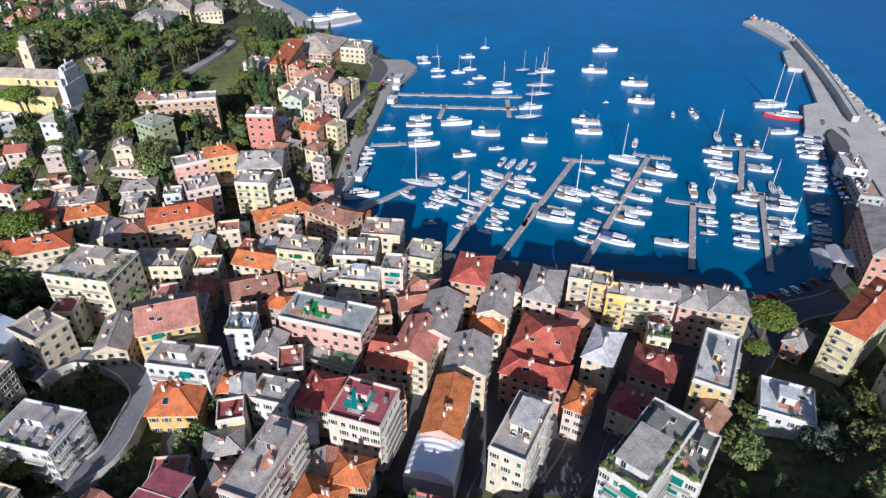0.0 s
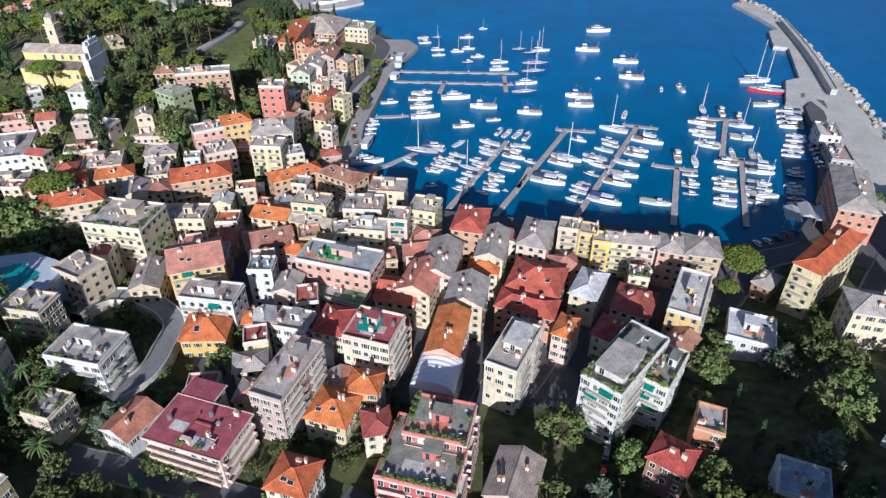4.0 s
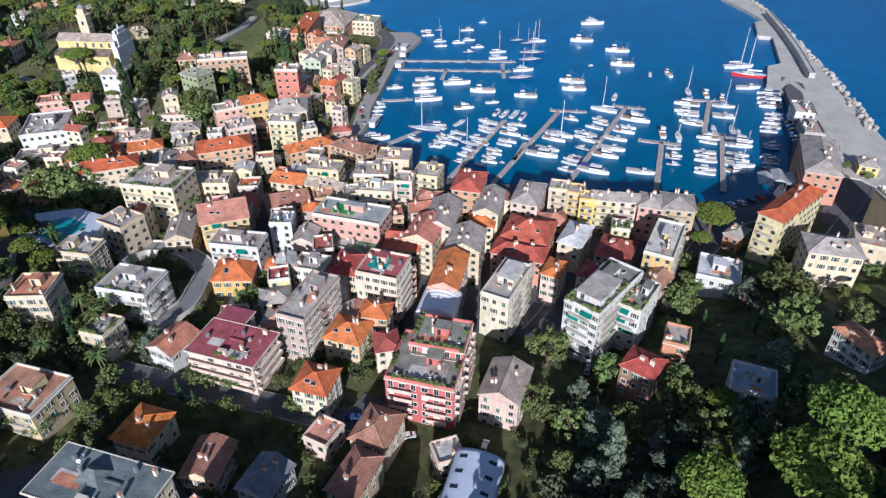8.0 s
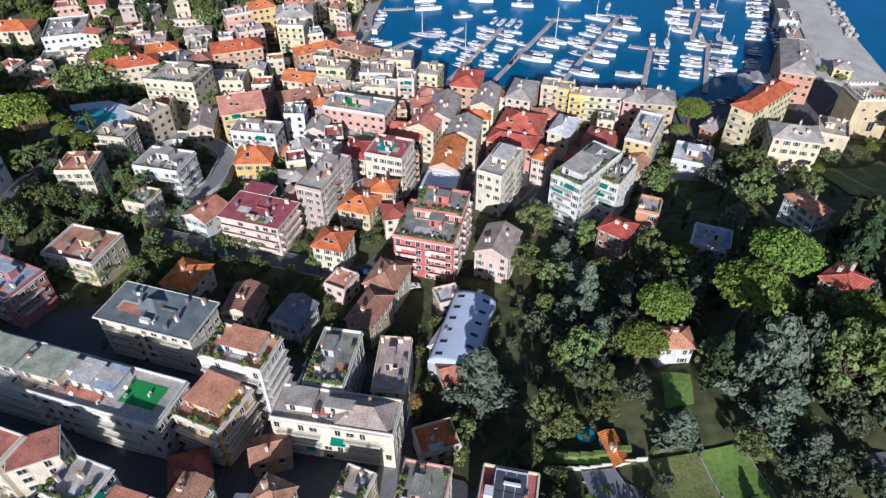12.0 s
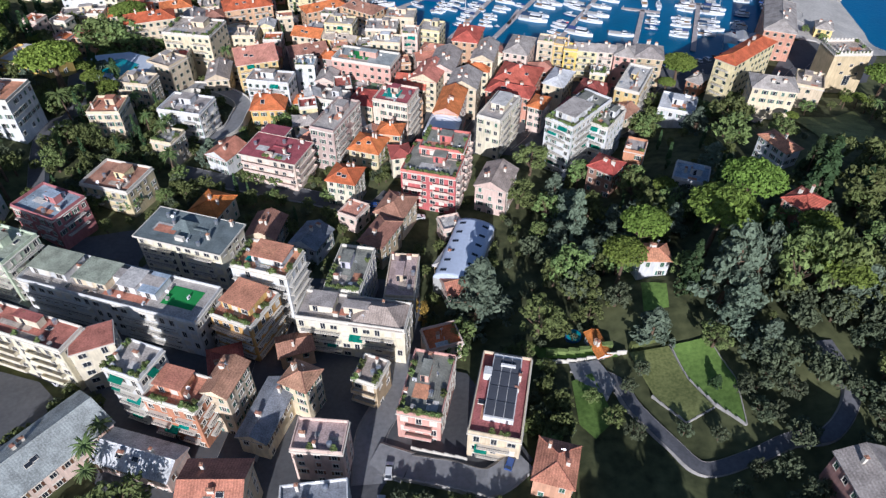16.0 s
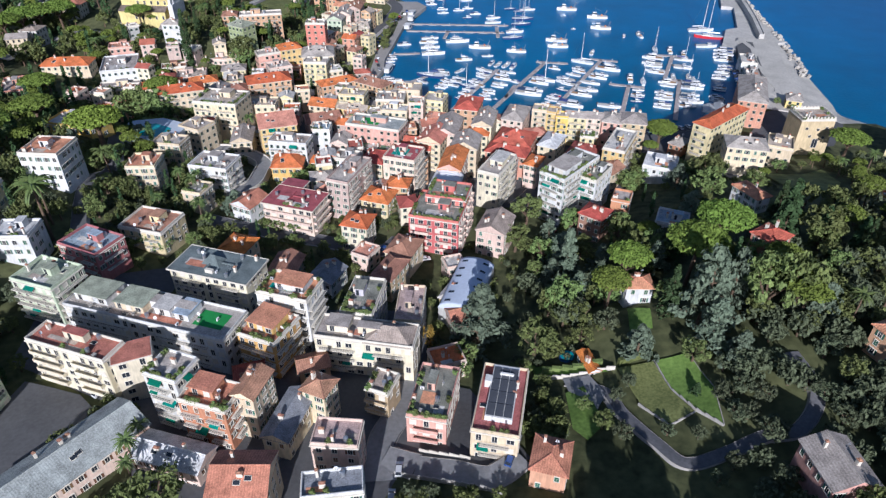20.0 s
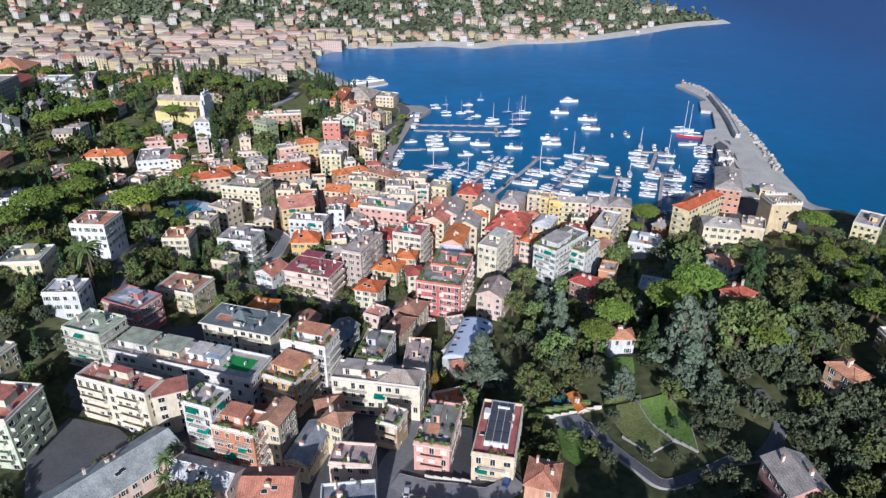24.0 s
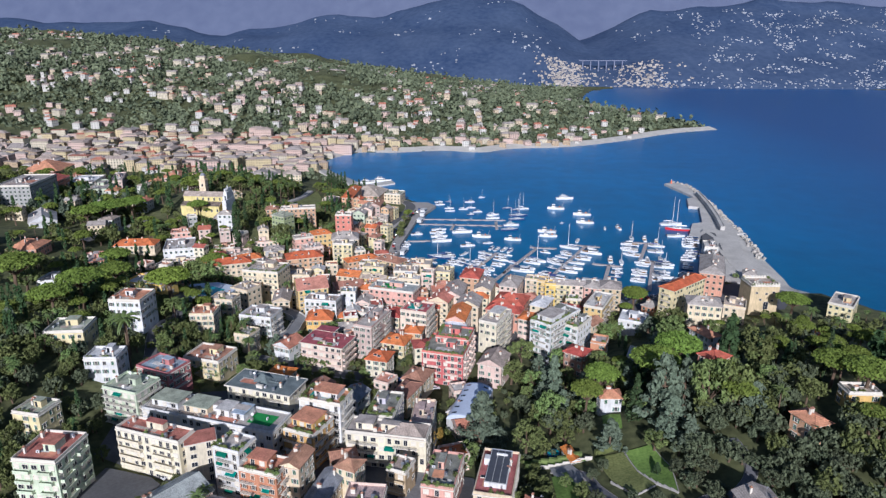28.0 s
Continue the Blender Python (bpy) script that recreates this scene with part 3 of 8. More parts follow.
def house(x, y, turn, w, d, z0, h, floors, roof, roof_colour, wall, style="", deep=4.0):
    """style letters: b balconies in front, B on the side too, s solid balcony fronts, a awnings, g garden on the roof, p plain windows without shutters, n brown shutters,
    t teal cover, f turf, m battlements, o one long parapet band, k no windows, c many roof fittings."""
    rnd = random.Random(int(x * 13 + y * 7))
    kind = "apartment_building" if floors >= 5 else "villa" if "v" in style else "house"
    base = new(kind)
    base.matrix_basis = pose(x, y, z0, 0, 0, turn)
    if "j" in style:
        DENSE.append(base)
    tagged(base, f"{COLOUR_WORDS[wall]} plastered {kind.replace('_', ' ')} with {ROOF_WORDS[roof_colour]} roof", kind.replace("_", " "), "buildings of the town")
    FOOT.append((x, y, turn, w, d))
    plaster, tiles, deck = PLASTER[wall], TILED[roof_colour], DECK[roof_colour]
    bm = bmesh.new()
    box(bm, 0, 0, -deep, w, d, h + deep)
    part("wall", bm, plaster, base)
    bm = bmesh.new()
    wide = 1.5 if "r" in style else 0.5
    box(bm, 0, 0, h - 0.25 if roof == "flat" else h - 0.35, w + wide, d + wide, 0.3)
    part("cornice", bm, TRIM, base)
    garden = "g" in style or roof_colour == "garden"
    if roof == "flat":
        bm = bmesh.new()
        box(bm, 0, 0, h + 0.05, w - 0.1, d - 0.1, 0.08)
        part("roof", bm, deck, base)
        bm = bmesh.new()
        for sx, sy, ww, dd in ((0, -d / 2 + 0.12, w, 0.24), (0, d / 2 - 0.12, w, 0.24), (-w / 2 + 0.12, 0, 0.24, d - 0.48), (w / 2 - 0.12, 0, 0.24, d - 0.48)):
            box(bm, sx, sy, h + 0.05, ww, dd, 0.95)
        if "m" in style:
            for k in range(int(w / 1.6)):
                box(bm, -w / 2 + 0.8 + 1.6 * k, -d / 2 + 0.12, h + 1.0, 0.8, 0.3, 0.8)
                box(bm, -w / 2 + 0.8 + 1.6 * k, d / 2 - 0.12, h + 1.0, 0.8, 0.3, 0.8)
            for k in range(int(d / 1.6)):
                box(bm, -w / 2 + 0.12, -d / 2 + 0.8 + 1.6 * k, h + 1.0, 0.3, 0.8, 0.8)
                box(bm, w / 2 - 0.12, -d / 2 + 0.8 + 1.6 * k, h + 1.0, 0.3, 0.8, 0.8)
        if "r" in style:
            bm.free()
            bm = bmesh.new()
            for sx, sy, ww, dd in ((0, -d / 2 - 0.6, w + 1.4, 0.2), (0, d / 2 + 0.6, w + 1.4, 0.2), (-w / 2 - 0.6, 0, 0.2, d + 1.0), (w / 2 + 0.6, 0, 0.2, d + 1.0)):
                box(bm, sx, sy, h + 0.05, ww, dd, 0.22)
            box(bm, 0, 0, h + 0.052, w + 1.0, d + 1.0, 0.06, mat=1)
            box(bm, -w * 0.08, -d * 0.02, h + 0.1, 0.5, d * 0.55, 0.55, mat=1)
            box(bm, w * 0.05, d * 0.06, h + 0.1, w * 0.3, 0.5, 0.5, mat=1)
            box(bm, 0, -d * 0.36, h + 0.1, 2.6, 1.1, 1.3)
        part("parapet", bm, (plaster if rnd.random() < 0.5 else TRIM, deck), base)
        area = w * d
        if roof_colour == "solar":
            bm = bmesh.new()
            box(bm, 0.02 * w, 0.06 * d, h + 0.1, w * 0.58, d * 0.78, 1.7)
            box(bm, -0.33 * w, 0.2 * d, h + 0.1, w * 0.16, d * 0.1, 2.3)
            box(bm, 0.05 * w, 0.3 * d, h + 1.8, w * 0.3, 0.5, 0.8)
            part("roof_block", bm, PLASTER["white"], base, "white raised block carrying the solar panels")
        elif area > 90 and "m" not in style and "r" not in style:
            sw, sd = w * rnd.uniform(0.18, 0.32), d * rnd.uniform(0.2, 0.34)
            px, py = rnd.uniform(-0.15, 0.15) * w, rnd.uniform(0.0, 0.22) * d
            bm = bmesh.new()
            box(bm, px, py, h + 0.1, sw, sd, 2.5)
            box(bm, px, py, h + 2.6, sw + 0.4, sd + 0.4, 0.18, mat=1)
            hut = part("stair_house", bm, (plaster, deck), base)
            bm = bmesh.new()
            box(bm, px - sw * 0.2, py - sd / 2 - 0.02, h + 0.2, 0.9, 0.06, 2.0)
            part("door", bm, GLASS, hut, "dark glazed roof door")
            if rnd.random() < 0.6:
                bm = bmesh.new()
                ex, ey = (-0.3 if px > 0 else 0.3) * w, -0.22 * d
                bars = [[bm.verts.new((ex - 1.75 + 0.5 * k, ey + sy, h + 2.4)) for sy in (-1.4, 1.4)] for k in range(8)]
                for (p, q), (r, s) in zip(bars, bars[1:]):
                    bm.faces.new((p, r, s, q))
                for p, q in (bars[0], bars[-1]):
                    bm.faces.new((p, q, bm.verts.new((q.co.x, q.co.y, h + 0.16)), bm.verts.new((p.co.x, p.co.y, h + 0.16))))
                bmesh.ops.wireframe(bm, faces=bm.faces[:], thickness=0.12, use_replace=True, use_boundary=True)
                part("pergola", bm, (RAILING if rnd.random() < 0.5 else TRIM,), base)
        if area > 60:
            for k in range(2 if area > 150 else 1):
                bm = bmesh.new()
                box(bm, rnd.uniform(-0.3, 0.3) * w, rnd.uniform(-0.36, 0.0) * d, h + 0.14, rnd.uniform(0.2, 0.38) * w, rnd.uniform(0.15, 0.26) * d, 0.03 + 0.012 * k)
                part("roof_terrace", bm, DECK[("whitegrey", "greybrown", "tilebrown")[rnd.randrange(3)]], base)
        for k in range(int(area / 45) + 2 if "c" in style or area > 120 else 2):
            name, me = rnd.choice(CLUTTER)
            piece(name, me, base, pose(rnd.uniform(-0.4, 0.4) * w, rnd.uniform(-0.42, 0.42) * d, h + 0.13, 0, 0, rnd.choice((0, 90, 180))))
        for k in range(1 if "j" in style else 2):
            piece("chimney", rnd.choice(CHIMNEYS), base, pose(rnd.uniform(-0.42, 0.42) * w, rnd.uniform(-0.4, 0.42) * d, h + 0.4))
        if garden:
            for k in range(int((w + d) / 1.6)):
                along = rnd.uniform(-0.46, 0.46)
                side = rnd.choice((0, 0, 1, 2))
                px, py, rz = ((along * w, -d / 2 + 0.7, 0), (w / 2 - 0.7, along * d, 90), (-w / 2 + 0.7, along * d, 90))[side]
                piece("planter_shrub", rnd.choice(SHRUBS), base, pose(px, py, h + 0.4, 0, 0, rz))
        elif rnd.random() < 0.4:
            for k in range(2):
                piece("planter_shrub", rnd.choice(SHRUBS), base, pose(rnd.uniform(-0.42, 0.42) * w, -d / 2 + 0.8, h + 0.3))
        if "t" in style or "f" in style:
            bm = bmesh.new()
            cw = min(0.45 * w, 9.0)
            box(bm, 0.5 * w - cw * 0.75 - 1 if w > 30 else -0.12 * w, 0.05 * d, h + 0.15, cw, 0.5 * d, 0.05)
            part("floor_cover", bm, TEAL if "t" in style else TURF, base, "bright green floor cover")
        if roof_colour == "solar":
            for k in range(4):
                for j in range(3):
                    bm = bmesh.new()
                    box(bm, 0, 0, 0, w * 0.17, d * 0.172, 0.06)
                    part("solar_panel", bm, SOLAR, base, m=pose(0.02 * w + (j - 1) * w * 0.185, -0.23 * d + k * 0.182 * d, h + 1.95, 2, 0, 0))
    else:
        rise = min(w, d) * (0.24 if roof == "hip" else 0.26)
        o, th = 0.55, 0.22
        e = min(w, d) / 2 * (0.92 if roof == "hip" else 0.0)
        go = 0.4 if roof != "hip" else 0.0
        bm = bmesh.new()
        if w >= d:
            r0, r1 = (-w / 2 + e - go, 0), (w / 2 - e + go, 0)
        else:
            r0, r1 = (0, -d / 2 + e - go), (0, d / 2 - e + go)
        ex, ey = w / 2 + o, d / 2 + o
        lo = [bm.verts.new(p) for p in ((-ex, -ey, h), (ex, -ey, h), (ex, ey, h), (-ex, ey, h))]
        hi = [bm.verts.new((a.co.x, a.co.y, h + th)) for a in lo]
        t0, t1 = bm.verts.new((*r0, h + rise + th)), bm.verts.new((*r1, h + rise + th))
        bm.faces.new(lo[::-1])
        for i in range(4):
            bm.faces.new((lo[i], lo[(i + 1) % 4], hi[(i + 1) % 4], hi[i]))
        if w >= d:
            slopes = ((hi[0], hi[1], t1, t0), (hi[2], hi[3], t0, t1), (hi[1], hi[2], t1), (hi[3], hi[0], t0))
        else:
            slopes = ((hi[1], hi[2], t1, t0), (hi[3], hi[0], t0, t1), (hi[0], hi[1], t0), (hi[2], hi[3], t1))
        for k, s in enumerate(slopes):
            fc = bm.faces.new(s)
            if roof == "gable" and k > 1:
                fc.material_index = 1
            if roof_colour == "tilegrey" and k == 1:
                fc.material_index = 2
        part("roof", bm, (tiles, plaster, TILED["grey"]), base)
        # ridge and hip caps
        bm = bmesh.new()
        caps = [(t0c, t1c) for t0c, t1c in (((*r0, h + rise + th), (*r1, h + rise + th)),)]
        if roof == "hip":
            cs = ((-ex, -ey), (ex, -ey), (ex, ey), (-ex, ey))
            ends = (r0, r1, r1, r0) if w >= d else (r0, r0, r1, r1)
            caps += [((*c, h + th), (*q, h + rise + th)) for c, q in zip(cs, ends)]
        for p, q in caps:
            if (Vector(p) - Vector(q)).length > 0.5:
                tube(bm, p, q, 0.16, 0.16, 6)
        part("ridge_cap", bm, tiles, base)
        slope = rise / (min(w, d) / 2)
        for k in range(1 if "j" in style else 2 + (w * d > 140)):
            px, py = rnd.uniform(-0.3, 0.3) * w, rnd.uniform(-0.3, 0.3) * d
            run = (d / 2 - abs(py)) if w >= d else (w / 2 - abs(px))
            piece("chimney", rnd.choice(CHIMNEYS), base, pose(px, py, h + th + run * slope * 0.9))
        if w * d > 90:
            for k in range(2):
                px, py = rnd.uniform(-0.25, 0.25) * w, -rnd.uniform(0.18, 0.3) * d
                if w >= d:
                    piece("skylight", CLUTTER[5][1], base, pose(px, py, h + th + (d / 2 + py) * slope + 0.02, math.degrees(math.atan(slope)), 0, 0))
        if rnd.random() < 0.4:
            piece("aerial", CLUTTER[3][1], base, pose(0.1 * w, 0.1 * d, h + rise * 0.8))
    if "k" in style:
        return base
    wins = WINDOWS["p" if "p" in style else "n" if "n" in style and "n" in WINDOWS else "b" if "n" in style else "g"]
    far = y > 305 or "j" in style
    fh = h / floors
    heavy = []
    ca, sa = math.cos(radians(turn)), math.sin(radians(turn))
    for face, (length, off, rz) in enumerate(((w, d / 2, 0), (d, w / 2, 90), (d, w / 2, -90), (w, d / 2, 180))):
        fn = {0: (sa, -ca), 1: (ca, sa), 2: (-ca, -sa), 3: (-sa, ca)}[face]
        # only the faces towards the town side of the flight carry openings in full
        look_x, look_y = (0 - x), (40 - y)
        if fn[0] * look_x + fn[1] * look_y < 0:
            continue
        cols = max(2, int(length / (3.0 if floors > 3 and far else 2.75 if floors > 3 else 2.9)))
        gap = length / cols
        m_face = Matrix.Rotation(radians(rz), 4, "Z") @ Matrix.Translation((0, -off, 0))
        balc = ("b" in style and face == 0) or ("B" in style and face in (1, 2))
        for fl in range(floors):
            zc = fl * fh + fh * 0.52
            for c in range(cols):
                if fl == 0 and rnd.random() < 0.35:
                    continue
                if rnd.random() < 0.05:
                    continue
                xc = -length / 2 + gap * (c + 0.5)
                m = m_face @ Matrix.Translation((xc, -0.005, zc))
                if far:
                    heavy.append(m)
                else:
                    piece("window", wins[rnd.randrange(len(wins))], base, m)
            if balc and fl > 0:
                front = PLASTER["pinkwhite"] if wall in ("creampink", "red") else plaster
                runs = [(0, length * 0.94)] if "o" in style else [(0, length * 0.62)] if length < 12 else [(-length * 0.27, length * 0.36), (length * 0.25, length * 0.3)]
                for cx, bl in runs:
                    bm = bmesh.new()
                    box(bm, cx, -0.65, fl * fh - 0.12, bl, 1.3, 0.18)
                    ledge = part("balcony", bm, TRIM, base, m=m_face)
                    bm = bmesh.new()
                    if "s" in style:
                        box(bm, cx, -1.25, fl * fh + 0.06, bl, 0.1, 0.95)
                        for s in (-1, 1):
                            box(bm, cx + s * (bl / 2 - 0.05), -0.62, fl * fh + 0.06, 0.1, 1.16, 0.95)
                    else:
                        box(bm, cx, -1.25, fl * fh + 0.95, bl, 0.08, 0.09)
                        for k in range(int(bl / 0.5)):
                            box(bm, cx - bl / 2 + 0.25 + 0.5 * k, -1.25, fl * fh + 0.06, 0.05, 0.05, 0.9)
                    part("railing", bm, front if "s" in style else RAILING, ledge, "solid plastered balcony front" if "s" in style else "dark metal balcony railing")
                if "a" in style and rnd.random() < 0.5:
                    bm = bmesh.new()
                    aw = rnd.uniform(2.2, 3.6)
                    ax = rnd.uniform(-0.3, 0.3) * length
                    poly(bm, [(ax - aw / 2, -0.05, fl * fh + fh * 0.92), (ax - aw / 2, -1.4, fl * fh + fh * 0.66), (ax + aw / 2, -1.4, fl * fh + fh * 0.66), (ax + aw / 2, -0.05, fl * fh + fh * 0.92)])
                    poly(bm, [(ax - aw / 2, -1.4, fl * fh + fh * 0.66), (ax - aw / 2, -1.41, fl * fh + fh * 0.58), (ax + aw / 2, -1.41, fl * fh + fh * 0.58), (ax + aw / 2, -1.4, fl * fh + fh * 0.66)])
                    bmesh.ops.solidify(bm, geom=bm.faces[:], thickness=0.03)
                    part("awning", bm, AWNING, base, "green cloth awning", m=m_face)
    if heavy:
        src = FAR_WINDOW
        vs = np.array([tuple(v.co) + (1.0,) for v in src.vertices])
        fs = [tuple(p.vertices) for p in src.polygons]
        ms = [p.material_index for p in src.polygons]
        av, af, am = [], [], []
        for m in heavy:
            k = len(av)
            av += (vs @ np.array(m).T)[:, :3].tolist()
            af += [tuple(k + q for q in f) for f in fs]
            am += ms
        me = bpy.data.meshes.new("fenestration")
        me.from_pydata(av, [], af)
        for mt in src.materials:
            me.materials.append(mt)
        me.polygons.foreach_set("material_index", am)
        ob = new("fenestration", me)
        ob.parent = base
        tagged(ob, kind="stuff")
    return base


house(-128.8, 465.6, 14, 25.8, 8.3, 17.5, 13.7, 4, 'flat', 'grey', 'apricot', 'b')
house(-151, 472.8, 12, 9.2, 9.3, 19.8, 8.8, 3, 'hip', 'brown', 'apricot')
house(-131.8, 434.5, -29, 11.8, 10.3, 23.3, 10.5, 3, 'hip', 'greygreen', 'green', deep=13)
house(-91.1, 453.2, 0, 11.9, 8.4, 12.4, 17.5, 5, 'flat', 'grey', 'coral', deep=11)
house(-171.7, 431.2, 1, 10.2, 7.9, 23.9, 11.2, 3, 'hip', 'grey', 'white')
house(-177.8, 432.4, 19, 12.2, 10.2, 11.5, 5.4, 2, 'flat', 'green', 'white')
house(-145.2, 429, 20, 6.9, 8, 18.2, 6.5, 2, 'gable', 'grey', 'cream')
house(-146.3, 423.6, 7, 14.7, 10.6, 11.1, 6.0, 2, 'flat', 'grey', 'pinkwhite')
house(-135, 435.5, 25, 13, 6.9, 10.8, 5.4, 2, 'hip', 'grey', 'cream')
house(-103.9, 430, 27, 12.6, 10.1, 8.6, 13.5, 4, 'hip', 'tile', 'yellow')
house(-115.5, 424, 30, 13.6, 8.9, 9.7, 10.8, 3, 'flat', 'grey', 'pink', 'bso')
house(-85.7, 425.6, 11, 18.2, 16.1, 6.8, 14.0, 4, 'hip', 'grey', 'cream', deep=7)
house(-82.8, 406.4, -3, 13.1, 9.1, 3.2, 18.9, 6, 'flat', 'grey', 'paleyellow', 'b')
house(-76.3, 412.3, 22, 12.4, 8.8, 3.0, 12.2, 4, 'flat', 'white', 'cream')
house(-69.6, 394.4, 32, 21.5, 8.7, 2.9, 12.2, 4, 'hip', 'tile', 'apricot', 'n')
house(-104.6, 406.0, 28, 12.7, 10.2, 4.2, 15.1, 5, 'flat', 'grey', 'pinkwhite')
house(-117.5, 407.2, 13, 6.7, 6.5, 5.6, 9.2, 3, 'flat', 'grey', 'white')
house(-132.4, 410.1, 14, 13.2, 8.7, 8.5, 7.4, 2, 'hip', 'grey', 'paleyellow')
house(-165.9, 407, 20, 13.5, 7.7, 11.4, 6.0, 2, 'flat', 'brown', 'apricot')
house(-152.9, 398.7, 18, 16, 13.3, 8.7, 7.3, 2, 'flat', 'greybrown', 'pinkwhite')
house(-125.5, 390.1, 14, 9.1, 11.9, 4.8, 12.2, 4, 'flat', 'grey', 'cream')
house(-104.9, 383.5, 22, 22.7, 11.9, 3.8, 16.4, 5, 'hip', 'tile', 'apricot', 'b')
house(-160.2, 376.4, 24, 20.2, 10, 7.5, 11.4, 4, 'hip', 'tile', 'cream')
house(-140.4, 352.5, 23, 21, 10, 7.0, 19.0, 5, 'hip', 'tile', 'cream', 'b')
house(-142.0, 386.3, 22, 14.4, 9.0, 5.5, 12.1, 4, 'hip', 'tile', 'cream')
house(-128.2, 373.1, 16, 9.7, 13.1, 5.0, 12.4, 4, 'gable', 'grey', 'cream')
house(-120.0, 377.0, 15, 9.9, 10.3, 4.6, 12.3, 4, 'hip', 'brown', 'cream')
house(-116.7, 342.2, -9, 21.9, 16.8, 12.0, 14.0, 4, 'flat', 'greybrown', 'cream', 'gba', deep=10)
house(-103.0, 357.4, 3, 17.3, 11.0, 4.5, 12.8, 4, 'flat', 'greybrown', 'cream')
house(-85.7, 322.9, 21, 16.5, 15.2, 9.4, 14.0, 4, 'gable', 'tilegrey', 'yellow', 'ba', deep=8)
house(-124.1, 295, -8, 12.7, 9, 14.2, 11.8, 4, 'flat', 'grey', 'cream')
house(-120.2, 315.5, -25, 12, 10.6, 9.7, 14.2, 4, 'flat', 'grey', 'cream')
house(-75.7, 307.0, -7, 17.4, 9.3, 11.1, 10.5, 3, 'flat', 'greybrown', 'white', 'ba', deep=10)
house(-64.6, 323.4, 1, 8.0, 7.8, 4.6, 15.4, 5, 'flat', 'bluegrey', 'white')
house(-101.8, 320.8, 10, 9.2, 15.4, 7.5, 9.1, 3, 'gable', 'grey', 'cream')
house(-75.3, 298.3, 4, 13.1, 12.7, 7.7, 7.9, 2, 'hip', 'tile', 'ochre')
house(-64.7, 307.1, 9, 7.4, 6.8, 6.1, 6.0, 2, 'hip', 'tile', 'ochre')
house(-70.5, 361.0, -12, 13.9, 9.6, 3.5, 12.6, 4, 'gable', 'tile', 'cream')
house(-55.4, 362.0, -8, 13.3, 9.0, 3.1, 18.3, 6, 'flat', 'grey', 'paleyellow', 'ba')
house(-55.1, 357.3, -16, 16.1, 6.6, 3.3, 12.4, 4, 'gable', 'greybrown', 'yellow')
house(-69.8, 349.1, 22, 16.9, 11.5, 3.8, 9.4, 3, 'gable', 'brown', 'pinkwhite')
house(-36.6, 365.5, -1, 14.5, 11.3, 2.8, 15.4, 5, 'flat', 'grey', 'cream', 'b')
house(-33.0, 350.3, -5, 13.3, 8.6, 2.9, 15.4, 5, 'flat', 'white', 'cream', 'b')
house(-28.8, 379.4, -4, 14.2, 11.0, 2.6, 15.3, 5, 'flat', 'grey', 'cream')
house(-22.1, 353.4, -5, 7.2, 8.8, 2.8, 18.4, 6, 'flat', 'grey', 'pinkwhite', 'ba')
house(-13.3, 365.1, -13, 10.7, 11.3, 2.0, 16.2, 6, 'flat', 'grey', 'paleyellow', 'b')
house(-49.3, 394.2, -32, 19.1, 10.2, 2.7, 12.3, 4, 'hip', 'brown', 'apricot', 'b')
house(-39.6, 327.8, -15, 26.4, 12.6, 3.2, 17.6, 5, 'flat', 'greengrey', 'pink', 'f')
house(-37.4, 321.1, -19, 17.6, 14.1, 3.3, 9.4, 3, 'flat', 'green', 'greywall')
house(-55.1, 318.1, -6, 7.4, 9.8, 4.2, 12.4, 4, 'gable', 'grey', 'pinkwhite')
house(-49.2, 299.1, -12, 10.8, 8.8, 5.9, 12.1, 4, 'flat', 'grey', 'white')
house(-43.8, 271.9, -18, 9.2, 21.8, 8.4, 17.7, 6, 'flat', 'grey', 'pinkgrey', 'B')
house(-37.0, 300.1, -13, 9.8, 12.1, 5.3, 12.1, 4, 'hip', 'red', 'cream')
house(-23.6, 290.0, -16, 13.8, 13.1, 6.1, 18.4, 6, 'flat', 'maroon', 'creampink', 'Bto')
house(-19.2, 317.6, -9, 12.8, 12.4, 3.1, 12.3, 4, 'gable', 'red', 'cream')
house(-2.8, 293.6, -10, 9.3, 19.2, 4.9, 15.3, 5, 'gable', 'tile', 'pink')
house(2.7, 314.4, -10, 11.8, 14.3, 3.0, 15.4, 5, 'gable', 'grey', 'cream')
house(-6.0, 331.7, -10, 11.1, 19.9, 2.8, 15.4, 5, 'gable', 'grey', 'pinkwhite')
house(-12.2, 320.6, -16, 11.0, 16.3, 3.0, 15.4, 5, 'gable', 'redpink', 'cream', 'b')
house(4.0, 351.7, -12, 11.2, 16.0, 2.7, 18.4, 6, 'hip', 'red', 'apricot')
house(8.6, 331.8, -10, 9.9, 7.5, 2.9, 12.3, 4, 'hip', 'tile', 'cream')
house(11.7, 341.0, -11, 9.4, 18.5, 2.8, 15.4, 5, 'gable', 'grey', 'cream')
house(27.6, 349.1, -17, 10.5, 17.8, 2.7, 14.8, 5, 'hip', 'grey', 'pinkwhite')
house(40.3, 353.9, -13, 8.0, 7.5, 2.8, 15.4, 5, 'flat', 'grey', 'cream', 'b')
house(46.5, 350.9, -16, 6.1, 7.4, 2.9, 15.4, 5, 'flat', 'grey', 'yellow', 'b')
house(50.1, 345.5, -10, 6.0, 6.6, 3.0, 15.4, 5, 'flat', 'grey', 'gold', 'b')
house(56.9, 346.1, -10, 10.2, 7.0, 3.0, 15.5, 5, 'gable', 'grey', 'paleyellow', 'b')
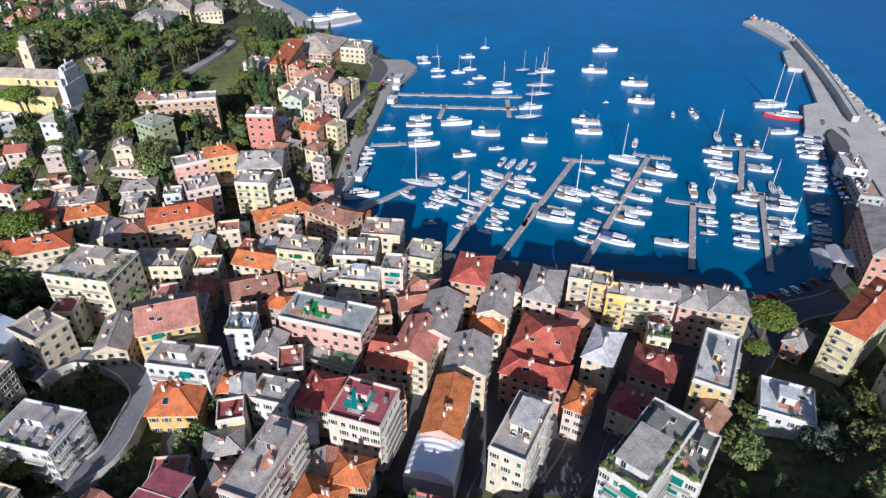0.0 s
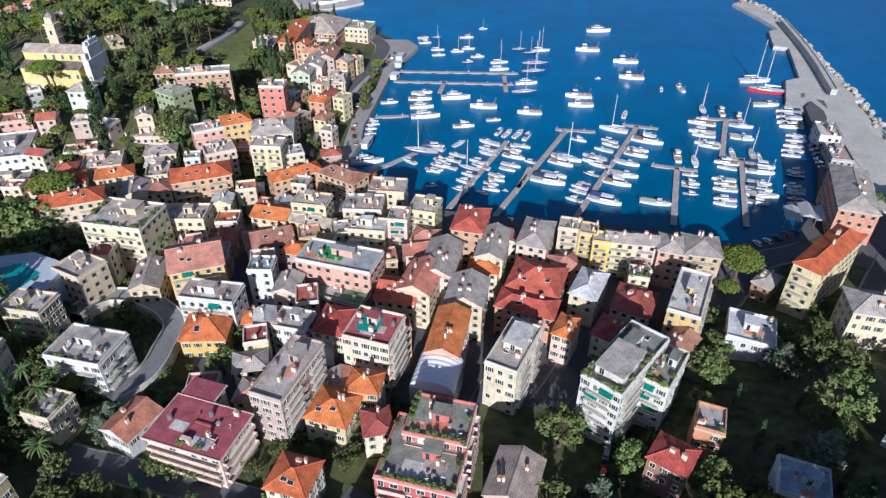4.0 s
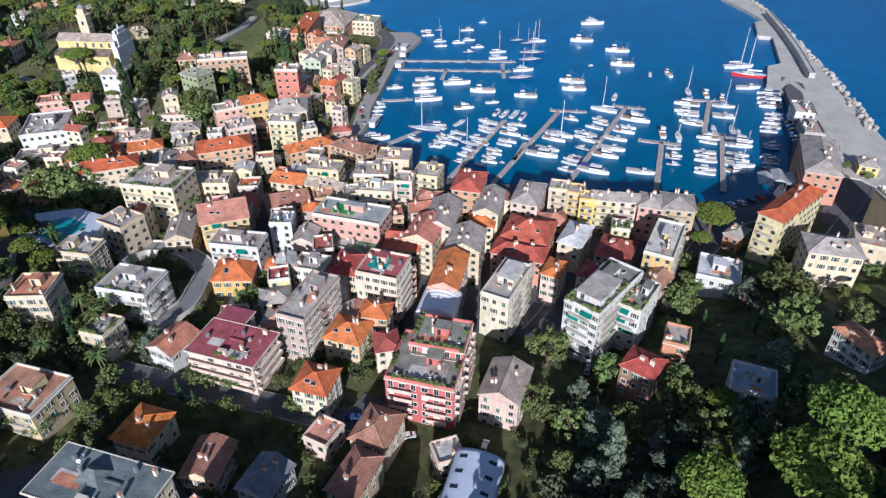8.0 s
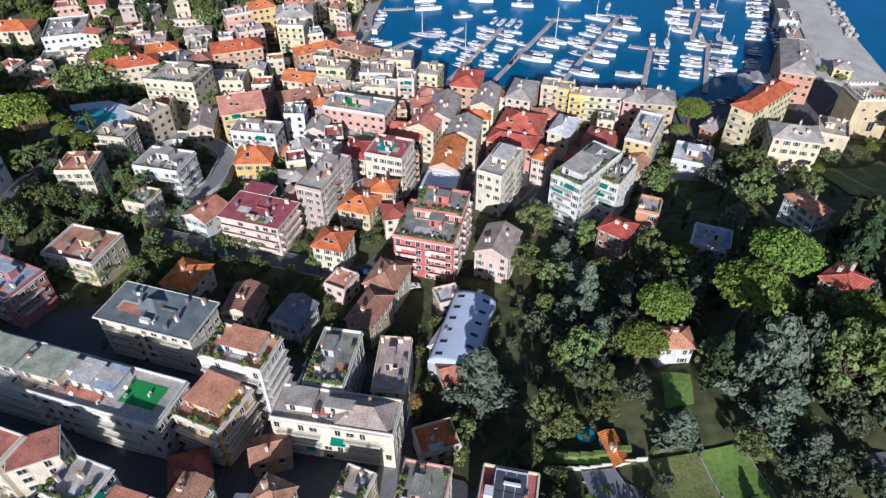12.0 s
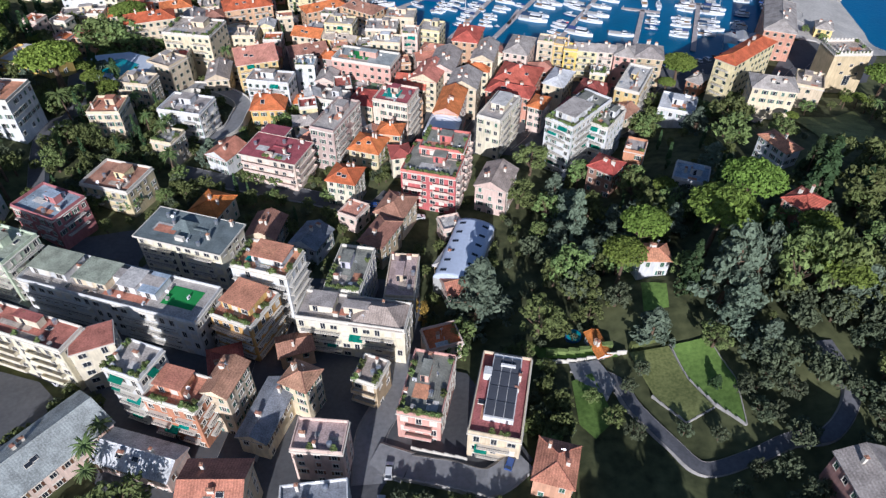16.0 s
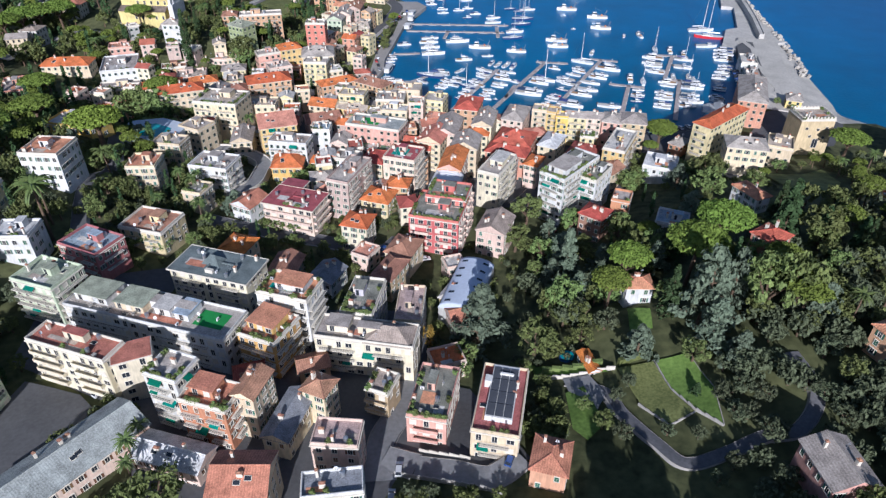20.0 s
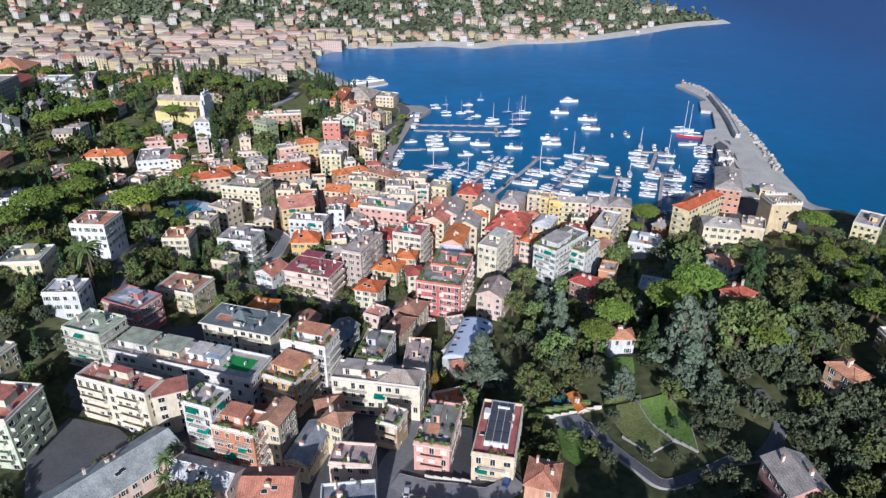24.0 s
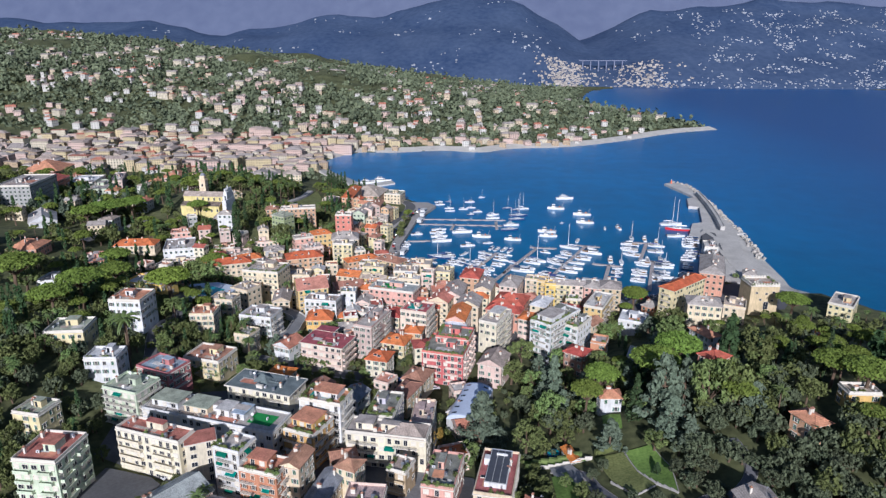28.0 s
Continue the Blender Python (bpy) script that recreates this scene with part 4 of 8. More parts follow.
house(65.6, 344.9, -9, 8.1, 7.0, 3.1, 15.5, 5, 'gable', 'grey', 'pinkwhite', 'b')
house(74.2, 342.0, -16, 9.3, 10.9, 3.2, 15.7, 5, 'hip', 'grey', 'pink')
house(83.6, 340.7, -10, 11.9, 12.3, 3.4, 16.0, 5, 'hip', 'grey', 'tan', 'b')
house(60.2, 328.9, -12, 6.6, 6.5, 3.4, 12.5, 4, 'flat', 'garden', 'paleyellow')
house(25.9, 325.6, -19, 17.1, 16.6, 2.9, 12.6, 4, 'hip', 'red', 'salmon')
house(21.7, 312.1, -19, 18.5, 9.3, 3.1, 12.6, 4, 'hip', 'red', 'salmon')
house(32.7, 301.5, -25, 6.0, 9.8, 3.5, 12.6, 4, 'hip', 'tile', 'pinkwhite')
house(42.7, 322.7, -25, 8.6, 15.0, 3.2, 12.6, 4, 'hip', 'white', 'cream')
house(56.7, 317.4, -25, 12.0, 13.6, 3.5, 10.1, 3, 'hip', 'darkred', 'cream')
house(47.8, 302.3, -31, 11.3, 10.2, 3.8, 10.1, 3, 'hip', 'darkred', 'cream')
house(71.6, 312.6, -25, 9.7, 22.9, 4.1, 17.0, 6, 'flat', 'whitegrey', 'yellow', 'B')
house(65.1, 296.1, -42, 7.4, 10.4, 5.4, 10.6, 3, 'gable', 'brown', 'cream')
terrace_block = house(44.2, 278.1, -39, 11.3, 26.7, 5.8, 21.1, 7, 'flat', 'garden', 'white', 'bBag')
penthouse(terrace_block, 0.0, -4.0, 7.6, 12.0, 21.15, 2.7, 'white', 'grey')
house(55.2, 278.2, -33, 6.9, 16.1, 6.9, 16.8, 5, 'flat', 'garden', 'white', 'bag')
tower_block = house(15.6, 286.2, -25, 9.3, 19.7, 5.0, 17.4, 5, 'flat', 'grey', 'ivory', 'B')
penthouse(tower_block, 0.4, 2.0, 5.4, 9.0, 17.45, 2.6, 'ivory', 'whitegrey')
house(121.6, 332.0, -47, 8.8, 33.1, 7.9, 17.5, 5, 'hip', 'tile', 'paleyellow', 'b', deep=8)
house(156.9, 385.1, -19, 14.0, 37.2, 2.9, 15.1, 4, 'hip', 'grey', 'salmon')
castle = house(167.5, 339.7, 3, 16.0, 13.3, 10.1, 13.2, 4, 'flat', 'greybrown', 'tan', 'mkg', deep=9)
for px, pz, face in ((-4.5, 9.2, 0), (1.0, 8.6, 0), (5.0, 9.4, 0), (-2.0, 5.2, 0), (4.6, 4.6, 0)):
    piece("window", WINDOWS["p"][0], castle, pose(px, -6.66, pz) @ Matrix.Scale(0.75, 4))
piece("doorway", window_mesh("doorway", 2.6, 4.4, "", (GLASS, TRIM, TRIM), False, True), castle, pose(1.4, -6.66, 1.6))
house(124.0, 305.0, -12, 16.5, 11.5, 14.6, 10.2, 3, 'hip', 'grey', 'cream', deep=11)
house(186.5, 396.5, -20, 8.0, 9.0, 2.7, 6.0, 2, 'hip', 'grey', 'yellow')
house(147, 321, -23, 10.9, 13.9, 6.8, 10.9, 3, 'flat', 'greybrown', 'cream')
house(106.1, 252.6, -64, 11.7, 6.4, 23.3, 8.0, 3, 'hip', 'tilebrown', 'white')
house(88.4, 302.9, -21, 13.7, 13.4, 8.8, 7.0, 2, 'flat', 'white', 'white', deep=7)
house(105.5, 333.2, -43, 6.0, 9.5, 4.3, 6.9, 2, 'hip', 'grey', 'terracotta')
house(76.9, 243.9, -21, 10.8, 10.1, 18.0, 6.0, 2, 'flat', 'bluegrey', 'white')
house(51.1, 252.5, -35, 9.1, 8.8, 10.4, 10.5, 3, 'hip', 'red', 'brickwall', deep=6)
house(62.8, 262.8, -20, 6.8, 8.5, 10.9, 10.7, 3, 'flat', 'grey', 'terracotta')
house(92.7, 206.8, -54, 7.6, 8.3, 32.4, 10.5, 3, 'hip', 'red', 'salmon', deep=7)
maroon_block = house(-62.3, 255.6, -16, 20.4, 13.2, 10.0, 12.4, 4, 'flat', 'maroon', 'creampink', 'bBsopr')
wing(maroon_block, -5.6, 10.0, 8.6, 6.0, 12.35, 0, 'creampink', 'maroon', 4, 0.65)
house(-81.8, 260.4, -24, 8.8, 11.1, 11.1, 7.1, 2, 'gable', 'tilebrown', 'white', deep=7)
house(-101.4, 260.4, -14, 8.1, 8.8, 13.9, 9.1, 3, 'flat', 'garden', 'cream')
house(-36.9, 244.3, -13, 9.7, 9.7, 10.2, 10.2, 4, 'hip', 'tile', 'ivory', 'v')
house(-31.7, 266.6, -16, 11.2, 10.9, 8.7, 9.2, 3, 'hip', 'tile', 'paleyellow')
house(-24.4, 273.8, -9, 8.5, 7.4, 7.9, 11.8, 4, 'hip', 'tile', 'apricot')
house(-7.1, 248.6, -13, 18.5, 18.4, 8.8, 15.2, 5, 'flat', 'garden', 'red', 'bBsp')
house(-3.9, 256.4, -12, 15.1, 12.2, 8.0, 18.4, 6, 'flat', 'garden', 'red', 'bBsp')
house(-18.9, 229.7, -20, 9.4, 11.4, 10.4, 9.1, 3, 'hip', 'brown', 'cream', deep=9)
house(-22.3, 215.2, -23, 7.3, 12.7, 11.3, 9.5, 3, 'hip', 'brown', 'tan')
house(-77.1, 228.2, -16, 9.6, 11.1, 11.7, 7.8, 2, 'hip', 'tilebright', 'cream', 'v', deep=8)
house(-58.5, 220.4, -7, 9.2, 11.2, 11.2, 6.2, 2, 'gable', 'brown', 'cream')
house(-43.6, 215.8, -21, 8.8, 10.2, 11.3, 6.4, 2, 'gable', 'slate', 'white', 'b')
house(-108.1, 233.7, -14, 17, 13.7, 16.6, 8.5, 3, 'flat', 'brown', 'paleyellow', 'bv', deep=7)
house(-119.6, 215.1, -22, 16.4, 11.9, 18.9, 10.4, 3, 'flat', 'bluegrey', 'rose', 'bB')
slate_block = house(-75.6, 206.4, -15, 26.8, 12.5, 12.4, 14.9, 5, 'flat', 'darkslate', 'ivory', 'bpr', deep=8)
roof_hip(slate_block, -2.0, 1.0, 6.5, 5.0, 14.98, 2.6, 'darkslate')
tiled_block = house(-49.0, 191.2, -15, 16.1, 10.5, 12.6, 18.7, 6, 'flat', 'tilebrown', 'white', 'bBpoatg')
penthouse(tiled_block, 1.0, 1.0, 9.0, 6.0, 18.75, 2.5, 'white', 'tilebrown')
house(-27.8, 192.3, -8, 9.6, 16.9, 12.6, 14.7, 5, 'flat', 'garden', 'lilac', 'g', deep=8)
house(-14.1, 194, -2, 7.9, 16.3, 11.9, 11.5, 4, 'flat', 'pinkgrey', 'cream', deep=7)
long_block = house(-86.8, 184.0, -15, 52.6, 12.7, 14.3, 13.5, 4, 'flat', 'grey', 'white', 'bpfa')
penthouse(long_block, -19.0, 0.8, 11.0, 7.5, 13.55, 2.7, 'white', 'greygreen')
penthouse(long_block, -6.0, 0.8, 9.5, 7.5, 13.55, 2.6, 'cream', 'greygreen')
penthouse(long_block, 4.2, 1.2, 5.0, 6.0, 13.55, 2.6, 'white', 'whitegrey', False)
penthouse(long_block, 10.6, 1.2, 4.4, 6.5, 13.55, 2.5, 'white', 'bluegrey', False)
house(-120.6, 192.3, -17, 15.1, 12.0, 17.9, 15.5, 6, 'flat', 'greygreen', 'palegreen', 'bBpoa')
ochre_block = house(-52.4, 178.2, -21, 12, 12.6, 13.8, 13.9, 4, 'flat', 'tilebrown', 'ochre', 'bBpog')
penthouse(ochre_block, -0.6, 1.2, 8.4, 8.2, 13.95, 2.6, 'ochre', 'tilebrown')
ivory_block = house(-99.6, 165.6, -17, 25.0, 7.6, 16.6, 15.4, 5, 'flat', 'maroontile', 'ivory', 'bsp', deep=9)
wing(ivory_block, 15.6, 2.4, 9.5, 7.4, 15.0, 42, 'ivory', 'maroontile', 5, 0.3)
corner_block = house(-24.9, 177.9, -8, 27.9, 9.2, 13.6, 13.0, 4, 'flat', 'grey', 'ivory', 'bpa')
roof_hip(corner_block, 6.6, 0.0, 13.6, 9.6, 13.25, 3.0, 'greybrown')
penthouse(corner_block, -8.0, 0.6, 6.0, 4.6, 13.05, 2.5, 'ivory', 'grey', False)
house(-69.0, 153.9, -18, 9.3, 8.6, 17.4, 18.5, 6, 'flat', 'grey', 'white', 'bBpag')
terracotta_block = house(-58.5, 149.4, -15, 12.6, 8.7, 17.5, 14.4, 4, 'flat', 'tilebrown', 'terracotta', 'bBnag')
penthouse(terracotta_block, -1.5, 1.0, 6.4, 5.0, 14.45, 2.5, 'terracotta', 'tilebrown')
house(-49.5, 152.8, -14, 5.7, 9.7, 16.6, 15.6, 5, 'gable', 'brown', 'cream')
house(-19, 161.2, -19, 6.4, 7.6, 14.9, 9.6, 3, 'flat', 'greybrown', 'tan', 'bsopg')
house(-40.9, 149.9, -13, 6.6, 15.5, 16.5, 7.9, 2, 'gable', 'slate', 'cream', 'n')
house(-34.3, 156.8, -22, 6.6, 6.4, 15.5, 12.3, 4, 'hip', 'brown', 'cream')
house(-26.9, 140.5, -3, 10.8, 7.5, 17.3, 12.3, 4, 'flat', 'pinkgrey', 'pinkwhite', 'n')
house(-5.4, 156.5, -10, 9.9, 17.7, 16.0, 10.5, 3, 'flat', 'garden', 'pink', 'bspg')
house(11.1, 152.4, -10, 11.2, 21.6, 18.8, 10.2, 3, 'flat', 'solar', 'cream', 'bap')
house(21.6, 136.2, -14, 7.8, 9.1, 22.4, 7.0, 2, 'hip', 'tilebrown', 'peach', 'v', deep=7)
house(-45.0, 127.9, 2, 12.1, 10.9, 18.8, 12.5, 4, 'gable', 'tilebrown', 'cream')
house(-88.4, 134.0, 55, 34.5, 12.9, 19.4, 6.6, 2, 'gable', 'slategreen', 'pinkwhite', 'n', deep=8)
house(-65.3, 138.1, -14, 17.4, 7.6, 17.9, 6.4, 2, 'gable', 'white', 'pinkwhite', 'n')
house(78.7, 129.4, 7, 9.8, 12.0, 31.4, 7.0, 2, 'gable', 'grey', 'pink', deep=6)
house(-25.5, 126.3, 9, 12.9, 6.2, 18.8, 12.3, 4, 'flat', 'slate', 'white')
house(-124.3, 150.5, -4, 13.8, 15.0, 17.6, 17.5, 5, 'flat', 'maroontile', 'palegreen', 'bBsp', deep=9)
house(-162.3, 226, 8, 15.3, 13.7, 32.5, 7.8, 2, 'flat', 'greygreen', 'paleyellow', 'v')
house(-140.7, 212.1, 4, 12.5, 9.9, 24.6, 10.5, 3, 'flat', 'white', 'white', deep=9)
house(-151.7, 256.8, -2, 14.7, 13.9, 27.6, 14.0, 4, 'flat', 'tilebrown', 'white', 'v', deep=8)
house(-124.5, 270.3, 4, 11.3, 11.3, 17.8, 11.2, 4, 'flat', 'tilebrown', 'cream')
house(-146.4, 177.1, -10, 10.6, 9.9, 23.3, 8.9, 3, 'flat', 'greygreen', 'paleyellow')
house(-221.5, 397.0, 8, 26.0, 12.0, 13.2, 9.2, 3, 'hip', 'tile', 'cream', 'n')
house(-194.7, 402.5, 19, 19, 25, 13.3, 6.9, 2, 'flat', 'grey', 'white')
house(-186.4, 380.7, 17, 20.8, 12.2, 9.5, 6.0, 2, 'flat', 'grey', 'cream')
house(-203, 424.9, 21, 13.6, 10, 16.9, 6.0, 2, 'flat', 'brown', 'pink')
house(-212.1, 466.6, 4, 16.4, 18.1, 18.7, 6.0, 2, 'flat', 'grey', 'cream')
house(-185.6, 459.9, 14, 11.6, 17, 19.3, 6.0, 2, 'hip', 'grey', 'white')
house(-163.0, 297.0, -12, 22.0, 13.0, 26.5, 7.2, 2, 'flat', 'whitegrey', 'gold', deep=12)
house(-223.6, 351.1, 25, 10.8, 20.2, 19.6, 7.5, 2, 'flat', 'grey', 'salmon')
house(212.1, 333.3, -37, 12.0, 20.8, 5.1, 10.5, 3, 'flat', 'grey', 'paleyellow')
house(163.0, 261.9, -21, 7.3, 10.7, 22.5, 3.5, 1, 'flat', 'tile', 'ochre', deep=5)
house(128.5, 177.8, 0, 10.2, 6.5, 39.8, 6.3, 2, 'flat', 'greybrown', 'ochre')
house(105.7, 162.3, -68, 8.6, 6.4, 36.9, 7.8, 3, 'hip', 'tilebrown', 'peach', 'v')
house(-100.6, 279.8, -11, 16.7, 12.7, 12.1, 12.3, 4, 'flat', 'grey', 'white', 'bB')
house(-103.5, 555.7, -1, 9.5, 43.1, 9.4, 14.0, 4, 'hip', 'tile', 'peach', deep=8)
house(-94.9, 598.8, -9, 29.4, 32.3, 3.9, 9.9, 3, 'hip', 'greybrown', 'peach')
house(-90.7, 582.6, -1, 16.7, 14, 4.5, 6.5, 2, 'flat', 'grey', 'peach')
house(-120.4, 551.2, 2, 10.2, 15.4, 10.8, 6.7, 2, 'hip', 'grey', 'pinkwhite')
house(-86.2, 500.3, -6, 9.8, 16.6, 5.9, 14.1, 4, 'gable', 'grey', 'palegreen')
house(-82.9, 512.4, 0, 10.4, 19, 6.6, 13.5, 4, 'gable', 'grey', 'pinkwhite')
house(-77.4, 524.8, -2, 9.7, 18.3, 6.6, 13.9, 4, 'gable', 'brown', 'pinkgrey')
house(-70.1, 506.8, -1, 9.3, 17.9, 4.6, 8.5, 3, 'flat', 'grey', 'cream')
house(-70.7, 605.2, -11, 16.7, 17.2, 2.8, 9.4, 3, 'flat', 'greygreen', 'cream')
house(13.6, 246.2, -19, 10.6, 13.5, 7.9, 11.2, 4, 'gable', 'greybrown', 'pinkwhite')
house(53.6, 198.2, 1, 7.6, 6.2, 24.6, 6.0, 2, 'hip', 'tilebrown', 'white', 'v')
house(36.5, 173.4, -74, 7.8, 3.0, 18.9, 2.9, 1, 'gable', 'tilebright', 'white', deep=5)
house(-197, 592.6, 6, 25.8, 33.3, 20.4, 9.1, 3, 'hip', 'grey', 'cream', deep=6)
house(-261.3, 630.4, -0, 23.6, 29.7, 15.1, 10.5, 3, 'flat', 'grey', 'pink', deep=6)
house(-292.2, 617, 10, 17.6, 27.4, 14.5, 10.1, 3, 'hip', 'tilebrown', 'pinkwhite')
house(-253.4, 572.7, 7, 18.3, 18.5, 20.5, 7.0, 2, 'flat', 'grey', 'white', deep=6)
house(-254.5, 643.3, 19, 14.4, 24.5, 13.7, 9.5, 3, 'flat', 'tilebrown', 'salmon')
house(-208.2, 659, 15, 20.2, 21.9, 11.1, 9.1, 3, 'hip', 'greybrown', 'paleyellow')
house(-186.6, 664.8, 16, 18.3, 18.9, 8.8, 9.1, 3, 'hip', 'greybrown', 'cream')
house(-190.5, 505, 40, 7.1, 9.9, 27.1, 6.0, 2, 'flat', 'greybrown', 'tan')
house(-122.5, 556.1, -9, 12, 12, 10.4, 6.9, 2, 'flat', 'greybrown', 'pinkwhite')
house(-72.2, 501.9, 21, 12, 10.9, 4.5, 8.5, 3, 'gable', 'greybrown', 'cream')
house(-201.9, 442.5, 31, 6.0, 6.5, 19.3, 10.2, 3, 'flat', 'grey', 'greywall')
house(-351.7, 485.1, 8, 25.4, 44.8, 27.3, 18.1, 6, 'flat', 'grey', 'greywall')
house(-367.5, 533.1, 5, 21, 38.5, 25.6, 9.8, 3, 'hip', 'darkred', 'terracotta', deep=6)
house(-416.6, 611.3, 9, 35.1, 37.3, 22.1, 8.9, 3, 'hip', 'tilebrown', 'paleyellow')
house(-355.2, 565.5, 10, 29.4, 34.6, 21.0, 8.7, 3, 'flat', 'white', 'white')
house(-326.2, 548.8, 10, 18.3, 42.3, 19.1, 9.6, 3, 'flat', 'grey', 'palegreen')
house(-327.3, 577.4, 22, 9.7, 43.4, 17.4, 12.5, 4, 'flat', 'grey', 'pinkwhite')
house(-224, 313.5, -0, 15.9, 12.2, 21.6, 6.4, 2, 'flat', 'grey', 'white')
house(-265.7, 353.8, 6, 17.3, 17.6, 27.5, 6.0, 2, 'hip', 'tilebrown', 'salmon')
house(-305.8, 429.3, 33, 17.2, 28.5, 24.3, 6.0, 2, 'gable', 'whitegrey', 'white')
house(182.6, 459.3, -13, 9.5, 16.4, 2.4, 6.2, 2, 'flat', 'whitegrey', 'white')
house(176.5, 434.0, -12, 9.2, 16.6, 2.6, 6.3, 2, 'flat', 'grey', 'greywall')


def clear_of(x, y, turn, w, d):
    """True where a small house fits between those that stand."""
    for hx, hy, t2, w2, d2 in FOOT:
        dx, dy = x - hx, y - hy
        if abs(dx) + abs(dy) > 70:
            continue
        c, s = math.cos(radians(t2)), math.sin(radians(t2))
        if abs(dx * c + dy * s) < w2 / 2 + w * 0.52 and abs(-dx * s + dy * c) < d2 / 2 + d * 0.52:
            return False
    return True


def infill(x0, x1, y0, y1, tries, low, high, turns, seed, streets):
    """Small courtyard houses packed into the gaps of the old quarter, off the streets."""
    rnd = random.Random(seed)
    for _ in range(tries):
        x, y, turn = rnd.uniform(x0, x1), rnd.uniform(y0, y1), rnd.choice(turns)
        w, d = rnd.uniform(6.0, 9.5), rnd.uniform(6.0, 9.0)
        if not clear_of(x, y, turn, w, d) or ground_z(x, y) < 1.5:
            continue
        near = False
        for ax, ay, bx, by, half in streets:
            k = min(1, max(0, ((x - ax) * (bx - ax) + (y - ay) * (by - ay)) / ((bx - ax) ** 2 + (by - ay) ** 2)))
            near = near or math.hypot(x - ax - k * (bx - ax), y - ay - k * (by - ay)) < half + w * 0.45
        if near:
            continue
        floors = rnd.randint(low, high)
        house(round(x, 1), round(y, 1), turn, round(w, 1), round(d, 1), round(ground_z(x, y), 1), floors * 3.0, floors, rnd.choice(("hip", "gable", "flat", "flat")),
              rnd.choice(("tilebrown", "grey", "tilegrey", "brown", "whitegrey", "greybrown", "darkred", "tile")), rnd.choice(("cream", "pinkwhite", "apricot", "paleyellow", "ivory", "salmon", "pinkgrey")), "j")


STREETS = ((2, 277, 21, 345, 3.0), (25, 278, 51, 328, 4.5), (-47, 276, -47, 289, 2.5), (-47, 289, -37, 332, 2.5), (-96, 251, -22, 238, 3.5), (60, 300, 100, 352, 4.0), (-14, 131, -5, 300, 4.0), (-70, 420, -60, 390, 3.0))
infill(-60, 66, 290, 355, 700, 3, 4, (12, 12, 100, -12, 15), 81, STREETS)
infill(-125, -40, 325, 425, 500, 2, 4, (5, 10, -8, 15), 82, STREETS)
infill(-70, 0, 255, 300, 160, 2, 3, (8, 14, -6), 83, STREETS)
infill(-200, -110, 345, 425, 120, 2, 3, (5, -10, 15), 84, STREETS)
infill(-95, -62, 440, 540, 160, 3, 4, (70, 75, 66), 85, STREETS)
infill(-62, 5, 165, 230, 60, 2, 2, (65, 20, -25), 86, STREETS)


# ---- roads, yards and lawns, laid over the ground ----
LAWN = material("mown_grass", (0.11, 0.19, 0.035), 0.95, vary=0.35, size=3.0, second=(0.16, 0.25, 0.055), bump=0.2, bump_size=6)
DRYGRASS = material("dry_grass", (0.125, 0.155, 0.045), 0.95, vary=0.4, size=2.0, second=(0.20, 0.215, 0.075), bump=0.2, bump_size=6)
SAND = material("beach_gravel", (0.50, 0.475, 0.43), 0.95, vary=0.25, size=4.0, bump=0.2, bump_size=3)
QUAYSTONE = material("quay_concrete", (0.50, 0.48, 0.445), 0.9, vary=0.25, size=5.0, bump=0.1)
ROADS = []
PATCHES = []


def smooth_line(pts, n):
    """Points along a soft curve through pts."""
    out, p = [], [Vector((*q, 0)) for q in pts]
    for i in range(len(p) - 1):
        a, b, c, d = p[max(i - 1, 0)], p[i], p[i + 1], p[min(i + 2, len(p) - 1)]
        for k in range(n):
            t = k / n
            out.append(0.5 * (2 * b + (c - a) * t + (2 * a - 5 * b + 4 * c - d) * t * t + (3 * b - a - 3 * c + d) * t ** 3))
    return out + [p[-1]]


def drape(x, y):
    return heights(np.array(x, float), np.array(y, float))


def road(pts, width, mt, wall=0.0, raised=0.0):
    """A street on the ground with kerbs, or with parapet walls on both sides."""
    line = smooth_line(pts, 8)
    bm = bmesh.new()
    rows = []
    rim = 0.12 + wall
    profile = ((-0.68 + 0.13 * (raised > 0), -1.05 - raised), (-0.5 - 0.04 * (wall > 0), rim if wall else 0.11), (-0.5, rim), (-0.5, 0.0), (0.0, 0.05), (0.5, 0.0), (0.5, rim), (0.5 + 0.04 * (wall > 0), rim if wall else 0.11), (0.68 - 0.13 * (raised > 0), -1.05 - raised))
    for i, p in enumerate(line):
        way = (line[min(i + 1, len(line) - 1)] - line[max(i - 1, 0)]).normalized()
        side = Vector((-way.y, way.x, 0))
        cross = [p + side * width * k for k, _ in profile]
        zs = drape([q.x for q in cross], [q.y for q in cross])
        top = max(zs[1:8]) + 0.30 + raised
        rows.append([bm.verts.new((q.x, q.y, top + dz)) for q, (_, dz) in zip(cross, profile)])
        ROADS.append((p.x, p.y, width))
    for a, b in zip(rows, rows[1:]):
        for k in range(8):
            f = bm.faces.new((a[k], b[k], b[k + 1], a[k + 1]))
            f.material_index = 0 if k in (3, 4) else 1
    bmesh.ops.recalc_face_normals(bm, faces=bm.faces[:])
    ob = part("road", bm, (mt, PAVING if not wall else TRIM), None)
    tagged(ob, "narrow asphalt street with stone kerbs" if mt is ASPHALT else "pale paved lane between low walls", "road", kind="structure")


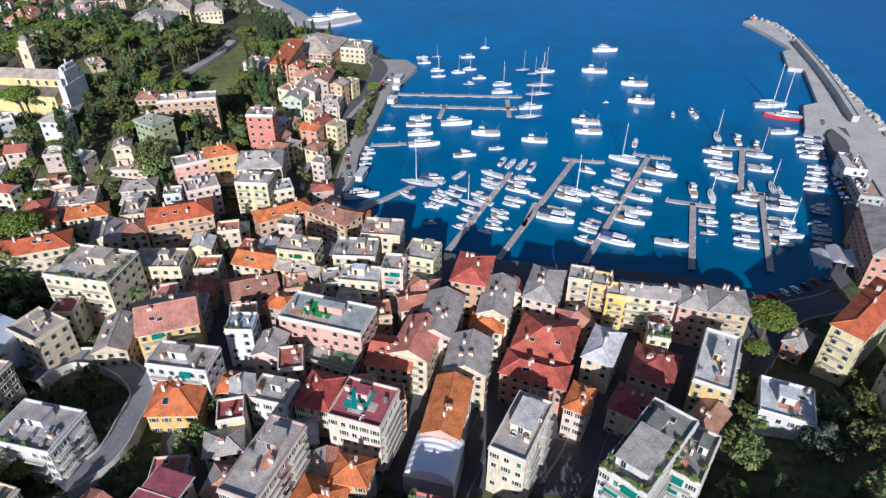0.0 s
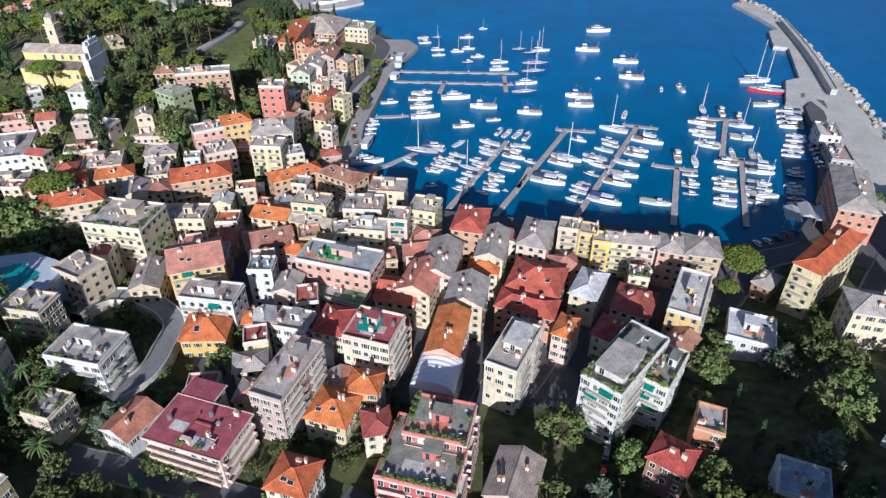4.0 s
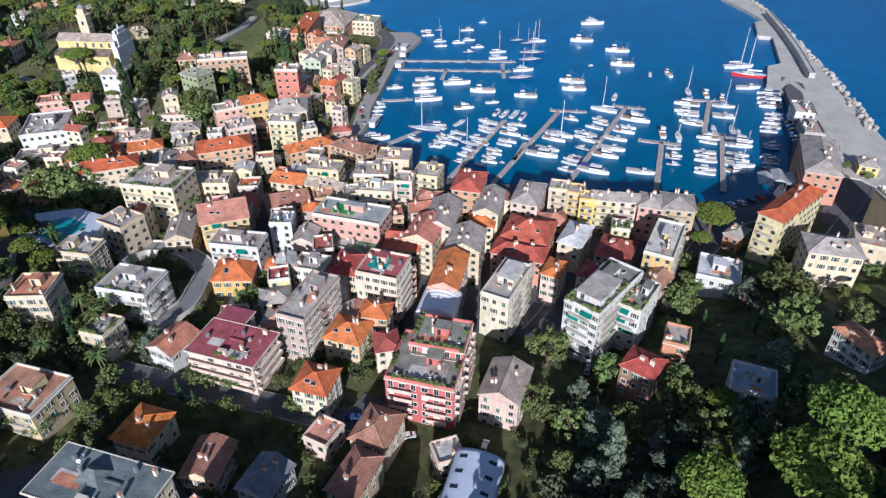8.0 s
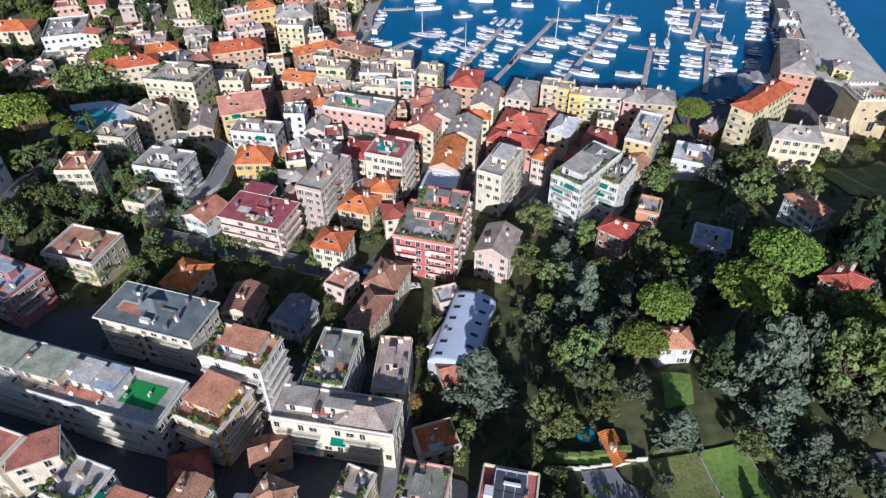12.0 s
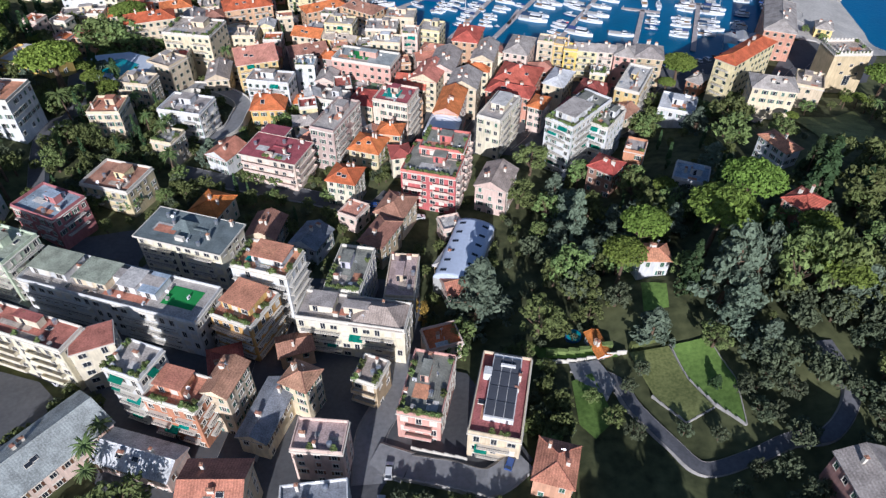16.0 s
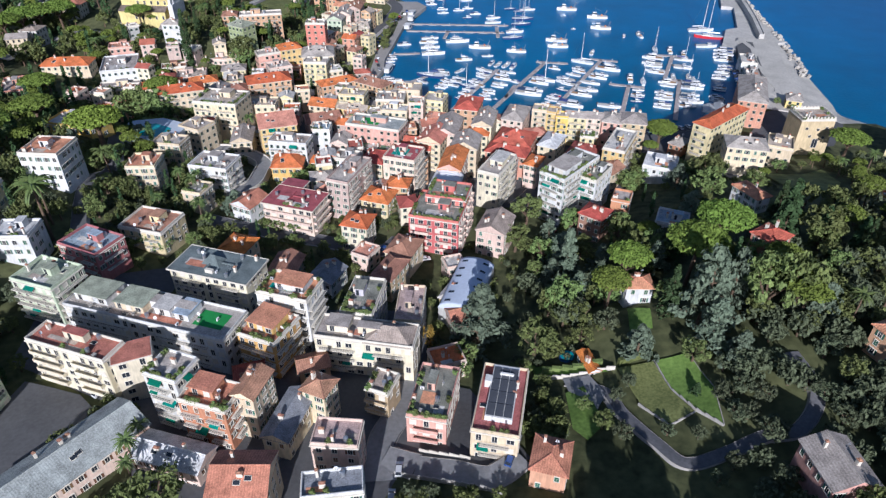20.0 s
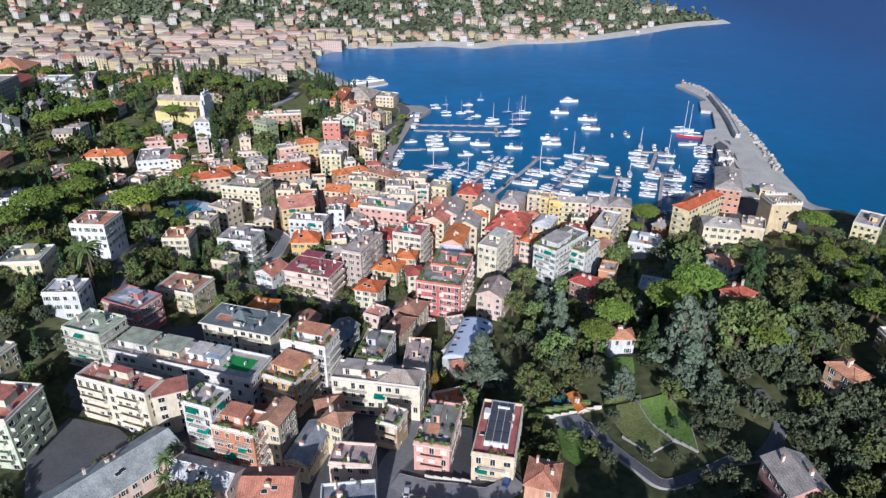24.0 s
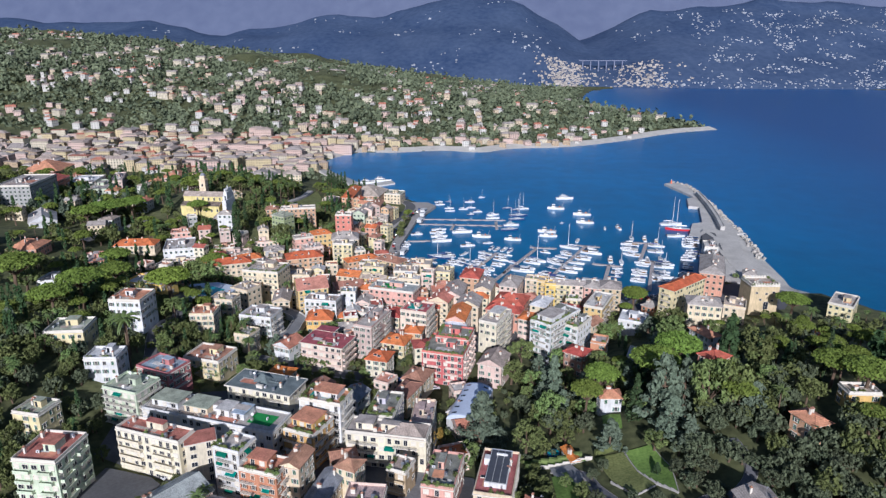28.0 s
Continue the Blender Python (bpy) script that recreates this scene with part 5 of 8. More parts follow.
def patch(name, pts, mt, label, lift):
    bm = bmesh.new()
    face = bm.faces.new([bm.verts.new((x, y, 0)) for x, y in pts])
    bmesh.ops.triangulate(bm, faces=[face])
    for _ in range(3):
        bmesh.ops.subdivide_edges(bm, edges=[e for e in bm.edges if e.calc_length() > 5], cuts=1, use_grid_fill=True)
        bmesh.ops.triangulate(bm, faces=bm.faces[:])
    vs = list(bm.verts)
    zs = drape([v.co.x for v in vs], [v.co.y for v in vs])
    for v, z in zip(vs, zs):
        v.co.z = z + lift + 0.45
    bmesh.ops.recalc_face_normals(bm, faces=bm.faces[:])
    if sum(f.normal.z for f in bm.faces) < 0:
        bmesh.ops.reverse_faces(bm, faces=bm.faces[:])
    ob = part(name, bm, mt, None)
    tagged(ob, label, "lawn" if "grass" in label or "lawn" in label else "pavement", kind="structure")
    PATCHES.append((pts, min(p[0] for p in pts), max(p[0] for p in pts)))


road([(-1, 278), (8, 300), (12, 314), (20, 349)], 7, ASPHALT)
road([(25, 279), (31, 288), (38, 302), (45, 315), (51, 330)], 9, ASPHALT)
road([(-48, 276), (-47, 289), (-44, 305), (-37, 333)], 5, ASPHALT)
road([(-93, 270), (-87, 281), (-87, 293), (-88, 303), (-94, 310), (-104, 315), (-113, 315), (-117, 310), (-119, 303)], 6.0, LANE, 0.7, 2.4)
road([(-96, 252), (-76, 249), (-59, 246), (-36, 240), (-27, 239), (-22, 247)], 7, ASPHALT)
road([(-17, 136), (-18, 148), (-15, 158), (-11, 175)], 7, STREET)
road([(-47, 141), (-46, 156), (-46, 165), (-47, 184), (-48, 195)], 8, ASPHALT)
road([(-17, 143), (-9, 140)], 7, STREET)
road([(-9, 140), (0, 138), (9, 135.5), (16, 141)], 6, STREET)
road([(-132, 228), (-143, 259), (-141, 278), (-169, 339)], 5, ASPHALT)
road([(-259, 396), (-258, 432), (-244, 457), (-217, 444)], 6, PAVING)
road([(30, 168), (39, 162), (42, 154), (48, 144), (53, 138), (63, 140), (71, 143), (79, 144), (86, 153), (85, 166)], 3.2, GARDEN_LANE)
road([(67, 289), (78, 309), (92, 329), (103, 344)], 8, ASPHALT)
road([(92, 329), (111, 352), (127, 359), (135, 363)], 9, ASPHALT)
road([(-76, 429), (-77, 458), (-69, 497), (-59, 540), (-53, 582), (-59, 603), (-66, 610)], 9, ASPHALT)
road([(-155, 612), (-153, 555), (-155, 525), (-160, 505)], 5, SAND)
road([(161, 357), (136, 325), (115, 294)], 6, ASPHALT)
road([(188, 414), (187, 384), (158, 346)], 6, ASPHALT)
patch('pavement', [(-75, 274), (-79, 294), (-98, 313), (-105, 336), (-85, 369), (-63, 386), (-7, 384), (-3, 278)], ASPHALT, 'dark asphalt of the streets between the houses', -0.2)
patch('pavement', [(-3, 278), (-7, 384), (23, 375), (50, 376), (83, 370), (107, 365), (93, 329), (76, 312), (55, 285), (35, 279)], ASPHALT, 'dark asphalt of the streets between the houses', -0.2)
patch('pavement', [(-127, 190), (-126, 204), (-103, 218), (-78, 231), (-67, 218), (-48, 203), (-10, 204), (-8, 172), (4, 168), (18, 141), (8, 132.5), (-2, 135), (-13, 138), (-19, 122), (-30, 118), (-71, 124), (-82, 154), (-125, 171)], ASPHALT, 'dark asphalt of the streets between the houses', -0.2)
patch('lawn', [(53.6, 171.2), (62, 172), (64.9, 159.7), (63.3, 147.6), (59.2, 153.2), (55.7, 160.8)], LAWN, 'bright mown lawn in the villa garden', 0.3)
patch('lawn', [(43.5, 170), (53, 171), (55.2, 160.8), (58.4, 152.8), (52, 149.4), (46.5, 157)], DRYGRASS, 'dry grass terrace in the villa garden', 0.3)
patch('lawn', [(50, 192), (56, 190), (55, 182), (49, 182)], LAWN, 'small lawn below the garden villa', 0.3)
patch('lawn', [(29, 163), (34, 165), (37, 151), (32, 146), (29, 150)], LAWN, 'rough grass bank under the garden wall', 0.3)
patch('lawn', [(20, 177), (40, 171), (41, 169), (22, 172)], LAWN, 'strip of grass by the garden wall', 0.3)
patch('terrace_field', [(-151, 511), (-149, 616), (-129, 563), (-127, 466)], DRYGRASS, 'terraced grass slope below the convent', 0.3)
patch('terrace_field', [(-139, 511), (-140, 555), (-133, 571), (-128, 545), (-125, 498)], DRYGRASS, 'terraced grass slope below the convent', 0.3)
patch('yard', [(-117, 164), (-100, 160), (-90, 152), (-99, 137), (-108, 128), (-119, 146)], ASPHALT, 'dark asphalt schoolyard beside the long warehouse', 0.3)
patch('lawn', [(133, 300), (150, 301), (165, 312), (160, 288), (142, 262), (129, 270)], DRYGRASS, 'rough dry grass slope below the castle', 0.3)
patch('yard', [(29, 169), (36, 169), (39, 161), (36, 156), (30, 163)], LANE, 'worn asphalt yard beside the garden', 0.3)

patch('pavement', [(146, 352), (168, 388), (190, 398), (204, 372), (186, 344), (165, 338)], ASPHALT, 'dark asphalt of the streets beside the hotel', -0.2)

def garden_wall(pts, height, mt, name, label):
    """A low wall or clipped hedge in straight runs that follow the ground."""
    line = []
    for a, b in zip(pts, pts[1:]):
        n = max(1, round(math.dist(a, b) / 2.5))
        line += [Vector(a).lerp(Vector(b), i / n) for i in range(n)]
    line.append(Vector(pts[-1]))
    zs = drape([p.x for p in line], [p.y for p in line])
    bm = bmesh.new()
    for (a, za), (b, zb) in zip(zip(line, zs), zip(line[1:], zs[1:])):
        mid, way = (a + b) / 2, b - a
        box(bm, mid.x, mid.y, min(za, zb) - 0.6, way.length + 0.1, 1.1 if mt is LEAF else 0.26, abs(za - zb) + height + 0.8, math.degrees(math.atan2(way.y, way.x)))
    tagged(part(name, bm, mt, None), label, name.replace("_", " "), kind="" if mt is LEAF else "structure")


garden_wall([(53.4, 171.4), (55.5, 160.8), (59.0, 153.0), (63.4, 147.2)], 0.45, CONCRETE, "garden_wall", "grey stone wall between the garden terraces")
garden_wall([(62.2, 172.2), (65.1, 159.7), (63.6, 147.4)], 0.25, CONCRETE, "garden_wall", "grey stone kerb beside the bright lawn")
garden_wall([(46.3, 157), (52, 149.2), (58.6, 152.6)], 0.2, CONCRETE, "garden_wall", "low stone edge of the dry terrace")
garden_wall([(-8.6, 145.0), (3.8, 141.4)], 0.9, TRIM, "garden_wall", "white front wall along the street")
garden_wall([(-14.0, 138.2), (-0.4, 134.6), (6.0, 132.6), (11.5, 130.6)], 0.9, CONCRETE, "garden_wall", "grey concrete parapet of the street")
garden_wall([(22, 170.5), (31, 169.5), (43, 170.4)], 1.0, TRIM, "garden_wall", "white wall along the garden drive")
garden_wall([(24, 173), (32, 172.4), (40, 173)], 1.6, LEAF, "hedge", "clipped green hedge behind the white garden wall")
garden_wall([(44, 171.5), (49, 173), (53, 173.6)], 1.8, LEAF, "hedge", "clipped green hedge above the dry terrace")

# ---- quays, mole and piers ----
def slab(name, pts, top, mt, label, category="quay", bottom=-3.0):
    bm = bmesh.new()
    prism(bm, [(1.3 * x, 1.3 * y) for x, y in pts], bottom, top)
    bmesh.ops.recalc_face_normals(bm, faces=bm.faces[:])
    bmesh.ops.bevel(bm, geom=[e for e in bm.edges if abs(e.verts[0].co.z - top) < 0.01 and abs(e.verts[1].co.z - top) < 0.01 and len(e.link_faces) == 2], offset=0.2, segments=1, affect="EDGES")
    return tagged(part(name, bm, mt, None), label, category, kind="structure")


slab("pavement", [(117, 305), (104, 288), (83, 281), (66, 288), (40, 292), (13, 294), (-10, 298), (-42, 325), (-50, 318), (-12, 284), (13, 278), (40, 276), (66, 272), (84, 266), (112, 274), (128, 302)], 2.9, ASPHALT, "dark asphalt harbour quay in front of the houses")
slab("pavement", [(-42, 325), (-38, 344), (-39, 359), (-36, 390), (-33, 423), (-23, 456), (-29, 466), (-62, 466), (-77, 430), (-80, 395), (-77, 360), (-66, 328), (-50, 318)], 2.9, PAVING, "wide stone paved harbour promenade with parked cars")
slab("pavement", [(124, 319), (137, 349), (146, 384), (153, 393), (157, 391), (148, 352), (138, 322), (131, 303), (128, 296), (117, 303)], 4.1, ASPHALT, "dark asphalt yard at the root of the mole")
slab("pavement", [(153, 393), (156, 398), (172, 397), (160, 354), (152, 318), (149, 303), (143, 297), (131, 303), (138, 322), (148, 352), (157, 391)], 4.05, SAND, "pale gravel apron between mole and beach")
slab("mole", [(146, 380), (141, 391), (151, 417), (159, 421), (171, 464), (164, 466), (171, 492), (178, 496), (175, 518), (169, 547), (178, 554), (186, 539), (186, 510), (182, 467), (180, 440), (177, 396)], 2.6, QUAYSTONE, "long pale concrete harbour mole with a landing platform", "mole")
bm = bmesh.new()
spine = smooth_line([(1.3 * 164, 1.3 * 398), (1.3 * 171, 1.3 * 430), (1.3 * 177, 1.3 * 464), (1.3 * 182, 1.3 * 502)], 6)
for a, b in zip(spine, spine[1:]):
    mid, way = (a + b) / 2, b - a
    box(bm, mid.x, mid.y, 2.4, 3.4, way.length + 0.3, 4.6, math.degrees(math.atan2(way.y, way.x)) - 90)
    box(bm, mid.x + 1.4, mid.y, 7.0, 0.6, way.length + 0.3, 0.7, math.degrees(math.atan2(way.y, way.x)) - 90)
tagged(part("mole_wall", bm, QUAYSTONE, None), "high concrete storm wall along the mole", "wall", kind="structure")
BOULDERS = []
for k in range(5):
    rnd = random.Random(60 + k)
    bm = bmesh.new()
    bmesh.ops.create_icosphere(bm, subdivisions=1, radius=1.0)
    for v in bm.verts:
        v.co *= rnd.uniform(0.65, 1.2)
        v.co.z *= 0.75
    me = bpy.data.meshes.new("boulder")
    bm.to_mesh(me)
    bm.free()
    me.materials.append(SLATE_STONE)
    BOULDERS.append(me)
armour = tagged(new("rock_armour"), "loose pale boulders heaped along the sea side of the mole", "boulders", kind="structure")
rnd = random.Random(5)
outer = smooth_line([(1.3 * 169, 1.3 * 345), (1.3 * 178, 1.3 * 400), (1.3 * 181, 1.3 * 440), (1.3 * 185, 1.3 * 475), (1.3 * 188, 1.3 * 512), (1.3 * 188, 1.3 * 540), (1.3 * 180, 1.3 * 556)], 8)
for k in range(300):
    i = rnd.randrange(len(outer) - 1)
    p = outer[i].lerp(outer[i + 1], rnd.random())
    s = rnd.uniform(0.9, 2.2)
    off = rnd.uniform(-5.5, 2.5)
    piece("boulder", BOULDERS[k % 5], armour, Matrix.Translation((p.x + off, p.y + rnd.uniform(-2, 2), 2.2 - max(0, off + 2) * 0.6 + rnd.uniform(-0.5, 0.6))) @ Euler((rnd.random() * 6, rnd.random() * 6, rnd.random() * 6)).to_matrix().to_4x4() @ Matrix.Diagonal((s, s, s, 1)))
bm = bmesh.new()
tube(bm, (1.3 * 175, 1.3 * 548, 2.5), (1.3 * 175, 1.3 * 548, 6.5), 0.9, 0.7, 10, 0)
tube(bm, (1.3 * 175, 1.3 * 548, 6.5), (1.3 * 175, 1.3 * 548, 7.6), 0.5, 0.4, 10, 1)
tagged(part("harbour_beacon", bm, (DECK["red"], WHITE), None), "small red harbour beacon at the mole head", "beacon")
# beach strips
def beach(pts, label, inland=18):
    line = smooth_line([(1.3 * x, 1.3 * y) for x, y in pts], 6)
    bm = bmesh.new()
    rows = []
    for i, p in enumerate(line):
        way = (line[min(i + 1, len(line) - 1)] - line[max(i - 1, 0)]).normalized()
        side = Vector((-way.y, way.x, 0))
        wob = 1 + 0.25 * noise.noise((i * 0.4, 0, 0))
        rows.append([bm.verts.new((*(p + side * k * wob).xy, z)) for k, z in ((-7, -0.9), (-1, 0.15), (6, 1.9), (14, 3.5), (inland, 4.3), (inland + 3, 1.0))])
    for a, b in zip(rows, rows[1:]):
        for k in range(5):
            bm.faces.new((a[k], b[k], b[k + 1], a[k + 1]))
    bmesh.ops.recalc_face_normals(bm, faces=bm.faces[:])
    if sum(f.normal.z for f in bm.faces) < 0:
        bmesh.ops.reverse_faces(bm, faces=bm.faces[:])
    tagged(part("beach", bm, SAND, None), label, "beach", kind="structure")


beach([(230, 250), (191, 270), (180, 287), (169, 295), (163, 303), (165, 318), (169, 354), (176, 395)], "wide pale gravel beach outside the mole", 30)
beach([(352, 938), (275, 892), (191, 815), (118, 763), (50, 744), (14, 716), (-29, 725), (-80, 708), (-118, 706), (-138, 679), (-147, 643), (-129, 593), (-105, 559), (-80, 520)][::-1], "pale curved beach and rocky shore across the bay")

slab("mole", [(-87.5, 521.6), (-91.4, 528.0), (-82.0, 535.6), (-66.3, 549.8), (-62.1, 539.2), (-72.8, 529.2)], 1.8, QUAYSTONE, "short rocky landing stage below the convent", "mole")
PLANKS = material("weathered_pier_planks", (0.42, 0.37, 0.35), 0.85, vary=0.3, size=0.6)


def pier(x0, y0, x1, y1, width=2.6):
    p, q = Vector((1.3 * x0, 1.3 * y0, 0)), Vector((1.3 * x1, 1.3 * y1, 0))
    way = q - p
    rz = math.degrees(math.atan2(way.y, way.x))
    base = new("pier")
    base.matrix_basis = pose(p.x, p.y, 0, 0, 0, rz)
    tagged(base, "long floating jetty with weathered plank deck", "pier", "piers of the marina")
    n = way.length
    count = max(1, int(n / 10))
    for k in range(count):
        bm = bmesh.new()
        box(bm, (k + 0.5) * n / count, 0, 0.35, n / count - 0.15, width, 0.4)
        part("deck", bm, PLANKS, base)
        bm = bmesh.new()
        box(bm, (k + 0.5) * n / count, 0, -0.4, n / count * 0.6, width * 0.8, 0.74)
        part("float", bm, CONCRETE, base)
    for k in range(int(n / 14) + 1):
        bm = bmesh.new()
        tube(bm, (k * 14 + 1, width / 2 - 0.2, 0.7), (k * 14 + 1, width / 2 - 0.2, 1.7), 0.14, 0.12, 8)
        part("service_post", bm, WHITE, base)
    return base


pier(42, 361, 11, 296)
pier(38, 362.6, 54, 361)
pier(72, 367, 37, 296)
pier(66, 368.5, 80, 364.8)
pier(18, 351, -4, 300)
pier(110, 374, 98, 341)
pier(101, 376, 118, 374)
pier(105, 340, 91, 294)
pier(99, 341, 110, 338.5)
pier(79, 332, 68, 294)
pier(70, 334, 86, 330)
pier(-30, 424, 27, 424)
pier(-32, 411, 24, 410)
pier(20, 420, 20, 401)
pier(-8, 412, -10, 398)
pier(-12, 345, -34, 322)
pier(-36, 371, -22, 373)
pier(25, 330, 20, 315, 1.8)

# ---- boats ----
HULL_BLUE = material("navy_hull_paint", (0.03, 0.06, 0.16), 0.3, vary=0.1)
HULL_RED = material("red_hull_paint", (0.55, 0.04, 0.05), 0.3, vary=0.1)
CREAM_DECK = material("pale_boat_deck", (0.58, 0.55, 0.50), 0.6, vary=0.15)
TEAK = material("teak_deck", (0.42, 0.27, 0.15), 0.7, vary=0.25)
CANVAS = material("blue_boat_canvas", (0.06, 0.10, 0.22), 0.8, vary=0.2, hue=0.3)
PROTO = {}


def hull(bm, length, beam, height, mat=0, deck=1, transom=0.85):
    """A hull with flared sides and a pointed bow towards +x; its waterline is z = 0."""
    n = 9
    rows = []
    for i in range(n):
        t = i / (n - 1)
        x = -length / 2 + length * t
        wd = beam / 2 * (transom + (1 - transom) * min(1, t * 4)) * (1 - max(0, (t - 0.45) / 0.55) ** 2.2)
        sheer = height * (1 + 0.35 * t * t)
        rows.append([bm.verts.new(p) for p in ((x, -wd, sheer), (x * 0.985, -wd * 0.82, 0.0), (x * 0.96, -wd * 0.45, -0.45), (x * 0.96, wd * 0.45, -0.45), (x * 0.985, wd * 0.82, 0.0), (x, wd, sheer))])
    for a, b in zip(rows, rows[1:]):
        for k in range(5):
            bm.faces.new((a[k], a[k + 1], b[k + 1], b[k])).material_index = mat
    bm.faces.new(rows[0]).material_index = mat
    for a, b in zip(rows, rows[1:]):
        bm.faces.new((a[5], a[0], b[0], b[5])).material_index = deck
    bmesh.ops.remove_doubles(bm, verts=bm.verts[:], dist=0.004)
    bmesh.ops.recalc_face_normals(bm, faces=bm.faces[:])


def cabin(bm, x0, x1, w, z0, h, mat=0, glass=1, rake=0.35):
    lo = [(x0, -w / 2), (x1, -w / 2 * 0.8), (x1, w / 2 * 0.8), (x0, w / 2)]
    hi = [(x0 + 0.1, -w / 2 * 0.86), (x1 - h * rake * 2, -w / 2 * 0.7), (x1 - h * rake * 2, w / 2 * 0.7), (x0 + 0.1, w / 2 * 0.86)]
    for za, zb, m, ia, ib in ((0.0, 0.42, mat, 0.0, 0.42), (0.42, 0.85, glass, 0.42, 0.85), (0.85, 1.0, mat, 0.85, 1.0)):
        a = [bm.verts.new((l[0] + (u[0] - l[0]) * ia, l[1] + (u[1] - l[1]) * ia, z0 + h * za)) for l, u in zip(lo, hi)]
        b = [bm.verts.new((l[0] + (u[0] - l[0]) * ib, l[1] + (u[1] - l[1]) * ib, z0 + h * zb)) for l, u in zip(lo, hi)]
        for i in range(4):
            bm.faces.new((a[i], a[(i + 1) % 4], b[(i + 1) % 4], b[i])).material_index = m
        if zb == 1.0:
            bm.faces.new(b).material_index = mat


def boat(kind, x, y, turn, length, build, variants):
    """Places a boat; boats of one kind and variant share their meshes."""
    pick = int(abs(x * 7.3 + y * 3.1)) % variants
    m = pose(x, y, 0, 0, 0, turn)
    if (kind, pick) not in PROTO:
        base = new(kind)
        base.matrix_basis = m @ Matrix.Scale(length / 11.2, 4)
        build(base, pick)
        PROTO[kind, pick] = base
        return base
    first = PROTO[kind, pick]
    return copy_thing(first, m @ Matrix.Scale(length / 11.2 / first.scale[0], 4))


def build_motor_boat(base, pick):
    pick = {5: 0, 6: 2, 7: 1}.get(pick, pick)
    paint = (WHITE, WHITE, WHITE, HULL_BLUE, HULL_RED)[pick]
    tagged(base, ("white open motor boat moored in the harbour", "white cabin cruiser moored at the jetty", "white motor boat with a blue canvas cover", "navy hulled motor boat with white cabin", "small red hulled motor boat afloat")[pick], "motor boat", "boats of the marina")
    bm = bmesh.new()
    hull(bm, 10, 2.9, 0.85)
    part("hull", bm, (paint, WHITE), base)
    bm = bmesh.new()
    box(bm, -2.2, 0, 0.98, 4.0, 2.3, 0.06)
    part("cockpit_floor", bm, TEAK if pick == 1 else CREAM_DECK, base)
    bm = bmesh.new()
    if pick in (0, 4):
        cabin(bm, 0.2, 2.4, 1.6, 1.05, 0.9)
    else:
        cabin(bm, -1.2, 3.2, 2.3, 1.1, 1.35)
    part("cabin", bm, (WHITE, GLASS), base)
    bm = bmesh.new()
    for s in (-1, 1):
        for k in range(5):
            tube(bm, (1.2 + 0.75 * k, s * (1.45 - 0.07 * k * k), 1.15 + 0.05 * k), (1.2 + 0.75 * k, s * (1.45 - 0.07 * k * k), 1.75 + 0.05 * k), 0.025, 0.025, 4)
        tube(bm, (1.2, s * 1.45, 1.75), (4.3, s * 0.33, 1.95), 0.025, 0.025, 4)
    part("bow_rail", bm, METAL, base)
    if pick == 2:
        bm = bmesh.new()
        box(bm, -2.7, 0, 2.0, 3.0, 2.5, 0.12)
        for s in (-1.1, 1.1):
            tube(bm, (-3.9, s, 1.0), (-3.9, s, 2.0), 0.03, 0.03, 4)
            tube(bm, (-1.4, s, 1.0), (-1.4, s, 2.0), 0.03, 0.03, 4)
        part("sun_cover", bm, CANVAS, base, "dark blue canvas cover")
    elif pick in (1, 3):
        bm = bmesh.new()
        box(bm, -0.4, 0, 2.42, 2.2, 1.8, 0.5)
        tube(bm, (-1.3, -0.9, 2.4), (-1.5, -0.9, 3.4), 0.05, 0.05, 5)
        tube(bm, (-1.3, 0.9, 2.4), (-1.5, 0.9, 3.4), 0.05, 0.05, 5)
        box(bm, -1.5, 0, 3.4, 0.4, 2.0, 0.12)
        part("flybridge", bm, WHITE, base)
    if pick in (0, 4):
        bm = bmesh.new()
        box(bm, -5.1, 0, 0.7, 0.5, 0.5, 0.9)
        part("outboard_engine", bm, RAILING, base)


def motor_boat(x, y, turn, length):
    return boat("motor_boat", x, y, turn, length, build_motor_boat, 8 if length < 10 else 3)


def build_motor_yacht(base, pick):
    tagged(base, "large white motor yacht with two deck levels", "motor yacht", "boats of the marina")
    bm = bmesh.new()
    hull(bm, 10, 2.7, 1.0)
    part("hull", bm, (WHITE, CREAM_DECK), base)
    bm = bmesh.new()
    cabin(bm, -3.2, 2.6, 2.1, 1.05, 0.85)
    part("saloon", bm, (WHITE, GLASS), base)
    bm = bmesh.new()
    cabin(bm, -2.2, 1.0, 1.7, 1.9, 0.7)
    part("upper_deck", bm, (WHITE, GLASS), base)
    bm = bmesh.new()
    tube(bm, (-1.2, 0, 2.6), (-1.4, 0, 3.6), 0.07, 0.04, 6)
    box(bm, -1.3, 0, 3.1, 0.15, 0.9, 0.1)
    part("radar_mast", bm, WHITE, base)


def motor_yacht(x, y, turn, length):
    return boat("motor_yacht", x, y, turn, length, build_motor_yacht, 1)


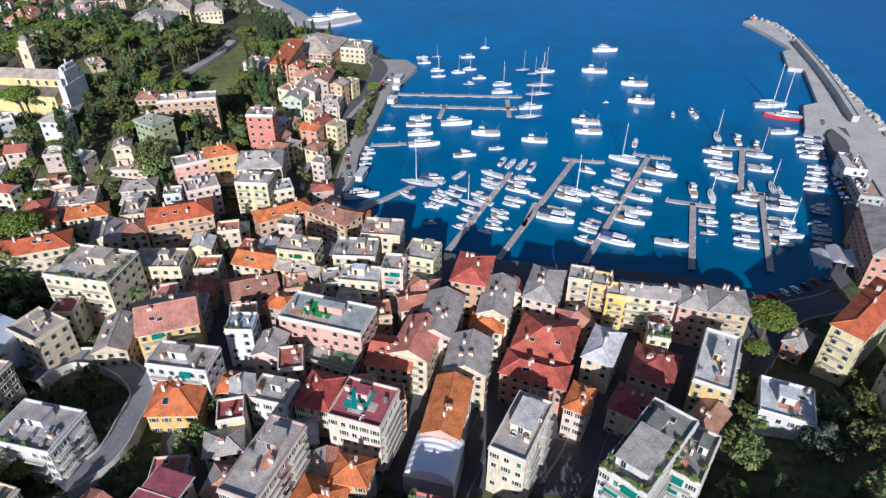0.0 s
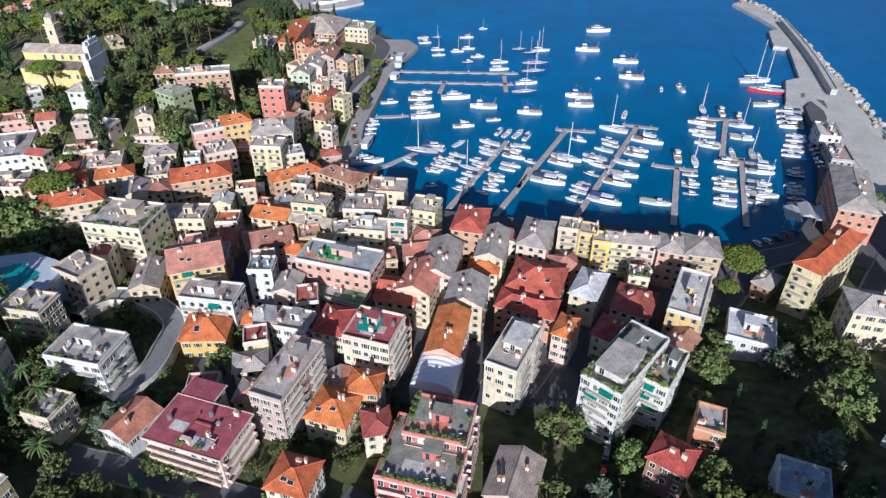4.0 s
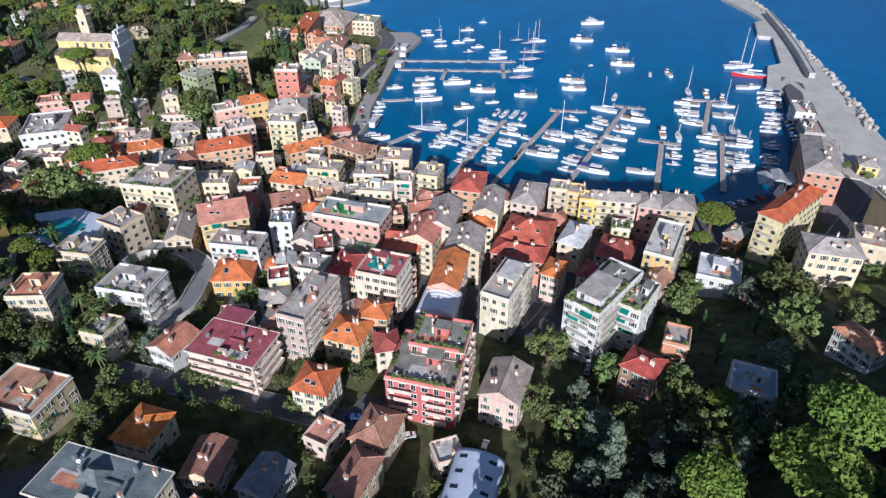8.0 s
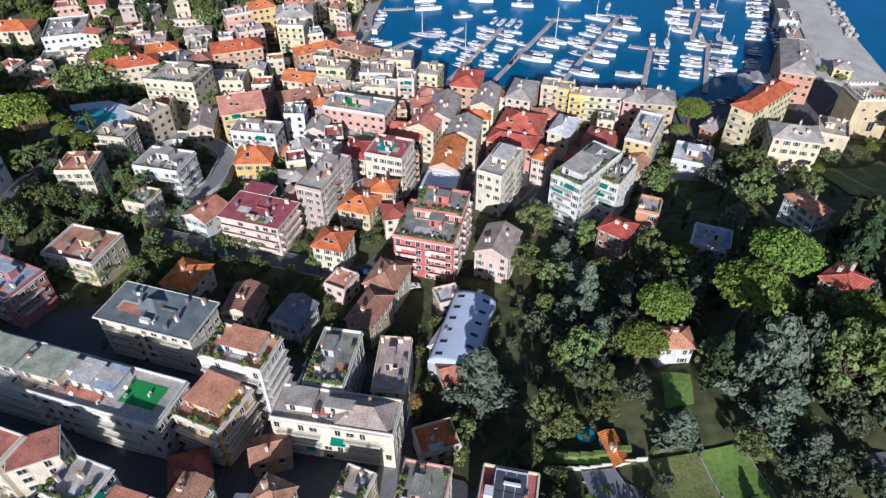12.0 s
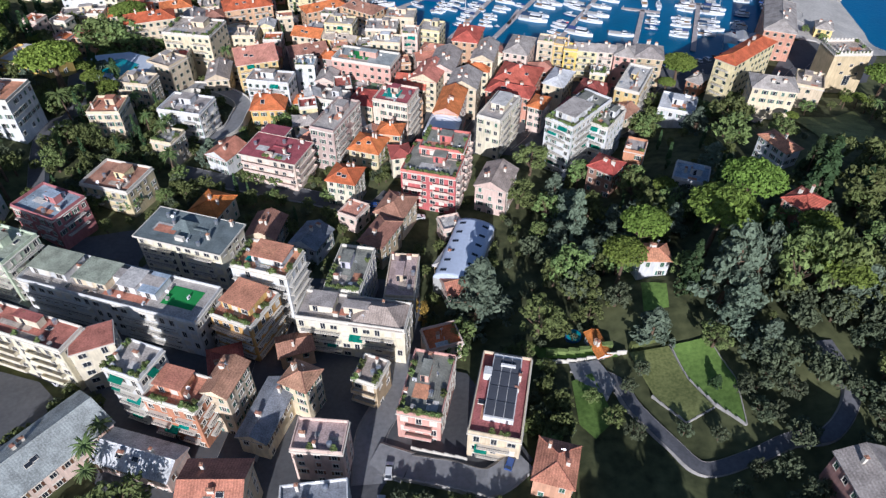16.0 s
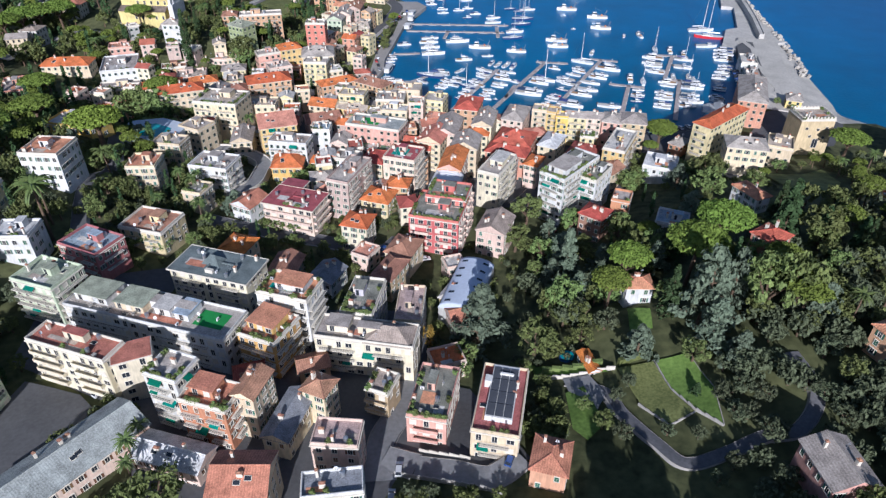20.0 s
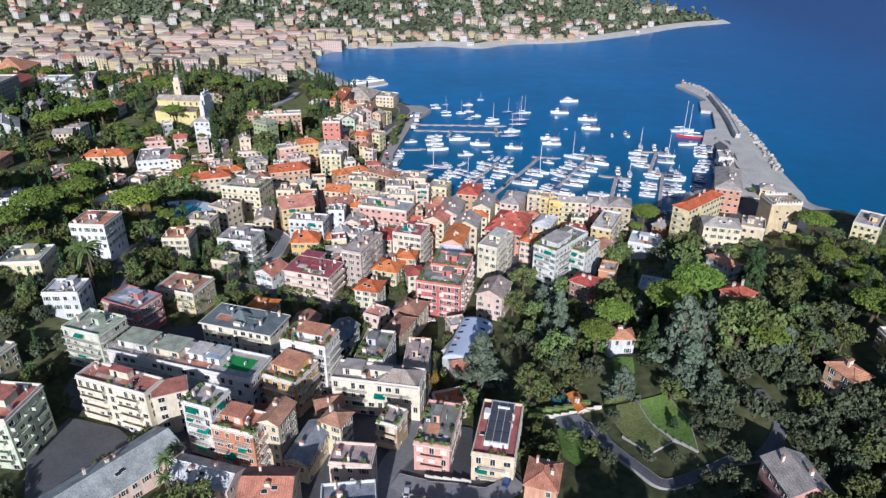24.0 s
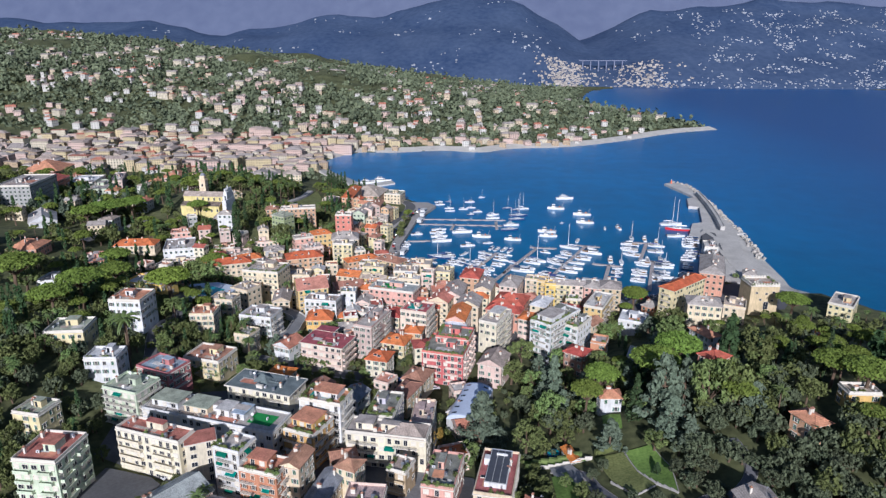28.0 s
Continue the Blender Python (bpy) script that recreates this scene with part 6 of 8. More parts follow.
def build_sailing_boat(base, pick, paint=None):
    paint = paint or (WHITE, HULL_BLUE, WHITE)[pick]
    tagged(base, f"{'navy' if paint is HULL_BLUE else 'red' if paint is HULL_RED else 'white'} hulled sailing boat with bare mast and rigging", "sailing boat", "boats of the marina")
    bm = bmesh.new()
    hull(bm, 10, 2.9, 0.85, transom=0.6)
    part("hull", bm, (paint, WHITE if pick != 2 else CREAM_DECK), base)
    bm = bmesh.new()
    cabin(bm, -1.4, 2.4, 1.7, 0.95, 0.5)
    part("cabin", bm, (WHITE, GLASS), base)
    bm = bmesh.new()
    tube(bm, (0.6, 0, 0.9), (0.6, 0, 13.0), 0.14, 0.09, 8)
    for z in (5.0, 8.6):
        tube(bm, (0.6, -0.9, z), (0.6, 0.9, z), 0.035, 0.035, 5)
    part("mast", bm, WHITE, base)
    bm = bmesh.new()
    tube(bm, (0.5, 0, 1.9), (-3.6, 0, 1.9), 0.09, 0.09, 8)
    tube(bm, (0.3, 0, 2.1), (-3.5, 0, 2.05), 0.17, 0.12, 8)
    part("boom", bm, CANVAS if pick else WHITE, base)
    bm = bmesh.new()
    for end in ((4.8, 0, 1.15), (-4.8, 0, 1.0), (0.4, 1.3, 1.0), (0.4, -1.3, 1.0)):
        tube(bm, (0.6, 0, 12.9), end, 0.02, 0.02, 4)
    part("rigging", bm, RAILING, base)


def sailing_boat(x, y, turn, length):
    return boat("sailing_boat", x, y, turn, length, build_sailing_boat, 3)


def red_sailing_boat(x, y, turn, length):
    return boat("sailing_yacht", x, y, turn, length, lambda b, p: build_sailing_boat(b, 0, HULL_RED), 1)


def build_fishing_boat(base, pick):
    tagged(base, ("white fishing boat with wheelhouse and stern gantry", "white trawler with pale deck and net gantry")[pick], "fishing boat", "boats of the marina")
    bm = bmesh.new()
    hull(bm, 10, 3.2, 1.15, transom=0.75)
    part("hull", bm, (WHITE, CREAM_DECK), base)
    bm = bmesh.new()
    cabin(bm, 0.4, 2.6, 1.8, 1.3, 1.7, rake=0.05)
    part("wheelhouse", bm, (WHITE, GLASS), base)
    bm = bmesh.new()
    for s in (-1.1, 1.1):
        tube(bm, (-3.6, s, 1.1), (-4.5, s * 0.7, 3.8), 0.08, 0.08, 6)
    tube(bm, (-4.5, -0.8, 3.8), (-4.5, 0.8, 3.8), 0.08, 0.08, 6)
    tube(bm, (-3.9, -1.0, 2.2), (-3.9, 1.0, 2.2), 0.06, 0.06, 6)
    part("gantry", bm, METAL, base)
    bm = bmesh.new()
    tube(bm, (1.2, 0, 3.0), (1.2, 0, 5.4), 0.06, 0.04, 6)
    tube(bm, (1.2, 0, 4.8), (-1.8, 0, 3.4), 0.05, 0.05, 5)
    part("mast", bm, METAL, base)
    bm = bmesh.new()
    tube(bm, (-2.2, -0.6, 1.6), (-2.2, 0.6, 1.6), 0.45, 0.45, 10)
    part("net_drum", bm, DECK["tilebrown"], base)


def fishing_boat(x, y, turn, length):
    return boat("fishing_boat", x, y, turn, length, build_fishing_boat, 2)


motor_boat(2.8, 620.5, 3, 11)
motor_boat(10.0, 581.2, 5, 10)
motor_boat(4.0, 569.7, 4, 9)
motor_boat(17.4, 482.1, 6, 9)
motor_boat(1.3, 473.6, 6, 13)
motor_boat(83.9, 546.2, 2, 4)
motor_boat(172.7, 508.9, 1, 17)
sailing_boat(14.9, 641.4, 8, 7)
sailing_boat(-3.4, 590.7, 3, 10)
sailing_boat(4.0, 596.7, 3, 10)
sailing_boat(24.0, 570.8, 9, 13)
sailing_boat(23.5, 558.3, 5, 14)
sailing_boat(38.7, 596.6, 8, 11)
sailing_boat(45.6, 590.0, 5, 10)
sailing_boat(53.0, 595.3, 6, 14)
sailing_boat(47.3, 568.3, 2, 19)
sailing_boat(45.0, 554.6, 6, 17)
sailing_boat(36.7, 520.9, 8, 17)
sailing_boat(179.3, 545.6, 5, 22)
motor_yacht(38.9, 535.4, 7, 15)
motor_yacht(-3.4, 511.2, 6, 19)
motor_yacht(99.2, 639.7, 2, 20)
fishing_boat(85.0, 597.1, 180, 18)
fishing_boat(106.4, 575.4, 179, 18)
fishing_boat(104.6, 547.3, 176, 17)
fishing_boat(67.7, 516.3, 174, 17)
fishing_boat(67.3, 503.6, 181, 16)
fishing_boat(37.5, 491.9, 178, 15)
fishing_boat(12.3, 498.9, 180, 17)
motor_boat(119.0, 530.4, 78, 8)
fishing_boat(130.0, 531.0, 102, 12)
motor_boat(-0.8, 453.0, 48, 10)
red_sailing_boat(180.2, 529.3, 169, 23)
motor_boat(-28.2, 618.7, 7, 9)
motor_boat(-26.2, 607.4, 5, 10)
motor_boat(-27.3, 612.6, 8, 9)
motor_boat(-23.4, 517.7, 8, 14)
motor_boat(-23.9, 508.6, 2, 15)
motor_boat(-13.9, 448.7, 2, 13)
motor_boat(-13.0, 410.9, 3, 6)
motor_boat(-41.0, 502.9, 9, 11)
motor_boat(-48.0, 477.5, 4, 8)
motor_boat(-46.9, 473.8, 6, 8)
motor_boat(-47.8, 468.3, 3, 8)
motor_boat(-47.5, 462.3, 5, 8)
motor_boat(-12.0, 424.8, 4, 9)
sailing_boat(-16.8, 593.4, 4, 10)
sailing_boat(-15.9, 583.1, 6, 10)
sailing_boat(-18.3, 619.3, 6, 8)
motor_yacht(-19.5, 484.6, 8, 18)
motor_yacht(-22.2, 497.2, 6, 15)
sailing_boat(-19.8, 443.0, 168, 20)
motor_boat(-24.7, 433.4, 143, 10)
motor_boat(-13.4, 448.7, 144, 14)
motor_yacht(-44.7, 431.5, 11, 18)
motor_boat(181.7, 499.1, 169, 15)
motor_boat(179.0, 491.8, 175, 15)
motor_boat(176.8, 485.2, 176, 15)
motor_boat(175.6, 480.1, 175, 14)
motor_boat(173.6, 469.1, 173, 11)
motor_boat(171.1, 463.2, 174, 11)
motor_boat(167.7, 457.4, 170, 11)
motor_boat(164.9, 451.8, 175, 12)
motor_boat(162.3, 447.0, 173, 10)
motor_boat(158.0, 431.0, 170, 9)
motor_boat(155.9, 426.2, 169, 9)
motor_boat(151.0, 416.8, 175, 9)
motor_boat(151.2, 413.6, 176, 9)
motor_boat(149.8, 410.4, 169, 9)
motor_boat(147.5, 405.2, 174, 9)
motor_boat(146.5, 401.1, 171, 9)
motor_boat(129.0, 482.4, 165, 16)
motor_boat(126.0, 471.6, 166, 15)
motor_boat(125.8, 467.6, 170, 13)
motor_boat(124.7, 458.3, 171, 14)
motor_boat(125.0, 455.3, 164, 12)
motor_boat(127.9, 437.8, 169, 13)
motor_boat(126.5, 432.8, 164, 10)
motor_boat(121.5, 421.5, 170, 12)
motor_boat(120.7, 416.9, 167, 11)
motor_boat(119.2, 412.4, 171, 12)
motor_boat(116.5, 403.8, 172, 11)
motor_boat(115.1, 399.7, 168, 11)
motor_boat(144.6, 467.7, -11, 13)
motor_boat(144.5, 465.0, -17, 13)
motor_boat(143.0, 435.2, -18, 15)
motor_boat(140.7, 429.3, -14, 15)
motor_boat(136.8, 419.2, -19, 12)
motor_boat(134.4, 413.1, -17, 13)
motor_boat(130.0, 401.7, -16, 11)
motor_boat(107.2, 425.5, -14, 8)
motor_boat(105.3, 417.7, -18, 9)
motor_boat(104.2, 413.8, -19, 9)
motor_boat(102.6, 407.4, -12, 8)
sailing_boat(149.1, 480.1, -16, 14)
sailing_boat(134.0, 408.0, -11, 16)
motor_boat(144.1, 498.2, 85, 13)
motor_boat(151.9, 492.3, 81, 11)
motor_boat(133.9, 448.5, 82, 11)
motor_boat(146.2, 445.6, 82, 8)
motor_boat(105.7, 443.6, 83, 14)
sailing_boat(134.5, 500.4, 81, 14)
sailing_boat(143.3, 447.2, 80, 13)
sailing_boat(112.9, 438.8, 81, 13)
motor_boat(85.1, 399.7, -16, 15)
motor_boat(94.8, 459.5, -24, 18)
motor_boat(97.0, 467.4, -25, 10)
motor_boat(88.1, 449.9, -22, 12)
motor_boat(86.0, 444.5, -26, 13)
motor_boat(79.7, 435.6, -26, 14)
motor_boat(75.6, 424.1, -20, 16)
motor_boat(71.3, 416.2, -24, 15)
motor_boat(63.0, 400.1, -24, 17)
motor_boat(75.7, 459.3, 152, 10)
motor_boat(75.4, 454.8, 155, 10)
motor_boat(71.1, 449.1, 157, 11)
motor_boat(65.3, 440.7, 152, 14)
motor_boat(64.5, 435.9, 157, 14)
motor_boat(66.4, 432.7, 157, 12)
motor_boat(60.7, 423.4, 152, 9)
motor_boat(56.5, 415.5, 157, 7)
motor_boat(54.0, 411.8, 156, 9)
motor_boat(52.6, 408.0, 157, 9)
motor_boat(50.0, 400.9, 155, 9)
sailing_boat(80.1, 472.6, 158, 17)
motor_boat(89.8, 492.3, 72, 11)
motor_boat(60.3, 459.8, -28, 9)
motor_boat(48.0, 434.1, -28, 14)
motor_boat(43.3, 422.6, -23, 14)
motor_boat(40.1, 416.3, -20, 18)
sailing_boat(51.3, 439.4, -26, 17)
motor_boat(33.7, 435.1, 156, 8)
motor_boat(30.6, 451.6, -23, 10)
motor_boat(25.9, 447.7, -25, 10)
motor_boat(25.9, 439.9, -25, 13)
motor_boat(24.0, 431.3, -25, 11)
motor_boat(22.1, 427.3, -25, 9)
motor_boat(16.9, 421.4, -23, 9)
motor_boat(16.7, 417.3, -26, 9)
motor_boat(14.1, 413.6, -25, 8)
motor_boat(14.0, 408.3, -22, 9)
motor_boat(9.9, 405.2, -28, 7)
motor_boat(20.3, 407.4, -23, 4)
motor_boat(34.1, 462.4, 64, 11)
motor_boat(29.7, 465.3, 60, 12)
motor_boat(24.2, 465.8, 60, 11)
motor_boat(20.0, 467.6, 64, 10)
motor_boat(14.6, 454.5, 154, 13)
motor_boat(13.5, 447.1, 153, 11)
motor_boat(13.4, 442.8, 155, 11)
motor_boat(8.8, 434.0, 158, 11)
motor_boat(9.6, 429.0, 153, 11)
motor_boat(4.5, 420.8, 155, 10)
motor_boat(2.1, 414.5, 155, 10)
motor_boat(-0.3, 407.1, 159, 9)
motor_boat(-4.0, 435.1, 156, 10)
motor_boat(-1.5, 440.3, 159, 10)
motor_boat(-5.6, 428.3, 153, 10)
sailing_boat(3.7, 427.1, 155, 13)
motor_boat(-12.9, 424.7, -34, 9)
motor_boat(-10.5, 429.7, -32, 9)
motor_boat(-9.4, 434.8, -35, 9)
motor_yacht(-112.7, 700.3, 10, 24)
motor_yacht(-98.1, 712.3, 9, 26)

# ---- trees ----
PINE_LEAF = material("umbrella_pine_needles", (0.088, 0.138, 0.019), 0.8, vary=0.3, size=0.5, second=(0.165, 0.230, 0.038), hue=0.2)
# the same pine shape again, with a brighter yellow green crown
BRIGHT_PINE_LEAF = material("bright_pine_needles", (0.12, 0.175, 0.02), 0.8, vary=0.3, size=0.5, second=(0.20, 0.265, 0.04), hue=0.1)
CEDAR_LEAF = material("blue_cedar_needles", (0.078, 0.112, 0.078), 0.8, vary=0.4, size=0.5, second=(0.140, 0.178, 0.118), hue=0.15)
OLIVE_LEAF = material("olive_leaves", (0.050, 0.066, 0.035), 0.8, vary=0.4, size=0.4, second=(0.104, 0.122, 0.066), hue=0.2)
CYPRESS_LEAF = material("cypress_needles", (0.025, 0.05, 0.018), 0.85, vary=0.4, size=0.5, second=(0.05, 0.085, 0.03), hue=0.2)
GOLD_LEAF = material("autumn_leaves", (0.20, 0.13, 0.02), 0.8, vary=0.4, size=0.5, second=(0.30, 0.20, 0.04), hue=0.15)
PALM_LEAF = material("palm_fronds", (0.06, 0.10, 0.025), 0.6, vary=0.35, size=0.4, second=(0.12, 0.16, 0.05), hue=0.15)
TREES = {}
SPECIES = {"robinia": (BRIGHT_PINE_LEAF, "broad robinia with a bright yellow green crown"), "pine": (PINE_LEAF, "umbrella pine with a flat bright green crown"), "broad": (LEAF, "leafy broad tree with an uneven green crown"), "cedar": (CEDAR_LEAF, "tall cedar with layered blue green branches"),
           "olive": (OLIVE_LEAF, "old olive tree with a silvery crown"), "cypress": (CYPRESS_LEAF, "slender dark green cypress"), "golden": (GOLD_LEAF, "upright tree with golden autumn leaves"),
           "conifer": (CYPRESS_LEAF, "pointed dark green conifer"), "palm": (PALM_LEAF, "tall palm with arching fronds")}


def build_tree(kind, pick):
    """A tree one unit wide scaled by 10: crown about 10 m wide, returned as its root object."""
    rnd = random.Random(len(kind) * 31 + pick * 17 + 5)
    leaf, label = SPECIES[kind]
    base = new(kind + "_tree" if kind not in ("palm", "cypress", "conifer") else {"palm": "palm", "cypress": "cypress", "conifer": "conifer"}[kind])
    tagged(base, label, "tree", "trees of the town")
    bm = bmesh.new()
    v, f = [], []
    if kind == "palm":
        top = 17.0
        lean = rnd.uniform(-0.8, 0.8)
        for k in range(4):
            tube(bm, (lean * (k / 4) ** 2, 0, top * k / 4 - 0.3), (lean * ((k + 1) / 4) ** 2, 0, top * (k + 1) / 4), 0.42 - 0.04 * k, 0.38 - 0.04 * k, 8)
        for k in range(34):
            a, rise = rnd.uniform(0, 6.283), rnd.uniform(-0.5, 1.1)
            p = Vector((lean, 0, top))
            way = Vector((math.cos(a), math.sin(a), rise)).normalized()
            side = Vector((-math.sin(a), math.cos(a), 0))
            for s in range(6):
                q = p + way * 0.95
                wd0, wd1 = 0.5 * (1 - s / 7), 0.5 * (1 - (s + 1) / 7)
                n0 = len(v)
                for sd in (-1, 1):
                    n0 = len(v)
                    v += [p, q, q + side * sd * wd1 * 1.3 - Vector((0, 0, wd1 * 0.7)), p + side * sd * wd0 * 1.3 - Vector((0, 0, wd0 * 0.7))]
                    f.append((n0, n0 + 1, n0 + 2, n0 + 3))
                p = q
                way = (way + Vector((0, 0, -0.27))).normalized()
    elif kind in ("cypress", "conifer"):
        hgt = 36.0 if kind == "cypress" else 22.0
        tube(bm, (0, 0, -0.5), (0, 0, hgt * 0.9), 0.5, 0.08, 7)
        for k in range(46):
            t = (k + rnd.random()) / 46
            wd = (4.6 * math.sin(min(1, t * 3) * 1.57) * (1 - t) ** 0.55) if kind == "cypress" else 5.2 * (1 - t) ** 0.9
            a = rnd.uniform(0, 6.283)
            leaves(v, f, (math.cos(a) * wd * 0.62, math.sin(a) * wd * 0.62, 1.0 + t * hgt * 0.96), 0.5 + wd * 0.36, 24, 0.95, rnd, 1.3)
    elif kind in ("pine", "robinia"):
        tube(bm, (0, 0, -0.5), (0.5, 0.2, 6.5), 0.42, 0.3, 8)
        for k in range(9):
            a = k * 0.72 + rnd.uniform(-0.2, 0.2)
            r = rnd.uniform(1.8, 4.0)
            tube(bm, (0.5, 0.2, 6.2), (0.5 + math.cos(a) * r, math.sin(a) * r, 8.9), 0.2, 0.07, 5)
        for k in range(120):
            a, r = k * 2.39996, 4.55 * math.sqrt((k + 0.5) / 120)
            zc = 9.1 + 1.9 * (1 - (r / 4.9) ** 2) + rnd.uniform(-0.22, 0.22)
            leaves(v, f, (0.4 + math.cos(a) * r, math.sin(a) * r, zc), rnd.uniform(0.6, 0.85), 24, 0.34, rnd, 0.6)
    elif kind == "cedar":
        tube(bm, (0, 0, -0.5), (0.2, 0, 11.0), 0.5, 0.08, 8)
        for lay in range(9):
            t = lay / 8
            z = 2.0 + 9.2 * t
            R = 4.9 * (1 - t) ** 0.7 + 0.5
            for k in range(max(4, int(8 - 4 * t))):
                a = rnd.uniform(0, 6.283)
                r = R * rnd.uniform(0.45, 0.95)
                tube(bm, (0, 0, z - 0.2), (math.cos(a) * r, math.sin(a) * r, z), 0.12, 0.03, 4)
                for s in (0.55, 1.0):
                    leaves(v, f, (math.cos(a) * r * s, math.sin(a) * r * s, z + rnd.uniform(-0.3, 0.3)), rnd.uniform(0.7, 1.2), 26, 0.45, rnd, 0.5)
    else:
        tall = {"broad": 6.0, "olive": 4.0, "golden": 9.0}[kind]
        tube(bm, (0, 0, -0.5), (rnd.uniform(-0.4, 0.4), rnd.uniform(-0.4, 0.4), tall * 0.55), 0.45, 0.3, 8)
        for k in range(7):
            a = k * 0.9 + rnd.uniform(-0.3, 0.3)
            r = rnd.uniform(1.6, 3.2)
            tube(bm, (0, 0, tall * 0.45), (math.cos(a) * r, math.sin(a) * r, tall * rnd.uniform(0.8, 1.3)), 0.22, 0.06, 5)
        for k in range(50):
            a, b = rnd.uniform(0, 6.283), math.acos(rnd.uniform(-0.75, 1))
            r = 4.1 * rnd.uniform(0.55, 1.0)
            sz = {"broad": 0.85, "olive": 0.6, "golden": 2.2}[kind]
            wd = 0.62 if kind == "golden" else 1.0
            leaves(v, f, (math.cos(a) * math.sin(b) * r * wd, math.sin(a) * math.sin(b) * r * wd, tall + math.cos(b) * r * sz), rnd.uniform(0.65, 1.2), 22, 0.42, rnd, 0.85)
    part("trunk", bm, BARK, base)
    me = leaf_mesh("crown", v, f, leaf)
    ob = new("crown", me)
    ob.parent = base
    top = max(q[2] for q in v) if v else 1
    return base, top


LANDMARKS = []


def plant(kind, x, y, width, height, z=None):
    if kind in ("pine", "cedar", "robinia", "conifer") and y < 260:
        LANDMARKS.append((x, y, width))
    pick = int(abs(x * 5.7 + y * 2.3)) % (4 if kind in ("broad", "olive") else 2)
    zz = ground_z(x, y) if z is None else z
    spin = (x * 37 + y * 91) % 360
    wide = 10.0
    if (kind, pick) not in TREES:
        base, top = build_tree(kind, pick)
        TREES[kind, pick] = (base, top)
        if kind == "palm":
            s = (height / top,) * 3
        else:
            s = (width / wide, width / wide, height / top)
        base.matrix_basis = pose(x, y, zz, 0, 0, spin) @ Matrix.Diagonal((*s, 1))
        return base
    base, top = TREES[kind, pick]
    s = (height / top,) * 3 if kind == "palm" else (width / wide, width / wide, height / top)
    o = base.scale
    return copy_thing(base, pose(x, y, zz, 0, 0, spin) @ Matrix.Diagonal((s[0] / o[0], s[1] / o[1], s[2] / o[2], 1)))


plant('pine', 52.6, 206.2, 13.5, 19.8)
plant('pine', 44.5, 194.5, 12.0, 17.0)
plant('olive', 41.0, 159.0, 5.0, 4.5)
plant('broad', 36.0, 150.0, 6.5, 6.5)
plant('broad', 32.5, 156.5, 5.0, 5.0)
plant('olive', 40.0, 146.5, 6.0, 5.5)
plant('olive', 50.5, 146.5, 4.5, 4.0)
plant('olive', 45.0, 164.0, 5.0, 4.0)
plant('olive', 57.0, 144.5, 4.6, 4.0)
plant('olive', 62.0, 135.5, 6.0, 5.0)
plant('olive', 69.0, 148.5, 6.0, 5.2)
plant('olive', 70.5, 156.0, 7.0, 6.0)
plant('olive', 68.5, 164.5, 6.5, 5.5)
plant('olive', 57.5, 132.0, 5.0, 4.5)
plant('olive', 66.0, 128.0, 6.0, 5.0)
plant('pine', 83.6, 217.0, 18.0, 21.0)
plant('pine', 70.2, 204.6, 19.0, 22.0)
plant('cedar', 67.5, 182.5, 18.5, 26.0)
plant('cedar', 76.0, 186.5, 12.0, 21.0)
plant('broad', 82.0, 180.5, 17.0, 22.5)
plant('broad', 90.0, 179.5, 14.0, 20.0)
plant('broad', 90.4, 203.6, 14.4, 12.2)
plant('cedar', 94.2, 217.5, 11.4, 11.1)
plant('conifer', 60.4, 188.2, 7.0, 17.5)
plant('cedar', 6.8, 188.0, 19.0, 23.5)
plant('broad', 22.5, 180.0, 13.5, 14.5)
plant('broad', 32.4, 200.4, 14.0, 15.5)
plant('cedar', 36.0, 219.4, 12.0, 24.0)
plant('broad', 27.1, 265.0, 15.1, 12.8)
plant('broad', 21.3, 243.7, 14.2, 12.0)
plant('broad', 30.6, 236.5, 11.9, 10.1)
plant('broad', 41.1, 208.8, 9.1, 7.7)
plant('palm', 101.2, 172.8, 6.2, 12.5)
plant('palm', 178.8, 303.0, 6.8, 13.5)
plant('pine', 125.7, 189.2, 15.2, 15.2)
plant('pine', 130.8, 179.2, 16.6, 16.3)
plant('pine', 178.0, 322.0, 18.0, 17.5)
plant('pine', 97.4, 337.4, 13.4, 13.8)
plant('broad', 100.9, 282.0, 18.6, 15.8)
plant('cedar', 92.5, 289.8, 11.9, 11.6)
plant('conifer', 109.4, 237.6, 7.8, 17.2)
plant('broad', 111.9, 212.7, 11.5, 9.7)
plant('broad', 108.0, 194.8, 10.7, 9.1)
plant('broad', 114.9, 270.1, 11.4, 9.7)
plant('broad', 141.8, 306.2, 8.0, 6.5)
plant('broad', 179.0, 399.0, 5.0, 5.0)
plant('broad', 184.0, 389.0, 5.5, 4.6)
plant('pine', 90.1, 327.7, 7.9, 9.3)
plant('broad', 81.8, 313.2, 11.3, 9.6)
plant('broad', 71.1, 294.5, 9.5, 8.1)
plant('cedar', 1.2, 257.2, 6.4, 6.2)
plant('broad', -1.4, 203.5, 8.9, 7.6)
plant('broad', 35.9, 183.4, 8.3, 7.0)
plant('broad', 62.3, 169.3, 9.4, 8.0)
plant('pine', -234.0, 293.4, 27.7, 25.3)
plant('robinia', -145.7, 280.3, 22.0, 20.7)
plant('pine', -179.5, 264.2, 21.6, 20.4)
plant('pine', -180.3, 242.9, 18.3, 17.7)
plant('broad', -234.8, 303.4, 17.1, 14.5)
plant('pine', -208.9, 346.3, 17.9, 17.5)
plant('pine', -159.1, 369.5, 18.0, 17.5)
